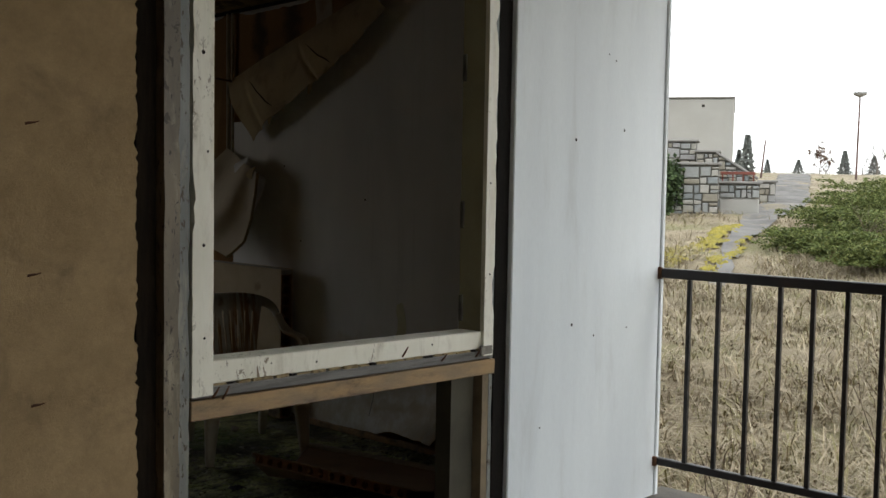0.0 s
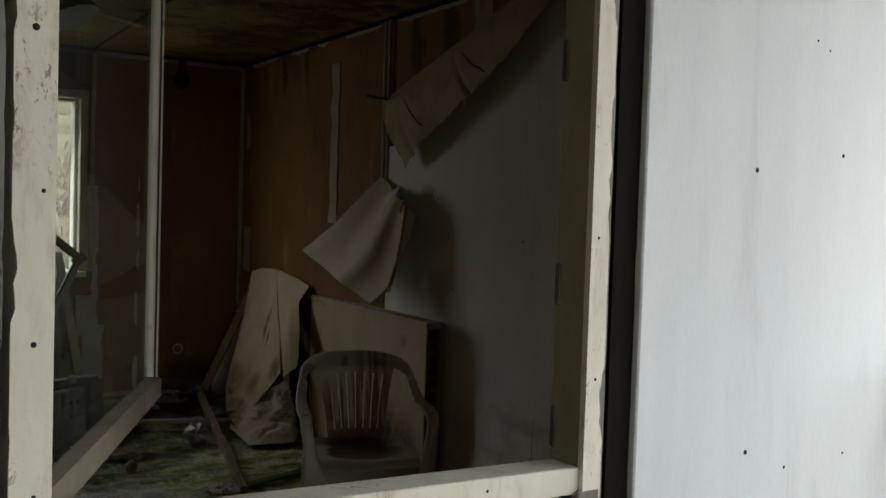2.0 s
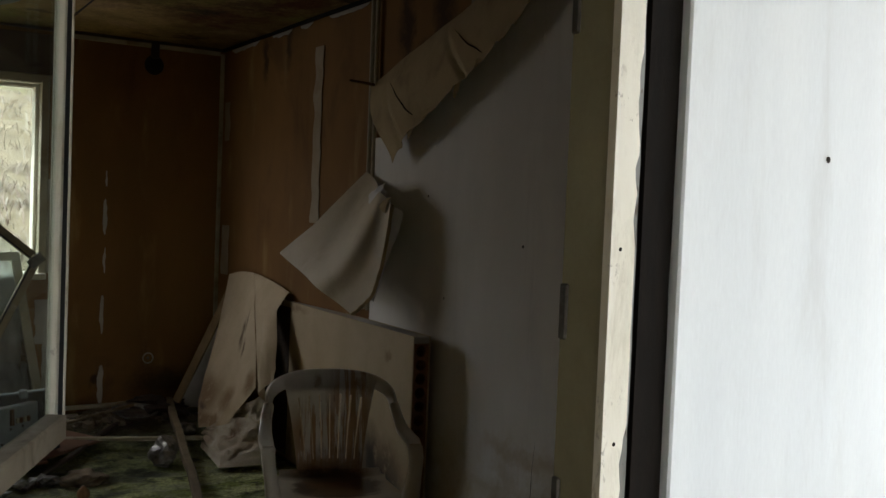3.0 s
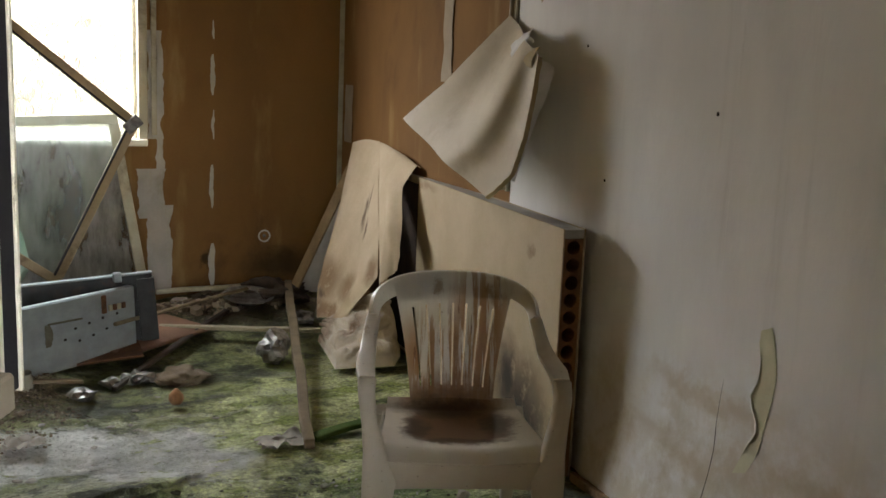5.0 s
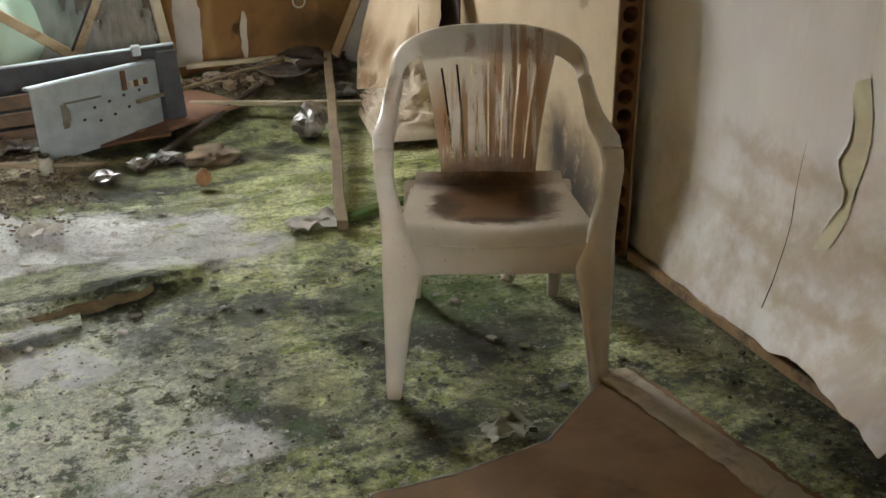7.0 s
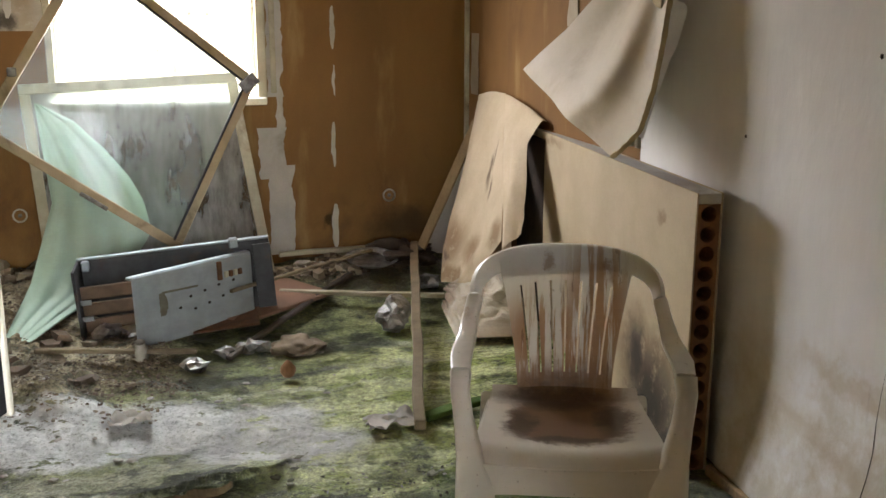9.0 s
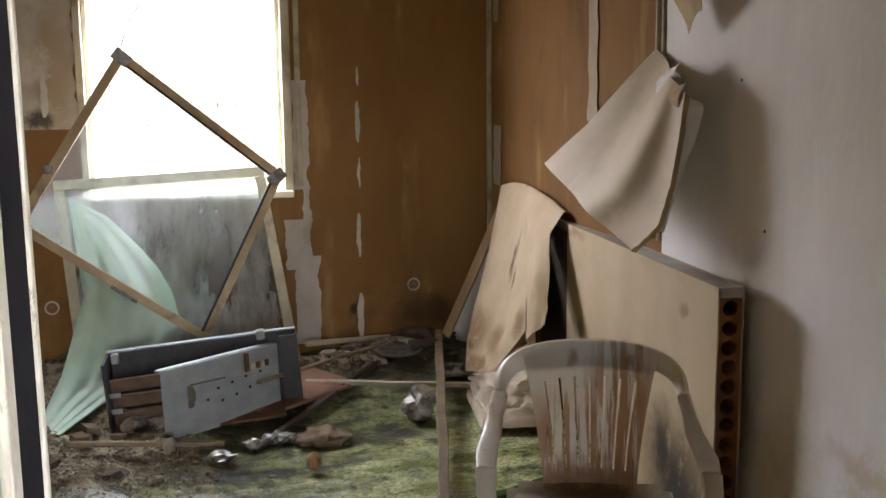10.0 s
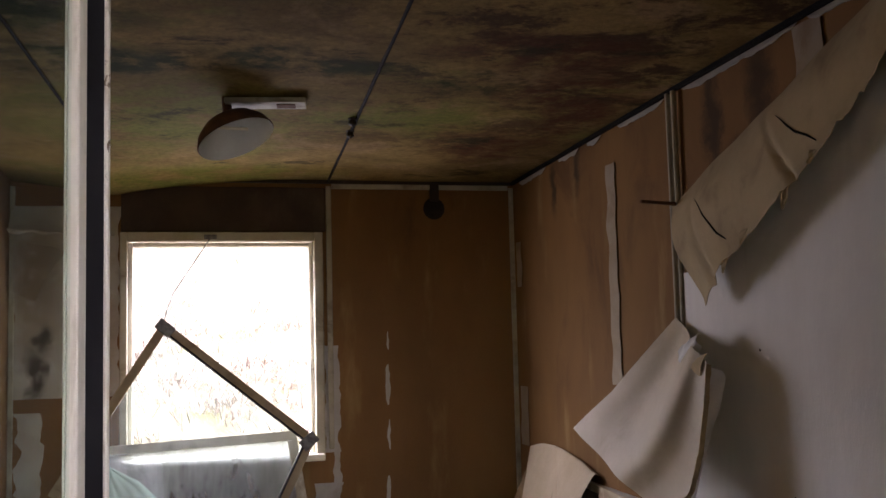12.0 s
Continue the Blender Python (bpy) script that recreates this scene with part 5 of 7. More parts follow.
def apron(u, v):
    x = (u - 0.5) * 0.50
    return (x, 0.018 - 0.032 * (1 - (2 * u - 1) ** 2) + 0.008 * v, 0.404 - v * (0.070 + 0.025 * abs(2 * u - 1) ** 3))


part("apron", sheet(apron, 20, 4, 0.006), PLASTIC, chair, "", True)
for s in (-1, 1):
    part("side_apron", sheet(lambda u, v, s=s: (s * (0.235 - 0.03 * u), 0.02 + 0.42 * u, 0.408 - 0.02 * u - 0.055 * v), 10, 3, 0.005 * s), PLASTIC, chair, "", True)
    part("front_leg", sweep([((s * 0.250, 0.0, 0.0), (1, 0, 0), 0.017, 0.020), ((s * 0.249, 0.004, 0.03), (1, 0, 0), 0.020, 0.022), ((s * 0.238, 0.012, 0.20), (1, 0, 0), 0.032, 0.026), ((s * 0.226, 0.020, 0.34), (1, 0, 0), 0.045, 0.028), ((s * 0.240, 0.028, 0.42), (1, 0, 0), 0.030, 0.030), ((s * 0.254, 0.040, 0.50), (1, 0, 0), 0.022, 0.030), ((s * 0.264, 0.055, 0.565), (1, 0, 0), 0.022, 0.028), ((s * 0.264, 0.085, 0.598), (1, 0, 0), 0.025, 0.016)]), PLASTIC, chair, "", True)
    part("rear_leg", sweep([((s * 0.205, 0.575, 0.0), (1, 0, 0), 0.016, 0.018), ((s * 0.205, 0.55, 0.12), (1, 0, 0), 0.022, 0.022), ((s * 0.205, 0.50, 0.30), (1, 0, 0), 0.028, 0.024), ((s * 0.20, 0.46, 0.385), (1, 0, 0), 0.028, 0.024)]), PLASTIC, chair, "", True)
    part("armrest", sweep([((s * 0.264, 0.085, 0.598), (1, 0, 0), 0.022, 0.014), ((s * 0.268, 0.16, 0.606), (1, 0, 0), 0.026, 0.011), ((s * 0.266, 0.24, 0.606), (1, 0, 0), 0.025, 0.011), ((s * 0.260, 0.32, 0.612), (1, 0, 0.2), 0.023, 0.013), ((s * 0.256, 0.385, 0.640), (1, 0, 0.3), 0.019, 0.017), ((s * 0.245, 0.43, 0.685), (1, 0, 0.3), 0.019, 0.016)]), PLASTIC, chair, "", True)


def back_y(z):
    return 0.435 + 0.10 * ((z - 0.40) / 0.40)


arc = []
for k in range(25):
    a = math.pi * k / 24
    x = -0.245 * math.copysign(abs(math.cos(a)) ** 0.75, math.cos(a))
    z = 0.685 + 0.092 * math.sin(a) ** 0.8
    arc.append(((x, 0.446 + 0.105 * math.sin(a) ** 0.8, z), (0.4 * x / 0.24, 0.0, 1), 0.017 + 0.014 * math.sin(a), 0.010))
part("back_rim", sweep(arc), PLASTIC, chair, "rounded top rim of the backrest", True)


def half_width(z):
    return 0.126 + 0.052 * max(0.0, (z - 0.40) / 0.34) ** 1.5


def backrest():
    """One moulded sheet with seven narrow slots."""
    cuts = [-1.0, -0.88]
    for j in range(7):
        c = -0.735 + 0.245 * j
        cuts += [c - 0.016, c + 0.016, c + 0.122]
    cuts[-1] = 0.88
    cuts.append(1.0)
    slots = set(range(2, 23, 3))
    bm = bmesh.new()
    nv = 28
    g = []
    for c in cuts:
        col = []
        for j in range(nv + 1):
            v = j / nv
            hi = 0.690 + 0.114 * max(0.0, 1 - (c * 0.19 / 0.245) ** 2) ** 0.4
            z = 0.378 + (hi - 0.378) * v
            x = c * half_width(z)
            y = back_y(z) + 0.022 * (1 - (x / 0.2) ** 2) - 0.018 - 0.035 * max(0.0, (0.43 - z) / 0.055) ** 2
            col.append(bm.verts.new((x, y, z)))
        g.append(col)
    for i in range(len(cuts) - 1):
        for j in range(nv):
            if i in slots and 6 <= j < 22:
                continue
            bm.faces.new((g[i][j], g[i + 1][j], g[i + 1][j + 1], g[i][j + 1]))
    bmesh.ops.solidify(bm, geom=bm.faces[:], thickness=0.006)
    return bm


part("backrest", backrest(), PLASTIC, chair, "slotted backrest with brown runs", True)

# ---- loose things in the room ----
MINT = plain("mint_sheet", (0.50, 0.66, 0.55), (0.42, 0.58, 0.47), 3, 0.35, stain=(0.35, 0.42, 0.33), amount=0.5, stain_scale=3, relief=0.1)


def bar_frame(owner, corners, w, d, mt, names):
    """Four bars along the sides of a quadrilateral."""
    c = [Vector(p) for p in corners]
    nrm = (c[1] - c[0]).cross(c[2] - c[1]).normalized()
    out = []
    for k in range(4):
        a, b = c[k], c[(k + 1) % 4]
        dr = (b - a).normalized()
        trim = w / 2 if k % 2 else -w / 2
        out.append(part(names[k], beam(a + dr * trim, b - dr * trim, d, w, dr.cross(nrm)), mt, owner))
    return out


def pane_between(corners, inset, thick, ycurve=0.0):
    c = [Vector(p) for p in corners]
    mid = (c[0] + c[1] + c[2] + c[3]) / 4
    q = [p + (mid - p).normalized() * inset for p in c]
    return sheet(lambda u, v: q[0].lerp(q[1], u).lerp(q[3].lerp(q[2], u), v), 2, 2, thick)


SASH_WOOD = plain("tan_sash_paint", (0.46, 0.36, 0.22), (0.38, 0.29, 0.17), 7, 0.7, stain=(0.12, 0.08, 0.04), amount=0.7, stain_scale=5)
SASH = [(1.622, 7.30, 1.666), (2.335, 7.27, 1.083), (1.939, 7.13, 0.325), (1.133, 7.17, 0.900)]
sash = thing("loose_sash", "tan wooden window sash hung up by one corner", "window sash")
bar_frame(sash, SASH, 0.045, 0.045, SASH_WOOD, ("top_rail", "stile", "bottom_rail", "stile"))
sp = part("pane", pane_between(SASH, 0.02, 0.004), CLEAR_GLASS, sash, "clear glass pane")
sp.visible_shadow = False
inner = [Vector(p).lerp(Vector((1.757, 7.2175, 0.9935)), 0.045) + Vector((0, -0.022, 0)) for p in SASH]
for k in range(2):
    part("gasket", beam(inner[k], inner[k + 1], 0.012, 0.014, (0, 1, 0)), GASKET, sash, "black sealing strip")
for p, r in ((SASH[1], -40), (SASH[0], 40)):
    part("corner_bracket", box(bmesh.new(), (-0.045, -0.008, -0.03), (0.045, 0.006, 0.03), 0.003, pose(p[0] - 0.01 * (1 if r < 0 else -0.5), p[1] - 0.03, p[2] - 0.005, 0, r)), STEEL, sash, "steel corner bracket")
part("latch", beam((1.525, 7.12, 0.60), (1.64, 7.11, 0.52), 0.02, 0.018), STEEL, sash, "steel window latch")
part("hinge", boxes(((1.255, 7.18, 1.13), (1.295, 7.21, 1.17)), bevel=0.004), STEEL, sash)
wire = thing("hanging_wire", "thin wire from window frame to loose sash", "wire")
part("wire", tube([(1.857, 7.53, 2.14), (1.78, 7.51, 2.02), (1.66, 7.40, 1.83), (1.622, 7.30, 1.70)], 0.004, 5), STEEL, wire)
part("hook", boxes(((1.82, 7.525, 2.125), (1.885, 7.535, 2.15)), bevel=0.003), STEEL, wire)

LOWER = [(1.285, 7.51, 1.045), (2.262, 7.51, 1.085), (2.395, 7.32, 0.135), (1.365, 7.32, 0.095)]
low = thing("leaning_window", "cream window frame with dusty pane leaning under the window", "window frame")
bar_frame(low, LOWER, 0.05, 0.04, TRIM, ("top_rail", "stile", "bottom_rail", "stile"))
lp = part("pane", pane_between(LOWER, 0.03, 0.004), glass("grimy_pane", (0.75, 0.76, 0.74), 0.42, 0.15), low, "grimy glass pane with dirt runs")
lp.visible_shadow = False


def mint_sheet(u, v):
    left = curve_at(v, [(0, 1.345, 7.30, 1.00), (0.4, 1.40, 7.12, 0.56), (0.7, 1.302, 6.90, 0.243), (1.0, 1.205, 6.65, 0.072)])
    right = curve_at(v, [(0, 1.37, 7.285, 0.993), (0.15, 1.513, 7.27, 0.915), (0.32, 1.645, 7.26, 0.775), (0.46, 1.741, 7.25, 0.648), (0.58, 1.801, 7.24, 0.528), (0.68, 1.83, 7.2, 0.38), (0.80, 1.66, 7.12, 0.16), (0.9, 1.46, 6.86, 0.10), (1.0, 1.315, 6.62, 0.065)])
    p = left.lerp(right, u)
    p.y += 0.010 * math.sin(u * 26) * min(1, v * 2) + 0.01 * wobble(u * 3, v * 3)
    return p


mint = thing("green_sheet", "broken mint-green ribbed plastic sheet leaning by the window", "plastic sheet")
part("sheet", sheet(mint_sheet, 48, 40, 0.003), MINT, mint, "", True)

# overturned sheet-metal housing
hs = thing("metal_housing", "overturned grey sheet-metal appliance housing on the rubble", "appliance housing", pose(1.53, 6.86, 0.015, 0, -4.4, -3))
part("back_panel", boxes(((0.0, 0.0, 0.0), (0.84, 0.012, 0.34)), bevel=0.002), DARK_STEEL, hs)
part("top_lip", boxes(((0.0, -0.035, 0.334), (0.84, -0.0005, 0.342)), bevel=0.002), GALVANISED, hs, "bright folded top lip")
part("side_panel", boxes(((0.76, -0.10, 0.03), (0.84, -0.088, 0.327)), bevel=0.002), DARK_STEEL, hs, "dark side panel")
part("side_panel", boxes(((0.0, -0.24, 0.0), (0.012, -0.001, 0.335)), bevel=0.002), DARK_STEEL, hs)
part("base_panel", boxes(((0.013, -0.26, 0.0), (0.75, -0.001, 0.012)), bevel=0.002), RUST, hs)
OLD_SLAT = plain("dark_slat", (0.15, 0.095, 0.055), (0.09, 0.058, 0.035), 10, 0.85, relief=0.5, stain=(0.2, 0.16, 0.12), amount=0.4)
for k in range(3):
    part("slat", boxes(((0.02, -0.20, 0.055 + 0.072 * k), (0.34, -0.185, 0.112 + 0.072 * k)), bevel=0.003), OLD_SLAT, hs, "brown wooden slat")
for k in range(2):
    part("clip", boxes(((0.012, -0.208, 0.105 + 0.072 * k), (0.06, -0.2005, 0.128 + 0.072 * k)), bevel=0.002), GALVANISED, hs)
part("corner_block", boxes(((0.02, -0.07, 0.29), (0.055, -0.036, 0.335)), bevel=0.006), GALVANISED, hs)
part("corner_block", boxes(((0.66, -0.075, 0.315), (0.70, -0.036, 0.36)), bevel=0.006), GALVANISED, hs)
SMEAR = plain("brown_smear", (0.16, 0.155, 0.115), (0.12, 0.105, 0.07), 20, 0.8)
fp = new("front_plate")
fp.parent = hs
fp.matrix_basis = hs.matrix_basis.inverted() @ pose(1.748, 6.423, 0.05, -3, 0, 34) @ Matrix.Diagonal((1.27, 1, 0.98, 1))
PLATE_STEEL = plain("dull_plate_steel", (0.33, 0.365, 0.385), (0.26, 0.29, 0.31), 14, 0.55, metal=0.3, stain=(0.30, 0.31, 0.30), amount=0.5, stain_scale=7, grain=60, relief=0.08, speck=0.2)
plate = part("plate", boxes(((0.0, 0.0, 0.0), (0.49, 0.008, 0.31)), bevel=0.002), PLATE_STEEL, fp, "galvanised plate with punched holes")
part("fold", boxes(((-0.002, 0.0085, 0.300), (0.492, 0.045, 0.314)), bevel=0.003), GALVANISED, fp)
part("fold", boxes(((0.482, 0.0085, 0.02), (0.494, 0.045, 0.298)), bevel=0.003), GALVANISED, fp)
for hx, hz in ((0.175, 0.135), (0.235, 0.115), (0.295, 0.125), (0.355, 0.140), (0.415, 0.150), (0.220, 0.175), (0.280, 0.185), (0.340, 0.195), (0.405, 0.200)):
    part("hole", lathe([(0.0001, -0.0016), (0.006, -0.0014), (0.0065, 0.0), (0.0001, 0.002)], 10, None, pose(hx, -0.0006, hz, 90)), HOLE, fp)
part("slot", beam((0.105, -0.005, 0.222), (0.25, -0.005, 0.215), 0.005, 0.009, bevel=0.002), SMEAR, fp, "rusty rod")
part("slot", sheet(lambda u, v: (0.095 + 0.032 * u * (0.6 + 0.4 * math.sin(v * 3.1)) + 0.004 * wobble(v * 8, u), -0.002, 0.12 + 0.10 * v), 3, 10, 0.0015), SMEAR, fp, "rusty smear plate")
part("terminal", boxes(((0.335, -0.014, 0.215), (0.352, -0.0005, 0.30)), bevel=0.002), RUST, fp, "rusty terminal strip")
for k in range(4):
    part("terminal", boxes(((0.365 + 0.02 * k, -0.012, 0.22), (0.380 + 0.02 * k, -0.0005, 0.248)), bevel=0.002), RUST if k % 2 else TRIM, fp)

# sticks, boards and litter
sticks = (
    ("wooden_batten", "old wooden batten lying along the mossy floor", (3.21, 7.50, 0.165), (2.68, 5.41, 0.028), 0.042, 0.04, BATTEN_WOOD),
    ("wooden_lath", "thin pale lath lying across the floor", (2.41, 7.05, 0.08), (3.17, 6.77, 0.075), 0.026, 0.024, TRIM),
    ("wooden_lath", "pale lath lying along the foot of the wall", (2.47, 7.50, 0.155), (3.18, 7.50, 0.165), 0.03, 0.025, TRIM),
    ("wooden_lath", "rusty lath resting on rubble beside the metal housing", (2.15, 6.66, 0.21), (2.95, 7.40, 0.17), 0.02, 0.016, BATTEN_WOOD),
    ("mossy_batten", "moss-grown flat batten on the floor", (2.72, 5.50, 0.014), (3.22, 5.70, 0.014), 0.05, 0.022, plain("moss", (0.05, 0.11, 0.012), (0.08, 0.13, 0.02), 14, 0.95, stain=(0.03, 0.03, 0.015), amount=0.6, relief=0.8)),
    ("dark_board_edge", "dark wooden board edge lying askew on the floor", (2.10, 6.34, 0.012), (2.80, 7.25, 0.09), 0.03, 0.02, DARK_WOOD),
    ("broken_lath", "dark broken lath on the dirty floor", (1.50, 5.02, 0.02), (1.68, 5.16, 0.03), 0.02, 0.016, DARK_WOOD),
    ("wooden_lath", "grey lath half buried in rubble", (1.36, 6.30, 0.13), (1.98, 6.36, 0.05), 0.025, 0.02, BATTEN_WOOD),
)
for nm, lb, a, b, w, h, mt in sticks:
    bm = bmesh.new()
    beam(a, b, w, h, (0, 0, 1), 0.004, bm)
    bmesh.ops.subdivide_edges(bm, edges=[e for e in bm.edges if e.calc_length() > 0.2], cuts=8)
    for v in bm.verts:
        v.co += Vector((wobble(v.co.x, v.co.y, 1, 4.0), wobble(v.co.x, v.co.y, 2, 4.0), 0.4 * wobble(v.co.x, v.co.y, 3, 4.0))) * 0.012
    tagged(link(nm, bm, mt), lb, "wood scrap")
REDBOARD = plain("red_brown_board", (0.30, 0.17, 0.11), (0.23, 0.13, 0.085), 5, 0.85, stain=(0.10, 0.06, 0.04), amount=0.6)
tagged(link("flat_board", box(bmesh.new(), (0, 0, 0), (0.62, 0.34, 0.018), 0.003, pose(2.18, 6.62, 0.055, 4, 0, 38)), REDBOARD), "reddish brown board lying flat under the metal housing", "board")
DIRT = plain("dirt", (0.26, 0.20, 0.14), (0.14, 0.105, 0.07), 9, 0.95, stain=(0.33, 0.27, 0.20), amount=0.7, stain_scale=4, relief=0.9, grain=60)


def lump(rng, r, squash=0.6, rough=0.35, sub=2):
    bm = bmesh.new()
    bmesh.ops.create_icosphere(bm, subdivisions=sub, radius=r)
    o = rng.random() * 50
    for v in bm.verts:
        k = 1 + rough * noise.noise(v.co / r * 1.3 + Vector((o, 0, 0))) + 0.5 * rough * noise.noise(v.co / r * 3.1 + Vector((0, o, 0)))
        v.co = Vector((v.co.x * k, v.co.y * k, v.co.z * k * squash))
    return bm


rng = random.Random(11)


def put(bm, x, y, z, rz=0.0, rx=0.0):
    bmesh.ops.transform(bm, matrix=pose(x, y, z, rx, 0, rz), verts=bm.verts)
    return bm


tagged(link("foil_ball", put(lump(rng, 0.075, 0.95, 0.5, 3), 2.873, 6.565, 0.07), FOIL), "crumpled ball of aluminium foil beside a batten", "foil")
tagged(link("onion", put(lathe([(0.0005, -0.028), (0.020, -0.024), (0.032, -0.004), (0.030, 0.014), (0.016, 0.032), (0.006, 0.042), (0.0005, 0.044)], 14), 2.315, 6.062, 0.034), plain("onion_skin", (0.34, 0.17, 0.07), (0.25, 0.12, 0.05), 14, 0.6, stretch=(6, 6, 1)), None, "", True), "small brown onion on the mossy floor", "onion")
tagged(link("foil_dish", put(lathe([(0.0005, 0.0), (0.10, 0.002), (0.125, 0.022), (0.142, 0.024), (0.128, 0.02), (0.10, -0.002), (0.0005, -0.004)], 22), 2.93, 7.30, 0.135, 0, 8), FOIL), "crushed shallow foil dish on the rubble", "foil dish")
for fx, fy, fr in ((1.97, 6.25, 0.05), (2.10, 6.40, 0.04), (2.20, 6.43, 0.05), (2.26, 6.44, 0.035), (3.15, 7.05, 0.06), (1.62, 6.62, 0.05), (1.72, 6.60, 0.04)):
    tagged(link("foil_scrap", put(lump(rng, fr, 0.6, 0.8, 2), fx, fy, floor_height(fx, fy) + fr * 0.4, rng.random() * 360), FOIL), "crumpled scrap of silver foil in the dirt", "foil", "foil scraps on the floor")
tagged(link("small_stone", put(lump(rng, 0.022, 0.8, 0.4), 3.04, 4.84, 0.014), PLASTER), "small pale stone under the chair", "stone")
tagged(link("earth_clod", put(lump(rng, 0.10, 0.45, 0.45, 4), 2.39, 6.40, 0.02), DIRT, None, "", True), "brown earth clod beside the metal housing", "earth")
tagged(link("earth_clod", put(lump(rng, 0.17, 0.4, 0.8, 4), 3.12, 7.45, 0.13), DARK_WOOD, None, "", True), "black rotten clod at the foot of the wall", "earth")
tagged(link("glass_jar", put(lathe([(0.0005, 0.0), (0.032, 0.002), (0.033, 0.06), (0.022, 0.075), (0.022, 0.09)], 14), 1.755, 6.36, 0.03, 0, 18), plain("cloudy_jar", (0.42, 0.40, 0.34), (0.3, 0.27, 0.2), 12, 0.25), None, "", True), "small cloudy jar standing in the dirt", "jar")


def scraps(name, label, count, area, size, mt, seed, flat=0.25, z_off=0.0, kind_group=""):
    """Many small broken bits, one mesh."""
    r = random.Random(seed)
    vs, fs = [], []
    for _ in range(count):
        for _try in range(20):
            x, y = r.uniform(area[0], area[1]), r.uniform(area[2], area[3])
            rim = min(1.0, (x - area[0] + 0.15) / 0.35, (area[1] - x) / 0.45, (y - area[2]) / 0.45, (area[3] - y + 0.15) / 0.3)
            if wobble(x, y, seed, 1.6) + 0.5 * wobble(x, y, seed + 3, 5.0) + 1.2 * (rim - 1.0) > r.uniform(-0.45, 0.35):
                break
        s = size * (0.35 + r.random() ** 2.5 * 1.6)
        a, tilt = r.random() * 6.28, r.uniform(-0.5, 0.5)
        z = floor_height(x, y) + z_off + s * flat * 0.4
        n = r.choice((4, 5, 6))
        base = len(vs)
        asp = r.uniform(0.4, 1.0)
        for lvl in (0, 1):
            for k in range(n):
                t = a + 6.283 * k / n
                q = s * r.uniform(0.65, 1.0) * (1 - 0.25 * lvl)
                px, py = q * math.cos(t - a), q * asp * math.sin(t - a)
                X, Y = px * math.cos(a) - py * math.sin(a), px * math.sin(a) + py * math.cos(a)
                vs.append((x + X, y + Y, z + (lvl - 0.5) * s * flat * r.uniform(0.6, 1.3) + px * tilt * 0.5))
        fs.append(tuple(base + n + k for k in range(n)))
        fs += [(base + k, base + (k + 1) % n, base + n + (k + 1) % n, base + n + k) for k in range(n)]
    me = bpy.data.meshes.new(name)
    me.from_pydata(vs, [], fs)
    me.materials.append(mt)
    return tagged(new(name, me), label, "debris", kind="stuff")


def island_mix(name, cols, rough=0.9):
    m, n, l, p = material(name)
    g = n.new("ShaderNodeNewGeometry")
    cr = n.new("ShaderNodeValToRGB")
    cr.color_ramp.interpolation = "CONSTANT"
    while len(cr.color_ramp.elements) < len(cols):
        cr.color_ramp.elements.new(0.5)
    for k, c in enumerate(cols):
        cr.color_ramp.elements[k].position = k / len(cols)
        cr.color_ramp.elements[k].color = (*c, 1)
    l.new(g.outputs["Random Per Island"], cr.inputs["Fac"])
    f = noise_tex(n, l, position(n), 60, 5, 0.7)
    l.new(mix(n, l, 0.5, cr.outputs["Color"], mix(n, l, f, (0.3, 0.3, 0.3), (1, 1, 1)), "MULTIPLY"), p.inputs["Base Color"])
    p.inputs["Roughness"].default_value = rough
    return m


RUBBLE = island_mix("rubble", [(0.20, 0.155, 0.105), (0.14, 0.10, 0.065), (0.28, 0.225, 0.155), (0.10, 0.075, 0.05), (0.36, 0.31, 0.23), (0.24, 0.19, 0.13), (0.2, 0.16, 0.11)])
CRUST = island_mix("crust", [(0.20, 0.21, 0.12), (0.13, 0.14, 0.075), (0.34, 0.35, 0.24), (0.09, 0.085, 0.05), (0.55, 0.55, 0.48), (0.2, 0.2, 0.15), (0.4, 0.4, 0.33)])
scraps("rubble", "heap of brown rubble, earth and plaster crumbs", 3000, (0.90, 2.2, 5.6, 7.1), 0.007, RUBBLE, 21, 0.5)
scraps("rubble", "lumps of broken plaster in the rubble heap", 45, (0.90, 2.0, 5.75, 7.0), 0.040, RUBBLE, 31, 0.35)
scraps("rubble", "rubble and rotten scraps along the foot of the wall", 900, (0.9, 3.5, 6.95, 7.55), 0.035, RUBBLE, 22, 0.5)
scraps("floor_crumbs", "dark crumbs and flakes scattered on wet floor", 2600, (0.95, 3.4, 3.3, 5.2), 0.0055, CRUST, 23, 0.4)
scraps("floor_crumbs", "larger flakes of crust on the wet floor", 170, (1.0, 3.3, 3.5, 5.4), 0.014, CRUST, 24, 0.2)
scraps("wall_foot_dirt", "dirt crumbs along the foot of the papered wall", 320, (3.26, 3.44, 3.2, 4.3), 0.007, CRUST, 25, 0.6)
scraps("white_flakes", "white flakes of fallen plaster on the floor", 130, (1.0, 2.9, 3.8, 6.4), 0.013, WHITE_PAPER, 26, 0.2)


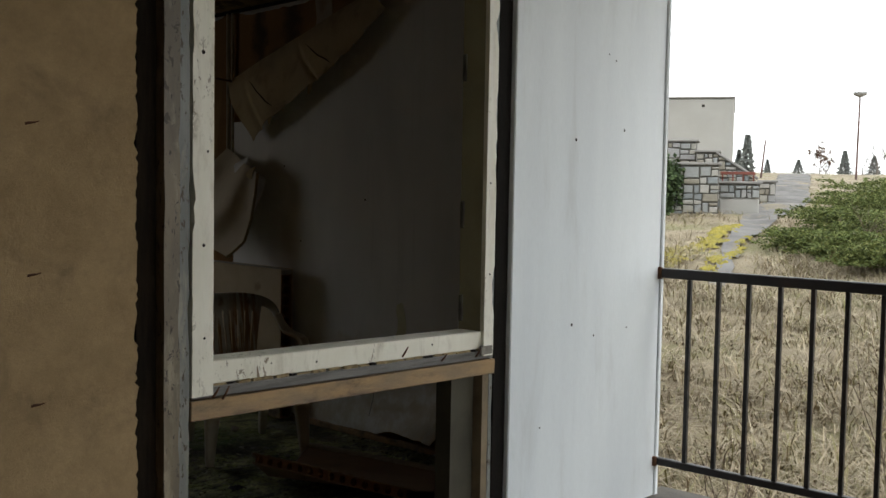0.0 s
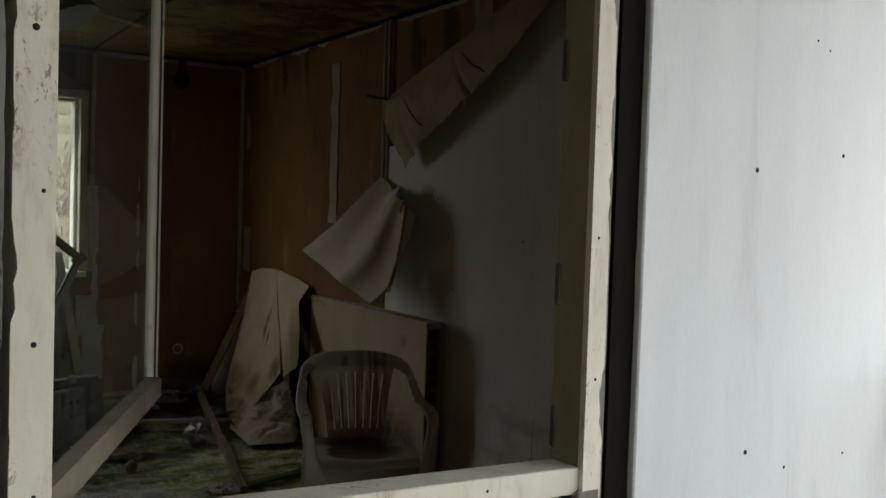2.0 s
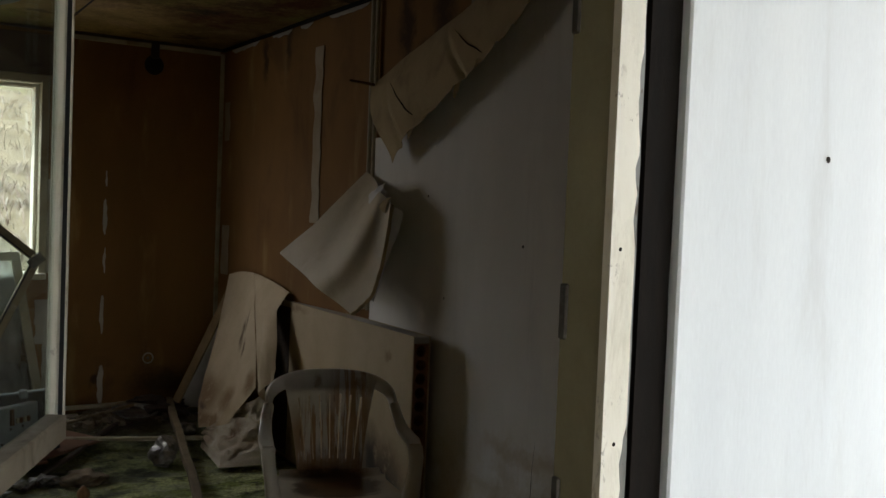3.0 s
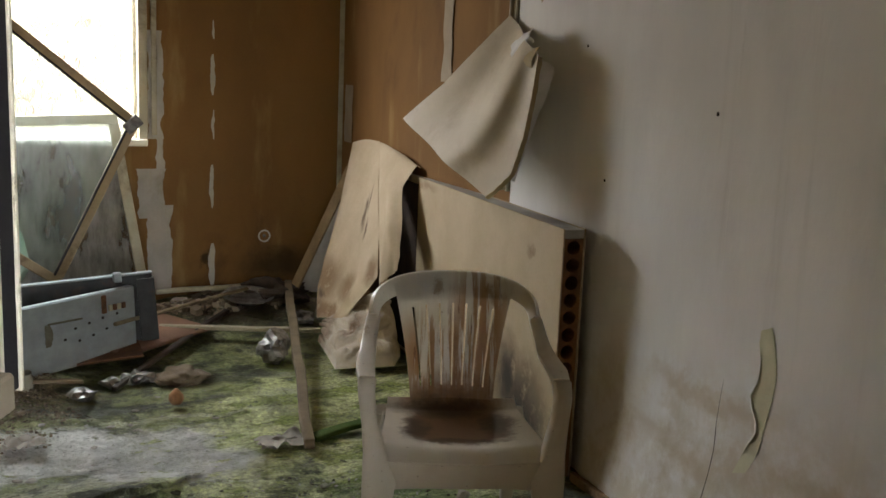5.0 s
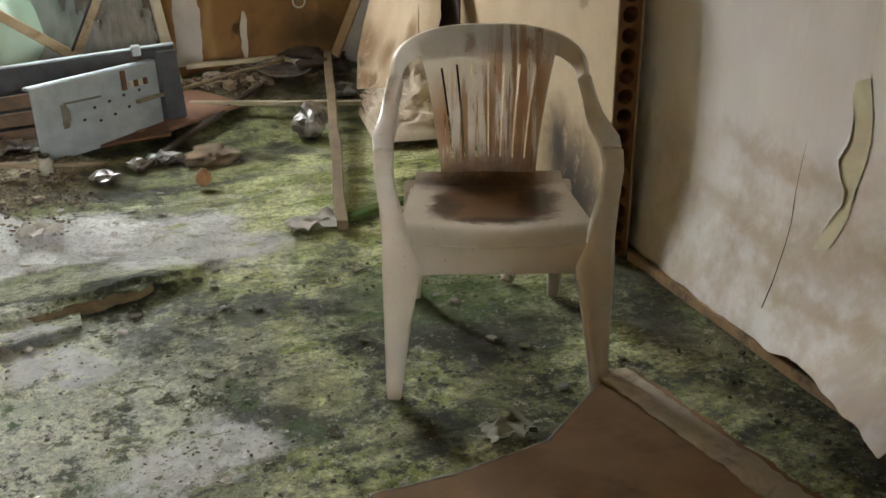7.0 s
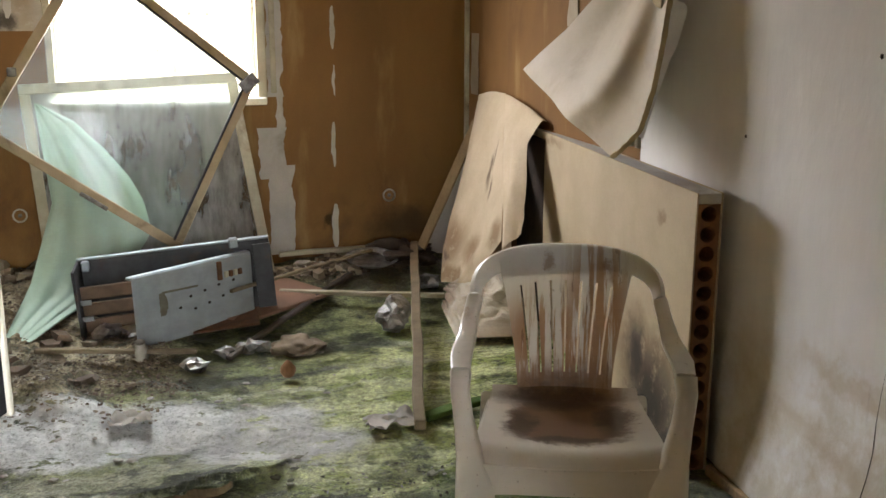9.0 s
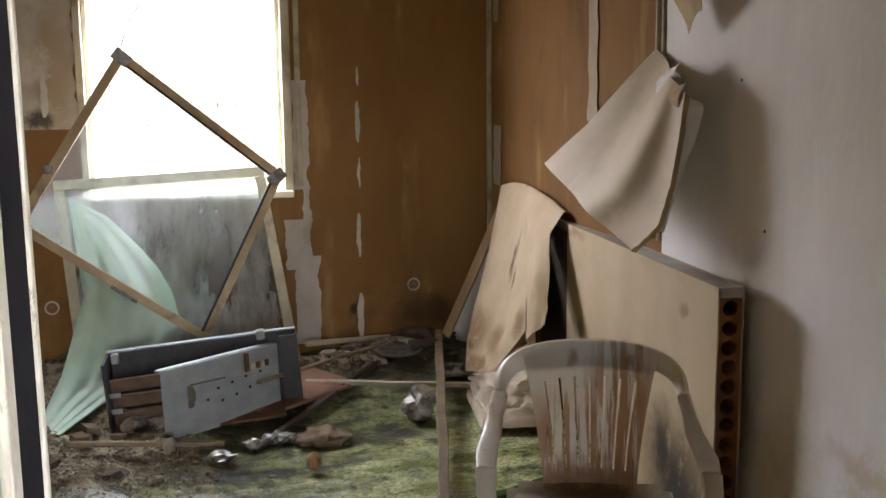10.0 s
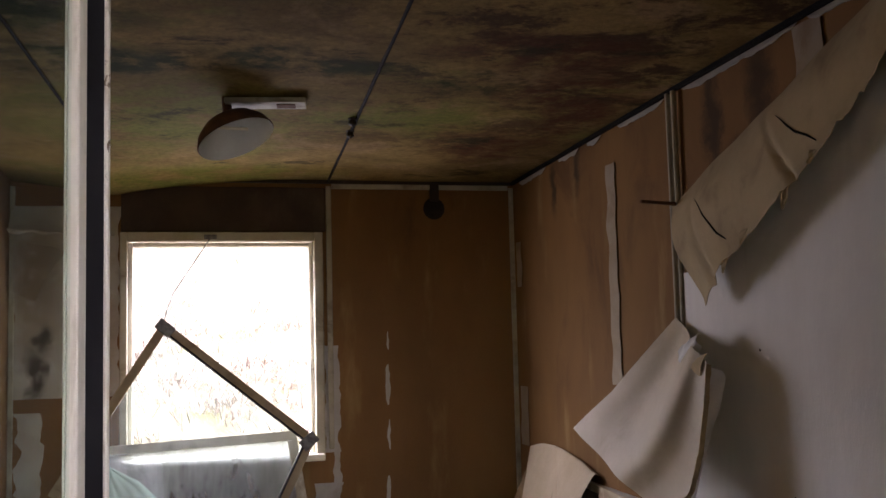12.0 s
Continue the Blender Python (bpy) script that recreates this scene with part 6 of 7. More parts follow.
def crumpled_bit(name, label, x, y, s, mt, seed):
    def f(u, v):
        return (x + s * (u - 0.5) * 2 + 0.3 * s * wobble(u * 4, v * 4, seed), y + s * (v - 0.5) * 1.3 + 0.3 * s * wobble(u * 4, v * 4, seed + 5), floor_height(x, y) + 0.01 + 0.55 * s * abs(wobble(u * 3, v * 3, seed + 9)))
    return tagged(link(name, sheet(f, 12, 10, 0.002), mt, None, "", True), label, "paper scrap")


crumpled_bit("paper_scrap", "crumpled dirty paper scrap at the batten end", 2.60, 5.50, 0.09, WHITE_PAPER, 1)
crumpled_bit("paper_scrap", "pale paper scrap lying in the dirt", 1.72, 5.72, 0.07, WHITE_PAPER, 2)
crumpled_bit("foil_sheet", "crumpled dull foil piece on the floor", 2.69, 4.08, 0.06, CRUST, 4)
crumpled_bit("black_scrap", "small black rag on the floor", 2.36, 3.93, 0.035, GASKET, 5)
crumpled_bit("paper_scrap", "pale torn card on rubble by the wall", 1.05, 7.35, 0.08, WHITE_PAPER, 6)
crumpled_bit("paper_scrap", "grey torn card beside the housing", 2.62, 7.40, 0.08, WHITE_PAPER, 7)

# a lifted slab of old floor covering with a broken front edge
def slab_point(u, v):
    x = 1.05 + 1.18 * u
    near = 5.06 + 0.20 * (x - 1.62) + 0.07 * wobble(x, 0, 6, 4.0) + 0.03 * wobble(x, 1, 6, 17.0)
    far = 5.36 + 0.16 * (x - 1.62) + 0.05 * wobble(x, 3, 6, 3.0)
    thin = min(1.0, (1 - u) / 0.12)
    y = near + (far - near) * (v * thin + 0.5 * (1 - thin))
    z = floor_height(x, y) + 0.004 + (0.030 + 0.012 * wobble(x, 5, 2, 5.0)) * (1 - v) * thin
    return (x, y, z)


def lower_slab(u, v):
    x, y, z = slab_point(0.02 + 0.62 * u, v)
    return (x, y - 0.13 - 0.05 * wobble(x, 8, 1, 5.0) + 0.02 * wobble(x, 9, 1, 19.0), floor_height(x, y - 0.13) + 0.003 + 0.018 * (1 - v))


slab = thing("lifted_floor_slab", "lifted mossy slab of old floor covering with broken edge", "floor slab")
part("slab", sheet(slab_point, 110, 14, 0.008), FLOOR_PAINT, slab)
part("slab", sheet(lower_slab, 80, 10, 0.006), FLOOR_PAINT, slab)
OCHRE = plain("ochre_underlay", (0.20, 0.14, 0.06), (0.07, 0.05, 0.025), 9, 0.9, stain=(0.04, 0.035, 0.02), amount=0.8, stain_scale=6, relief=0.7)
part("underlay", sheet(lambda u, v: Vector(slab_point(0.52 + 0.30 * u, 0.0)) + Vector((0, 0.012 - 0.045 * v * math.sin(math.pi * u) ** 0.5, -0.010 - 0.018 * v + 0.004 * wobble(u * 30, v))), 60, 4, 0.004), OCHRE, slab, "ochre underlay showing along the break")

# the broken infill board inside the doorway
brd = thing("broken_door_panel", "brown hollow-core door panel lying tilted and broken on the floor", "door panel")
BROWN_FACE = plain("brown_hardboard", (0.30, 0.185, 0.09), (0.22, 0.13, 0.062), 4, 0.75, stain=(0.10, 0.055, 0.028), amount=0.6, stain_scale=3, grain=120)
FRONT_EDGE = [(0, 3.01, 4.165, 0.045), (0.4, 2.72, 3.93, 0.06), (0.7, 2.47, 3.84, 0.10), (1.0, 2.23, 3.65, 0.245)]
REAR_EDGE = [(0, 3.16, 2.85, 0.06), (0.4, 2.80, 2.80, 0.14), (1.0, 2.27, 2.72, 0.265)]


def panel_face(lift, thick):
    def f(u, v):
        p = curve_at(u, FRONT_EDGE).lerp(curve_at(u, REAR_EDGE), v)
        p.z += lift + 0.006 * wobble(u * 2, v * 2, 3)
        p.y += 0.008 * wobble(u * 14, 2, 1) * (v < 0.01)
        return p
    return sheet(f, 30, 20, thick)


part("face", panel_face(0.0, -0.004), BROWN_FACE, brd, "", True)
part("face", panel_face(-0.040, -0.004), BROWN_FACE, brd, "", True)
rim_bm = sheet(lambda u, v: curve_at(u, FRONT_EDGE) + Vector((0, 0.006 + 0.005 * wobble(u * 22, 3), 0.001 - 0.012 * v + 0.002 * wobble(u * 30, 1))), 50, 2, 0.003)
part("edge_strip", rim_bm, WHITE_PAPER, brd, "thin pale splintered edge")


def glue_strip(o0, o1, lift, seed):
    """A ragged pale strip along the far long edge."""
    def f(u, v):
        p = Vector((3.01, 4.165, 0.05)).lerp(Vector((3.16, 2.85, 0.066)), u)
        o = o0 + (o1 - o0) * v
        if v in (0.0, 1.0):
            o += 0.010 * wobble(u * 16, v, seed) + 0.006 * wobble(u * 55, v, seed + 2)
        return p + Vector((o, 0.1 * o, lift + 0.002 * wobble(u * 40, v * 3, seed)))
    return sheet(f, 150, 4, -0.006)


GLUE = plain("pale_glue_strip", (0.64, 0.57, 0.46), (0.50, 0.43, 0.33), 14, 0.9, stain=(0.16, 0.10, 0.055), amount=0.8, stain_scale=9, grain=60, relief=0.7, speck=0.6)
part("edge_strip", glue_strip(-0.050, 0.0, 0.003, 1), GLUE, brd, "ragged pale edge strip")
part("edge_strip", glue_strip(0.006, 0.046, -0.008, 5), GLUE, brd, "ragged pale edge strip")
part("edge_strip", glue_strip(0.048, 0.074, -0.020, 9), BROWN_FACE, brd, "narrow brown board edge")
row_a, row_b = Vector((2.236, 3.635, 0.222)), Vector((2.274, 2.735, 0.242))
run = (row_b - row_a).normalized()
up = Vector((0.12, 0, 1)).normalized()
out = run.cross(up).normalized()
eb = holed_edge(0.040, 14, 0.0612, 0.0165, 0.05)
em = Matrix((up, out if out.x > 0 else -out, run)).transposed().to_4x4()
em.translation = row_a + Vector((-0.002, 0, 0.002))
bmesh.ops.transform(eb, matrix=em, verts=eb.verts)
part("core", eb, CORE, brd, "brown tubular core with round holes")

# enamel lamp shade under the ceiling
lamp = thing("ceiling_lamp", "enamel dish lamp shade hanging crooked from the ceiling", "lamp", pose(1.905, 5.92, 2.385, -16, -20, 0))
part("shade", lathe([(0.148, -0.045), (0.15, -0.04), (0.135, -0.005), (0.10, 0.03), (0.06, 0.045), (0.0005, 0.05)], 28), RUST, lamp, "rusty red outside of the shade", True)
part("shade_lining", lathe([(0.147, -0.046), (0.130, -0.012), (0.095, 0.022), (0.055, 0.036), (0.0005, 0.04)], 28), plain("grey_enamel", (0.78, 0.81, 0.83), (0.68, 0.71, 0.73), 6, 0.3), lamp, "pale grey enamel inside", True)
part("rod", tube([(-0.06, -0.02, 0.02), (0.06, 0.04, 0.0)], 0.006, 6), WHITE_PAINT, lamp, "white rod across the shade")
part("stem", tube([(0, 0, 0.045), (0.02, -0.075, 0.10)], 0.018, 8), RUST, lamp)
mount = thing("lamp_mount", "pale rectangular mounting plate on the ceiling", "mounting plate")
part("plate", box(bmesh.new(), (-0.16, -0.06, -0.012), (0.14, 0.06, 0.008), 0.003, pose(2.04, 5.88, 2.482, 0, 0, -8)), TRIM, mount)
part("stain", box(bmesh.new(), (0.03, -0.03, -0.016), (0.10, 0.03, -0.0125), 0.001, pose(2.04, 5.88, 2.482, 0, 0, -8)), RUST, mount, "rusty screw plate")

# ---- outdoors ----
def ground_height(x, y):
    d = math.hypot(x + 0.49, y - 0.21)
    z = curve_at(d, [(0, -0.75), (5.0, -0.62), (6.6, -0.47), (10, 0.0), (14, 0.46), (21, 1.02), (40, 1.95), (90, 3.2), (400, 6.0)])
    side = max(0.0, min(1.0, (10.5 - x) / 4.0))
    back = max(0.0, y - 9.0) * side
    z = z * (1 - min(1.0, back / 3.0)) + min(1.0, back / 3.0) * (0.0 + 0.30 * min(back, 26.0)) if back > 0 else z
    amp = 0.10 * min(1.0, max(0.0, (d - 4.0) / 4.0))
    return z + amp * wobble(x, y, 4, 0.7) + 0.5 * amp * wobble(x, y, 8, 2.1)


PATH_EDGES = [(9, -0.95, -0.25), (13.9, -0.43, 0.25), (16.2, -0.30, 0.34), (19.5, 0.01, 0.87), (24.9, 0.85, 1.69), (34, 1.26, 2.3), (75, 3.0, 5.0)]


AX, AY = 0.905, 0.425


def on_path(x, y):
    a = (x + 0.49) * AX + (y - 0.21) * AY
    s = (x + 0.49) * AY - (y - 0.21) * AX
    e = curve_at(max(9.0, a), PATH_EDGES)
    return a, e[0] - 0.1 < s < e[1] + 0.1


def ground_paint():
    m, n, l, p = material("dry_grass_ground")
    pos = position(n)
    a = mix(n, l, ramp(n, l, noise_tex(n, l, pos, 1.4, 9, 0.65), 0.35, 0.65), (0.34, 0.285, 0.185), (0.21, 0.17, 0.11))
    g = ramp(n, l, noise_tex(n, l, pos, 0.6, 8, 0.6), 0.5, 0.66)
    a = mix(n, l, calc(n, l, "MULTIPLY", g, 0.6), a, (0.16, 0.17, 0.05))
    f = noise_tex(n, l, pos, 24, 8, 0.75)
    a = mix(n, l, 0.6, a, mix(n, l, f, (0.25, 0.25, 0.25), (1.1, 1.1, 1.1)), "MULTIPLY")
    l.new(a, p.inputs["Base Color"])
    p.inputs["Roughness"].default_value = 0.95
    bump(n, l, p, f, 0.8, 0.05)
    return m


def ground_mesh():
    xs = sorted(set([-400, -200, -100, -60, -40, -25] + [round(-16 + 0.5 * k, 2) for k in range(0, 90)] + [32, 36, 42, 50, 60, 75, 100, 150, 250, 400]))
    ys = sorted(set([-400, -200, -100, -60, -40, -25] + [round(-16 + 0.5 * k, 2) for k in range(0, 100)] + [38, 44, 52, 62, 80, 110, 160, 250, 400]))
    vs = [(x, y, ground_height(x, y)) for x in xs for y in ys]
    ny = len(ys)
    fs = [(i * ny + j, (i + 1) * ny + j, (i + 1) * ny + j + 1, i * ny + j + 1) for i in range(len(xs) - 1) for j in range(ny - 1)]
    me = bpy.data.meshes.new("ground")
    me.from_pydata(vs, [], fs)
    me.materials.append(ground_paint())
    me.polygons.foreach_set("use_smooth", [True] * len(me.polygons))
    return new("ground", me)


tagged(ground_mesh(), "sloping ground of dry winter grass", "ground", kind="structure")
ASPHALT = plain("old_asphalt", (0.17, 0.165, 0.155), (0.105, 0.10, 0.095), 2, 0.9, stain=(0.25, 0.21, 0.13), amount=0.9, stain_scale=1.6, grain=50)
YELLOW_MOSS = plain("yellow_moss", (0.30, 0.25, 0.035), (0.17, 0.15, 0.04), 8, 0.95, stain=(0.20, 0.19, 0.05), amount=0.6, stain_scale=5, relief=0.8, grain=40)


def path_strip(edges, lift, rag, seed, n=140):
    bm = bmesh.new()
    rows = []
    a0, a1 = edges[0][0], edges[-1][0]
    for i in range(n + 1):
        a = a0 + (a1 - a0) * i / n
        lo, hi = curve_at(a, edges)
        thin = min(1.0, 6.0 * i / n, 8.0 * (n - i) / n)
        mid = (lo + hi) / 2
        row = []
        for k in range(5):
            o = mid + (hi - lo) * (k / 4 - 0.5) * (0.15 + 0.85 * thin)
            if k in (0, 4):
                o += rag * (wobble(a, seed, k, 1.1) + 0.7 * wobble(a, seed + 7, k, 4.5) + 0.4 * wobble(a, seed + 9, k, 11.0))
            x, y = -0.49 + AX * a + AY * o, 0.21 + AY * a - AX * o
            row.append(bm.verts.new((x, y, ground_height(x, y) + lift)))
        rows.append(row)
    for p, q in zip(rows, rows[1:]):
        for k in range(4):
            bm.faces.new((p[k + 1], q[k + 1], q[k], p[k]))
    return bm


structure("path", path_strip([(12.6, -0.5, 0.15)] + PATH_EDGES[1:], 0.04, 0.10, 1), ASPHALT, "cracked grey asphalt path up the slope", "path")
def moss_patches(name, label, edges, count, seed):
    """Flat ragged cushions of moss strewn along a line."""
    r = random.Random(seed)
    bm = bmesh.new()
    for _ in range(count):
        a = r.uniform(edges[0][0], edges[-1][0])
        lo, hi = curve_at(a, edges)
        o = r.gauss((lo + hi) / 2, (hi - lo) * 0.42)
        x, y = -0.49 + AX * a + AY * o, 0.21 + AY * a - AX * o
        s = 0.02 + 0.06 * r.random() ** 2
        n = 7
        top = bm.verts.new((x, y, ground_height(x, y) + 0.05 + s * 0.25))
        ring = []
        for k in range(n):
            t = 6.283 * k / n
            q = s * r.uniform(0.6, 1.2)
            px, py = x + q * math.cos(t) * 1.3, y + q * math.sin(t)
            ring.append(bm.verts.new((px, py, ground_height(px, py) + 0.035)))
        for k in range(n):
            bm.faces.new((top, ring[k], ring[(k + 1) % n]))
    me = bpy.data.meshes.new(name)
    bm.to_mesh(me)
    bm.free()
    me.materials.append(YELLOW_MOSS)
    return tagged(new(name, me), label, "moss", kind="stuff")


moss_patches("path_moss", "bright yellow moss cushions along the path edge", [(12.8, -1.1, -0.85), (14.0, -0.92, -0.66), (15.5, -0.70, -0.42), (16.6, -0.45, -0.20), (18.6, -0.10, 0.05)], 560, 5)
moss_patches("path_moss", "yellow moss cushions on the path", [(13.2, -0.35, -0.20), (14.05, -0.22, -0.05), (16.6, 0.17, 0.26)], 140, 6)


def grass_stuff(name, label, count, area, height, mt, seed, keep=None):
    """Bent dry grass blades, two quads each, in tufts."""
    r = np.random.RandomState(seed)
    vs, fs = [], []
    tufts = max(1, count // 14)
    for _ in range(tufts):
        tx, ty = r.uniform(area[0], area[1]), r.uniform(area[2], area[3])
        if keep and not keep(tx, ty):
            continue
        lean_a = r.uniform(0, 6.28)
        hh = height * (0.5 + 0.9 * r.rand()) * (0.7 + 0.6 * abs(wobble(tx, ty, seed, 0.5)))
        tz = ground_height(tx, ty) - 0.03
        for _b in range(14):
            x, y = tx + r.normal(0, 0.10), ty + r.normal(0, 0.10)
            a = lean_a + r.normal(0, 1.1)
            ln = hh * r.uniform(0.5, 1.2)
            bend = r.uniform(0.6, 1.7)
            w = 0.004 + 0.004 * r.rand()
            sx, sy = -math.sin(a) * w, math.cos(a) * w
            base = len(vs)
            for t in (0.0, 0.5, 1.0):
                k = 1 - 0.7 * t
                px, py = x + math.cos(a) * ln * bend * t * t, y + math.sin(a) * ln * bend * t * t
                pz = tz + ln * (t - 0.45 * bend * t * t)
                vs += [(px - sx * k, py - sy * k, pz), (px + sx * k, py + sy * k, pz)]
            fs += [(base, base + 1, base + 3, base + 2), (base + 2, base + 3, base + 5, base + 4)]
    me = bpy.data.meshes.new(name)
    me.from_pydata(vs, [], fs)
    me.materials.append(mt)
    return tagged(new(name, me), label, "grass", kind="stuff")


STRAW = island_mix("straw", [(0.42, 0.35, 0.225), (0.30, 0.245, 0.15), (0.37, 0.31, 0.21), (0.21, 0.165, 0.11), (0.47, 0.41, 0.29), (0.24, 0.22, 0.095), (0.31, 0.265, 0.18)])


BANK_STRAW = island_mix("bank_straw", [(0.46, 0.41, 0.34), (0.36, 0.31, 0.26), (0.42, 0.38, 0.32), (0.28, 0.20, 0.17), (0.50, 0.46, 0.40), (0.30, 0.28, 0.22), (0.38, 0.30, 0.26)])


def off_path(x, y):
    a, inside = on_path(x, y)
    return a < 12.6 or not inside


grass_stuff("dry_grass", "matted pale dry grass on the slope", 84000, (3.6, 13, -4.5, 7.5), 0.28, STRAW, 31, off_path)
grass_stuff("dry_grass", "dry grass farther up the slope", 26000, (12, 26, -6, 13), 0.30, STRAW, 32, off_path)
grass_stuff("dry_grass", "tall dry grass on the bank behind the house", 24000, (-3, 6.5, 8.6, 15), 0.36, BANK_STRAW, 33)
grass_stuff("dry_grass", "dry grass higher on the bank", 14000, (-5, 8, 15, 26), 0.36, BANK_STRAW, 34)

TWIG = plain("twig_bark", (0.17, 0.13, 0.095), (0.11, 0.085, 0.06), 12, 0.9)


def twiggy(base, height, spread, count, seed, thick=0.006):
    r = random.Random(seed)
    bm = bmesh.new()
    for _ in range(count):
        a = r.random() * 6.28
        p = Vector(base) + Vector((r.gauss(0, 0.04), r.gauss(0, 0.04), 0))
        d = Vector((math.cos(a) * spread, math.sin(a) * spread, 1)).normalized()
        pts = [p]
        ln = height * r.uniform(0.6, 1.0)
        for s in range(5):
            d = (d + Vector((r.gauss(0, 0.14), r.gauss(0, 0.14), 0.05))).normalized()
            p = p + d * ln / 5
            pts.append(p)
            if s > 0:
                e = (d + Vector((r.gauss(0, 0.7), r.gauss(0, 0.7), 0.1))).normalized()
                tube([p, p + e * ln * 0.14, p + (e + Vector((0, 0, 0.3))) * ln * 0.26], [thick * 0.5, thick * 0.35, thick * 0.15], 3, bm)
        tube(pts, [thick * (1 - 0.15 * k) for k in range(6)], 4, bm)
    return bm


for k, (bx, by, hh) in enumerate(((5.6, 2.0, 1.0), (5.9, 1.6, 0.8), (4.9, 2.7, 0.6), (6.8, 1.2, 0.9), (7.6, 2.5, 0.7))):
    tagged(link("bare_shrub", twiggy((bx, by, ground_height(bx, by) - 0.03), hh, 0.5, 7, 40 + k), TWIG), "leafless thin shrub growing in dry grass", "shrub", "bare shrubs on the slope")

# stone terraces, render wall and distance
def stone_paint():
    m, n, l, p = material("field_stone")
    pos = position(n)
    inf = n.new("ShaderNodeObjectInfo")
    cr = n.new("ShaderNodeValToRGB")
    cr.color_ramp.interpolation = "CONSTANT"
    tones = ((0.30, 0.31, 0.30), (0.34, 0.33, 0.285), (0.24, 0.26, 0.26), (0.38, 0.37, 0.335), (0.33, 0.33, 0.32), (0.27, 0.25, 0.20))
    while len(cr.color_ramp.elements) < len(tones):
        cr.color_ramp.elements.new(0.5)
    for k, c in enumerate(tones):
        cr.color_ramp.elements[k].position = k / len(tones)
        cr.color_ramp.elements[k].color = (*c, 1)
    l.new(inf.outputs["Random"], cr.inputs["Fac"])
    f = noise_tex(n, l, pos, 14, 9, 0.75)
    l.new(mix(n, l, 0.6, cr.outputs["Color"], mix(n, l, f, (0.4, 0.4, 0.4), (1.2, 1.2, 1.2)), "MULTIPLY"), p.inputs["Base Color"])
    p.inputs["Roughness"].default_value = 0.9
    bump(n, l, p, f, 0.5, 0.02)
    return m


STONE = stone_paint()
MORTAR = plain("mortar", (0.20, 0.19, 0.17), (0.15, 0.145, 0.13), 6, 0.95)
RENDER = plain("grey_render", (0.41, 0.40, 0.37), (0.36, 0.355, 0.325), 1.0, 0.9, stain=(0.38, 0.37, 0.33), amount=0.5, stain_scale=0.6)
CONCRETE = plain("concrete_coping", (0.30, 0.29, 0.27), (0.22, 0.215, 0.20), 3, 0.9)
FWD, SIDE = Vector((AX, AY, 0)), Vector((AY, -AX, 0))


def far_point(d, s, z):
    """A place d metres up the line of sight and s to its right."""
    return Vector((-0.49, 0.21, 0)) + FWD * d + SIDE * s + Vector((0, 0, z))


view_m = Matrix((SIDE, FWD, Vector((0, 0, 1)))).transposed().to_4x4()


def stone_wall(name, label, d, s0, s1, z0, z1, slope=0.0, thick=0.5, seed=0, row=0.34):
    """A wall of single stones facing the house; its top falls by slope per metre to the right."""
    m = view_m.copy()
    m.translation = far_point(d, 0, 0)
    top = lambda s: z1 - slope * (s - s0)
    ob = thing(name, label, "stone wall", m)
    bm = bmesh.new()
    v = [bm.verts.new(c) for c in ((s0, 0.05, z0), (s1, 0.05, z0), (s1, 0.05, top(s1)), (s0, 0.05, top(s0)), (s0, thick, z0), (s1, thick, z0), (s1, thick, top(s1)), (s0, thick, top(s0)))]
    for q in ((0, 1, 2, 3), (5, 4, 7, 6), (1, 5, 6, 2), (4, 0, 3, 7), (3, 2, 6, 7)):
        bm.faces.new([v[k] for k in q])
    part("mortar_core", bm, MORTAR, ob)
    r = random.Random(seed)
    def lay(a, b, c, d):
        """Split a field of the wall until each piece is one stone."""
        w, h = b - a, d - c
        if w > row * r.uniform(1.0, 1.9) or h > row * r.uniform(0.8, 1.5):
            k = r.uniform(0.35, 0.65)
            if w * r.uniform(0.8, 1.2) > h * 1.15:
                lay(a, a + w * k, c, d)
                lay(a + w * k, b, c, d)
            else:
                lay(a, b, c, c + h * k)
                lay(a, b, c + h * k, d)
            return
        hi = min(d, top((a + b) / 2) - 0.02)
        if hi - c < 0.05 or w < 0.04:
            return
        sb = bmesh.new()
        j = lambda: r.uniform(0.004, 0.022)
        o = -0.03 * r.random()
        q = [(a + j(), c + j()), (b - j(), c + j()), (b - j(), hi - j()), (a + j(), hi - j())]
        fr = [sb.verts.new((x, o, z)) for x, z in q]
        bk = [sb.verts.new((x, 0.08, z)) for x, z in q]
        sb.faces.new(fr)
        for k in range(4):
            sb.faces.new((fr[(k + 1) % 4], fr[k], bk[k], bk[(k + 1) % 4]))
        bmesh.ops.bevel(sb, geom=[e for e in sb.edges if e.verts[0] in fr and e.verts[1] in fr], offset=0.012, segments=1, affect="EDGES")
        part("stone", sb, STONE, ob)
    lay(s0, s1, z0, z1)
    bm = bmesh.new()
    beam((s0 - 0.05, thick / 2, top(s0) + 0.03), (s1 + 0.05, thick / 2, top(s1) + 0.03), thick + 0.1, 0.05, (0, 0, 1), 0.01, bm)
    part("coping", bm, CONCRETE, ob, "dark concrete coping")
    return ob


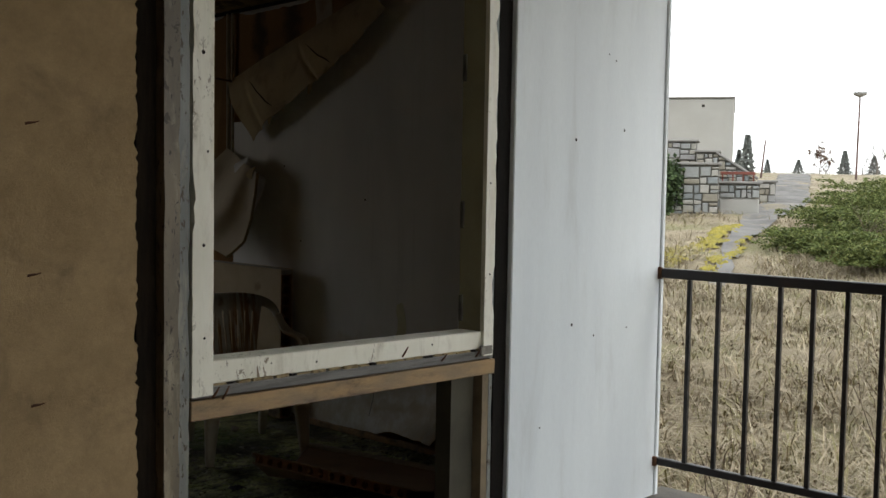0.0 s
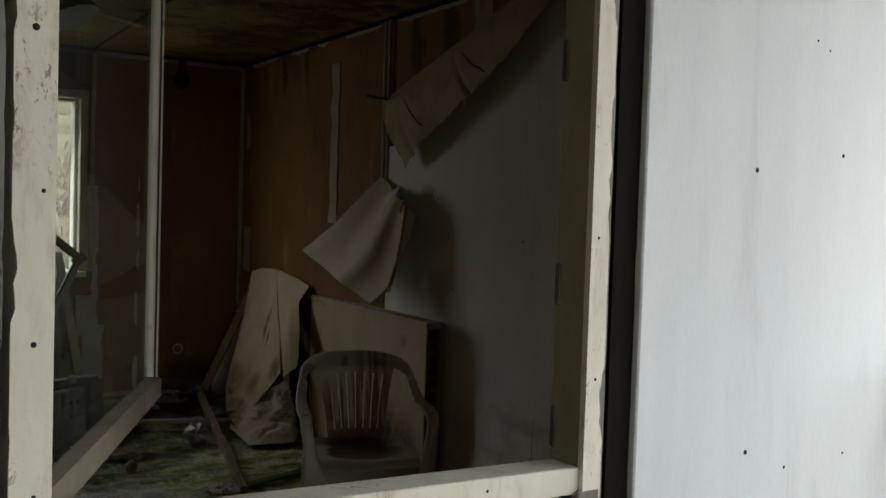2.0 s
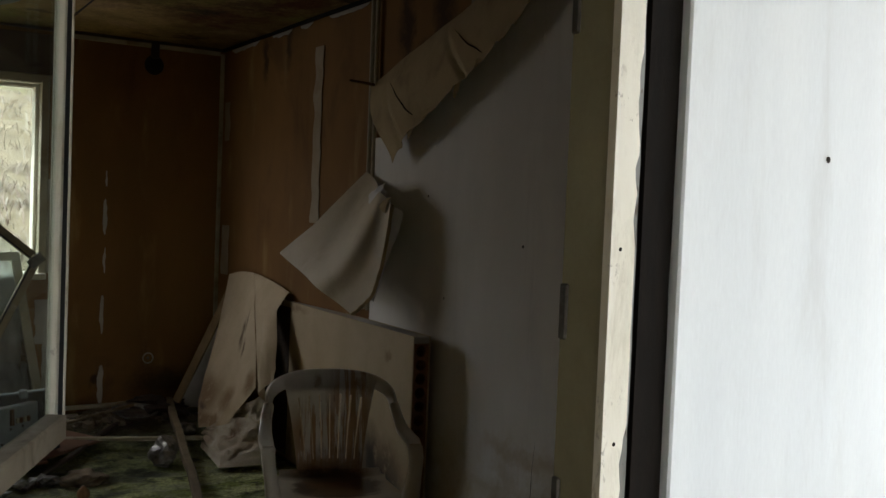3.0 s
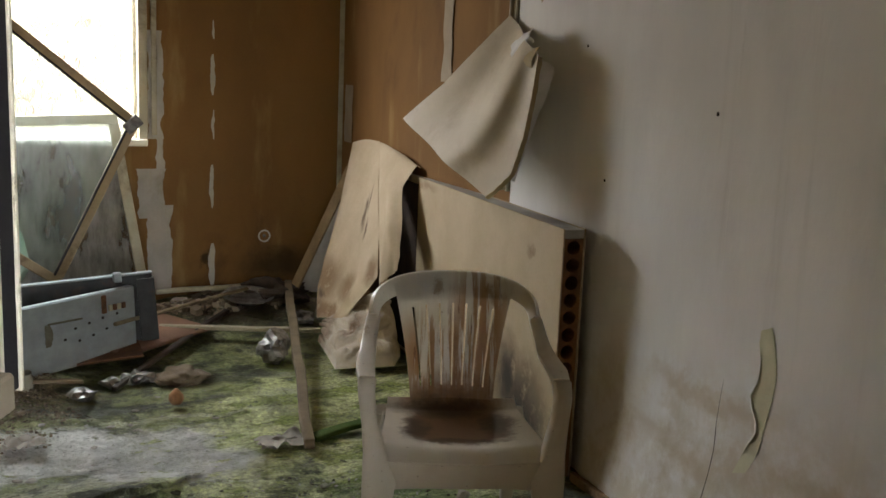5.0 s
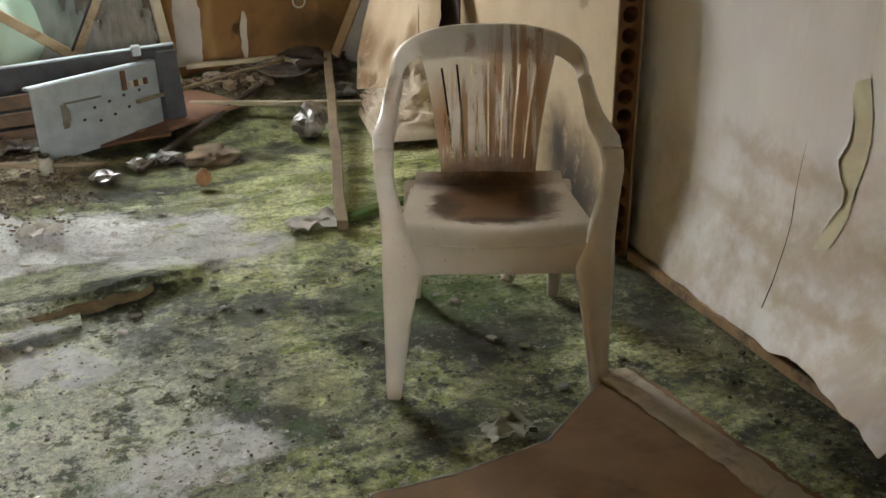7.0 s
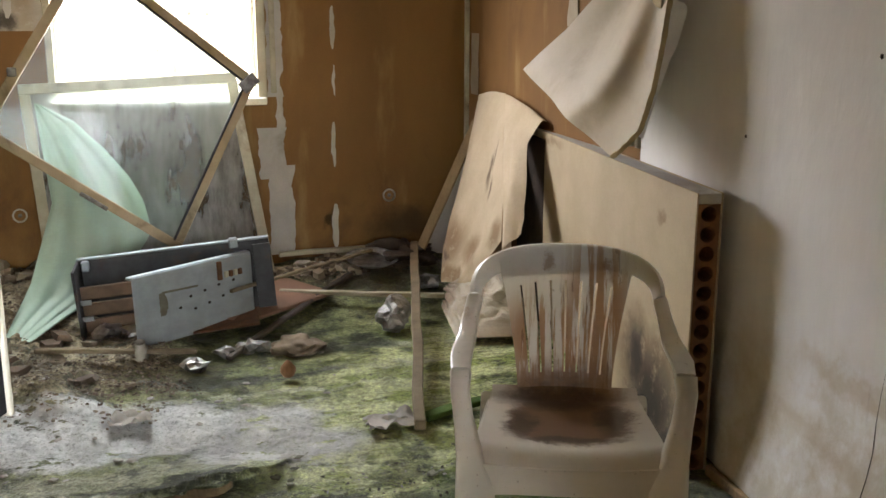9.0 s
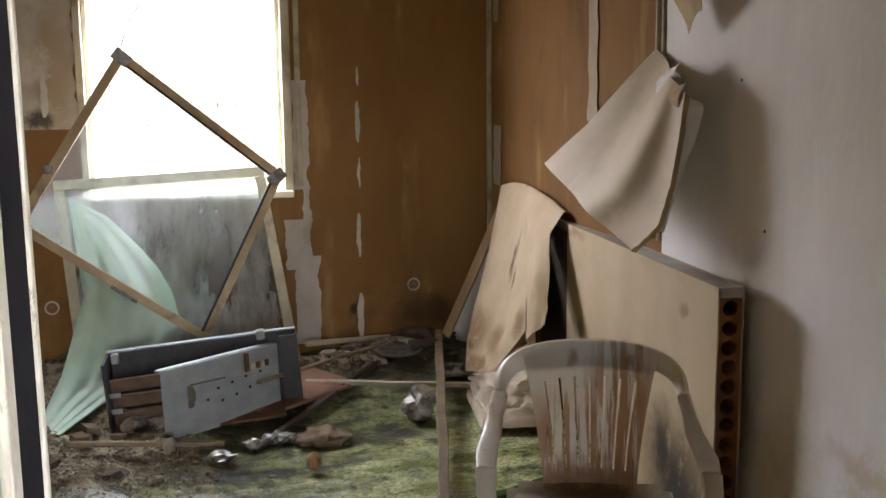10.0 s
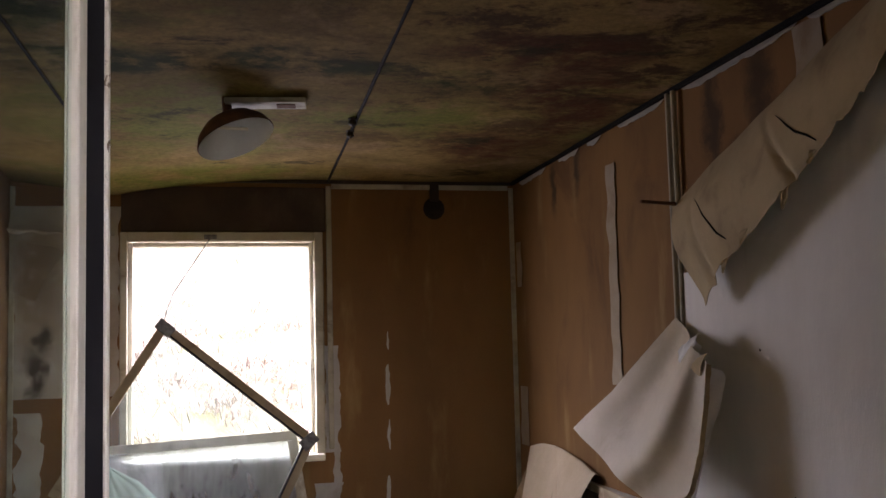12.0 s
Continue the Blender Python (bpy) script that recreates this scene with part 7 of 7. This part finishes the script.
stone_wall("stone_wall", "tall field-stone terrace wall with ivy on it", 20.5, -2.0, -0.30, 0.6, 1.95, 0.0, 0.5, 1, 0.19)
stone_wall("stone_wall", "high field-stone wall behind the terrace", 22.5, -2.4, -0.81, 0.9, 2.50, 0.0, 0.5, 2, 0.19)
stone_wall("stone_wall", "field-stone wall at the head of the stairs", 22.1, -0.78, -0.345, 0.9, 2.26, 0.0, 0.4, 6, 0.17)
stone_wall("stone_wall", "sloping field-stone stair wall", 22.1, -0.34, 0.42, 0.9, 2.24, 0.72, 0.4, 3, 0.17)
stone_wall("stone_wall", "low field-stone planter wall", 21.0, -0.28, 0.48, 1.32, 1.60, 0.0, 0.5, 4, 0.16)
stone_wall("stone_wall", "low field-stone end wall beside the path", 25.0, 0.56, 0.93, 1.0, 1.68, 0.0, 0.4, 5, 0.2)
tagged(link("planter_base", box(bmesh.new(), (-0.28, 0.02, 0.6), (0.48, 0.5, 1.315), 0.02, Matrix.Translation(far_point(21.0, 0, 0)) @ view_m), RENDER), "smooth grey plinth below the planter wall", "plinth")
rb = thing("red_rail", "rust-red beam railing over the planter wall", "railing", Matrix.Translation(far_point(21.3, 0, 0)) @ view_m)
RED = plain("red_oxide", (0.20, 0.06, 0.04), (0.14, 0.045, 0.03), 6, 0.7)
part("beam", boxes(((-0.28, 0.0, 1.79), (0.40, 0.05, 1.85)), bevel=0.005), RED, rb)
for k in range(4):
    part("post", boxes(((-0.25 + 0.2 * k, 0.005, 1.55), (-0.22 + 0.2 * k, 0.04, 1.789)), bevel=0.003), RED, rb)
bld = thing("rendered_building", "plain pale grey rendered building above the terraces", "building", Matrix.Translation(far_point(27.0, 0, 0)) @ view_m)
part("wall", boxes(((-6.0, 0.0, 0.8), (-0.07, 5.0, 3.83)), bevel=0.02), RENDER, bld)
part("parapet", boxes(((-6.0, -0.04, 3.835), (-0.05, 5.04, 3.88)), bevel=0.01), CONCRETE, bld, "thin dark roof edge")
part("vent", boxes(((-0.87, -0.015, 3.61), (-0.80, -0.001, 3.68)), bevel=0.002), HOLE, bld, "small dark vent hole")


def leaf_cloud(name, label, category, centre, size, count, leaf, mt, seed, droop=0.0, parent=None, spray=False):
    """Many small leaves in clumps inside a lumpy ellipsoid."""
    r = np.random.RandomState(seed)
    vs, fs = [], []
    clumps = [(r.normal(0, 0.42, 3)) for _ in range(max(6, count // 60))]
    per = count // len(clumps)
    for c in clumps:
        c = c / max(1.0, np.linalg.norm(c) * 1.05)
        out = np.array([c[0], c[1], 0.35])
        out = out / (np.linalg.norm(out) + 1e-6)
        for _ in range(per):
            t = r.rand()
            p = np.array(centre) + (c + r.normal(0, 0.13, 3)) * np.array(size)
            if spray:
                p = p + out * t * leaf * 6
            d = (out + r.normal(0, 0.5, 3))
            d[2] -= droop
            d /= np.linalg.norm(d) + 1e-6
            s = np.cross(d, r.normal(0, 1, 3))
            s /= np.linalg.norm(s) + 1e-6
            ln = leaf * (0.6 + 0.8 * r.rand())
            w = ln * (0.16 if spray else 0.42)
            b = len(vs)
            vs += [tuple(p - s * w * 0.3), tuple(p + d * ln * 0.5 - s * w), tuple(p + d * ln), tuple(p + d * ln * 0.5 + s * w)]
            fs.append((b, b + 1, b + 2, b + 3))
    me = bpy.data.meshes.new(name)
    me.from_pydata(vs, [], fs)
    me.materials.append(mt)
    ob = new(name, me)
    if parent:
        ob.parent = parent
        return ob
    return tagged(ob, label, category)


def juniper_crown(cx, cy, gz, w, h, seed, parent):
    """Arching sprays set with short needles along both sides."""
    r = np.random.RandomState(seed)
    vs, fs = [], []
    for _ in range(95):
        az = r.uniform(0, 6.283)
        up = r.uniform(0.1, 1.0)
        ln = w * r.uniform(0.55, 1.15)
        o = np.array((cx + r.normal(0, w * 0.3), cy + r.normal(0, w * 0.3), gz + h * r.uniform(0.1, 0.75)))
        d = np.array((math.cos(az), math.sin(az), 0.0))
        s = np.array((-d[1], d[0], 0.0))
        for i in range(80):
            t = (i + r.rand()) / 80
            p = o + d * ln * t + np.array((0, 0, 1.0)) * (h * 0.55 * up * (t - 0.75 * t * t))
            p = p + s * r.normal(0, 0.028 * ln * (1.2 - t)) + np.array((0, 0, r.normal(0, 0.015)))
            nd = d * r.uniform(0.4, 1.0) + s * r.normal(0, 0.7) + np.array((0, 0, r.normal(0.12, 0.3)))
            nd /= np.linalg.norm(nd)
            sd = np.cross(nd, r.normal(0, 1, 3))
            sd /= np.linalg.norm(sd) + 1e-6
            nl = 0.055 * (0.6 + 0.7 * r.rand())
            b = len(vs)
            vs += [tuple(p - sd * 0.006), tuple(p + nd * nl * 0.5 + sd * 0.011), tuple(p + nd * nl), tuple(p + nd * nl * 0.5 - sd * 0.011)]
            fs.append((b, b + 1, b + 2, b + 3))
    me = bpy.data.meshes.new("crown")
    me.from_pydata(vs, [], fs)
    me.materials.append(JUNIPER)
    new("crown", me).parent = parent


JUNIPER = island_mix("juniper_green", [(0.10, 0.135, 0.03), (0.15, 0.18, 0.045), (0.06, 0.085, 0.022), (0.20, 0.215, 0.065), (0.11, 0.145, 0.032)])
IVY = island_mix("ivy_green", [(0.05, 0.085, 0.025), (0.075, 0.115, 0.035), (0.03, 0.055, 0.018)])
# Conifer tones greyed and lightened to hold the distance haze.
HAZED_PINE = island_mix("hazed_conifer", [(0.26, 0.28, 0.26), (0.31, 0.32, 0.30), (0.22, 0.24, 0.22)])
REDLEAF = island_mix("russet_leaves", [(0.16, 0.07, 0.04), (0.20, 0.11, 0.05), (0.11, 0.06, 0.04), (0.10, 0.09, 0.05)])
for k, (d, s, w, h) in enumerate(((15.6, 0.95, 0.5, 0.40), (14.7, 1.35, 0.55, 0.42), (13.9, 1.75, 0.6, 0.42), (14.2, 2.35, 0.7, 0.5), (16.6, 1.55, 0.65, 0.6), (16.0, 2.4, 0.8, 0.62), (18.6, 2.0, 0.75, 0.72), (18.0, 2.9, 0.9, 0.78), (20.8, 2.5, 0.8, 0.80), (20.5, 3.4, 1.0, 0.85))):
    q = far_point(d, s, 0)
    gz = ground_height(q.x, q.y)
    sh = thing("juniper_shrub", "low spreading green juniper shrub beside the path", "shrub", None, "junipers beside the path")
    part("trunk", tube([(q.x, q.y, gz - 0.1), (q.x + 0.1, q.y, gz + h * 0.4), (q.x + 0.3, q.y + 0.1, gz + h * 0.7)], [0.05, 0.035, 0.015], 6), TWIG, sh)
    juniper_crown(q.x, q.y, gz, w, h, 60 + k, sh)
q = far_point(20.3, -1.25, 0)
leaf_cloud("ivy", "dark green ivy hanging over the stone wall", "ivy", (q.x, q.y, 1.45), (0.50, 0.22, 0.62), 4200, 0.075, IVY, 80, 0.5)


def conifer(d, s, h, w, seed, mt=HAZED_PINE, label="conifer on the skyline, its colour greyed by haze"):
    q = far_point(d, s, 0)
    gz = ground_height(q.x, q.y)
    t = thing("conifer_tree", label, "tree", None, "trees on the skyline")
    part("trunk", tube([(q.x, q.y, gz - 0.2), (q.x, q.y, gz + h)], [w * 0.08, 0.02], 6), TWIG, t)
    r = np.random.RandomState(seed)
    vs, fs = [], []
    for _ in range(2600):
        k = r.rand() ** 0.9
        rad = w * (1 - k) * (0.75 + 0.25 * math.sin(k * 40)) * r.rand() ** 0.5
        a = r.uniform(0, 6.28)
        p = np.array((q.x + math.cos(a) * rad, q.y + math.sin(a) * rad, gz + h * (0.08 + 0.92 * k) - 0.12 * rad))
        dd = np.array((math.cos(a), math.sin(a), -0.25)) + r.normal(0, 0.3, 3)
        ss = np.cross(dd, r.normal(0, 1, 3))
        ss /= np.linalg.norm(ss) + 1e-6
        ln = h * 0.06
        b = len(vs)
        vs += [tuple(p), tuple(p + dd * ln * 0.5 - ss * ln * 0.3), tuple(p + dd * ln), tuple(p + dd * ln * 0.5 + ss * ln * 0.3)]
        fs.append((b, b + 1, b + 2, b + 3))
    me = bpy.data.meshes.new("crown")
    me.from_pydata(vs, [], fs)
    me.materials.append(mt)
    new("crown", me).parent = t


conifer(150, 1.6, 6.0, 1.4, 91)
conifer(152, 0.5, 4.0, 1.2, 97)
conifer(150, 4.35, 2.6, 0.9, 92)
conifer(152, 8.6, 2.7, 1.5, 93)
conifer(150, 14.5, 3.8, 1.3, 95)
conifer(156, 19.0, 3.4, 1.6, 96)
BARE = plain("bare_bark", (0.22, 0.19, 0.165), (0.15, 0.13, 0.115), 4, 0.9)


def bare_tree(d, s, h, seed, mt=None, leaves=0):
    q = far_point(d, s, 0)
    gz = ground_height(q.x, q.y)
    t = thing("bare_tree", "leafless winter tree on the skyline" if not leaves else "tree with sparse russet leaves on the skyline", "tree", None, "trees on the skyline")
    r = random.Random(seed)
    bm = bmesh.new()
    def grow(p, dr, ln, rad, lvl):
        e = p + dr * ln
        tube([p, (p + e) / 2 + Vector((r.gauss(0, 1), r.gauss(0, 1), 0)) * ln * 0.05, e], [rad, rad * 0.8, rad * 0.6], 4, bm)
        if lvl == 0:
            return
        for _ in range(3 if lvl > 2 else 4):
            nd = (dr + Vector((r.gauss(0, 0.55), r.gauss(0, 0.55), r.gauss(0.12, 0.25)))).normalized()
            grow(p + dr * ln * r.uniform(0.55, 1.0), nd, ln * r.uniform(0.55, 0.78), rad * 0.55, lvl - 1)
    grow(Vector((q.x, q.y, gz - 0.2)), Vector((0, 0, 1)), h * 0.32, h * 0.018, 4)
    part("trunk", bm, BARE, t)
    if leaves:
        leaf_cloud("crown", "", "", (q.x, q.y, gz + h * 0.62), (h * 0.3, h * 0.3, h * 0.33), leaves, h * 0.035, mt, seed, 0.2, t)


bare_tree(150, 11.3, 5.6, 101, REDLEAF, 900)
bare_tree(152, 12.3, 3.6, 102, REDLEAF, 700)
bare_tree(148, 18.4, 7.8, 103)
bare_tree(150, 21.0, 7.6, 104)
bare_tree(152, 17.0, 5.6, 105)
bare_tree(155, 5.4, 2.6, 106)
bare_tree(150, 23.5, 7.4, 107)
sapling = far_point(15.2, 1.95, 0)
tagged(link("bare_shrub", twiggy((sapling.x, sapling.y, ground_height(sapling.x, sapling.y)), 0.75, 0.5, 14, 51), TWIG), "pale leafless shrub among the junipers", "shrub")


# Brush colours are paled in place of haze over the long distance.
HAZE_WOOD = island_mix("far_brush", [(0.26, 0.23, 0.20), (0.21, 0.19, 0.165), (0.30, 0.25, 0.22), (0.19, 0.19, 0.15)])


def far_brush():
    """Low leafless brush along the skyline, fine twigs only."""
    r = np.random.RandomState(77)
    vs, fs = [], []
    for _ in range(9000):
        s = r.uniform(-2, 30)
        d = r.uniform(150, 175)
        h = (0.7 + 1.8 * abs(wobble(s * 0.35, 3, 1))) * r.rand()
        q = far_point(d, s, 0)
        z = ground_height(q.x, q.y) + h
        dx, dz = r.normal(0, 0.25), r.uniform(0.2, 0.6)
        b = len(vs)
        vs += [(q.x, q.y, z), (q.x + 0.05, q.y, z), (q.x + dx * SIDE.x, q.y + dx * SIDE.y, z + dz)]
        fs.append((b, b + 1, b + 2))
    me = bpy.data.meshes.new("far_brush")
    me.from_pydata(vs, [], fs)
    me.materials.append(HAZE_WOOD)
    return tagged(new("far_brush", me), "leafless grey-brown brush along the skyline, colour paled by haze", "brush", kind="stuff")


far_brush()


def mast(name, label, d, s, h, lean=0.0, head=False):
    q = far_point(d, s, 0)
    gz = ground_height(q.x, q.y)
    t = thing(name, label, "lamp post" if head else "pole")
    tip = Vector((q.x + lean * SIDE.x, q.y + lean * SIDE.y, gz + h))
    part("pole", tube([(q.x, q.y, gz - 0.2), tip], [0.05, 0.035], 8), plain("pole_paint", (0.14, 0.075, 0.065), (0.10, 0.06, 0.05), 4, 0.6), t)
    if head:
        part("head", lathe([(0.0005, -0.12), (0.10, -0.10), (0.24, -0.04), (0.27, 0.03), (0.26, 0.06)], 18, None, Matrix.Translation(tip)), CONCRETE, t, "grey bowl under the lamp", True)
        part("cover", lathe([(0.27, 0.062), (0.27, 0.13), (0.24, 0.16), (0.0005, 0.17)], 18, None, Matrix.Translation(tip)), WHITE_PANEL, t, "pale lamp cover", True)
    return t


mast("street_lamp", "thin street lamp with a wide round head", 44, 4.7, 3.42, 0.03, True)
mast("thin_pole", "thin leaning pole on the skyline", 45, 1.04, 1.62, 0.16)
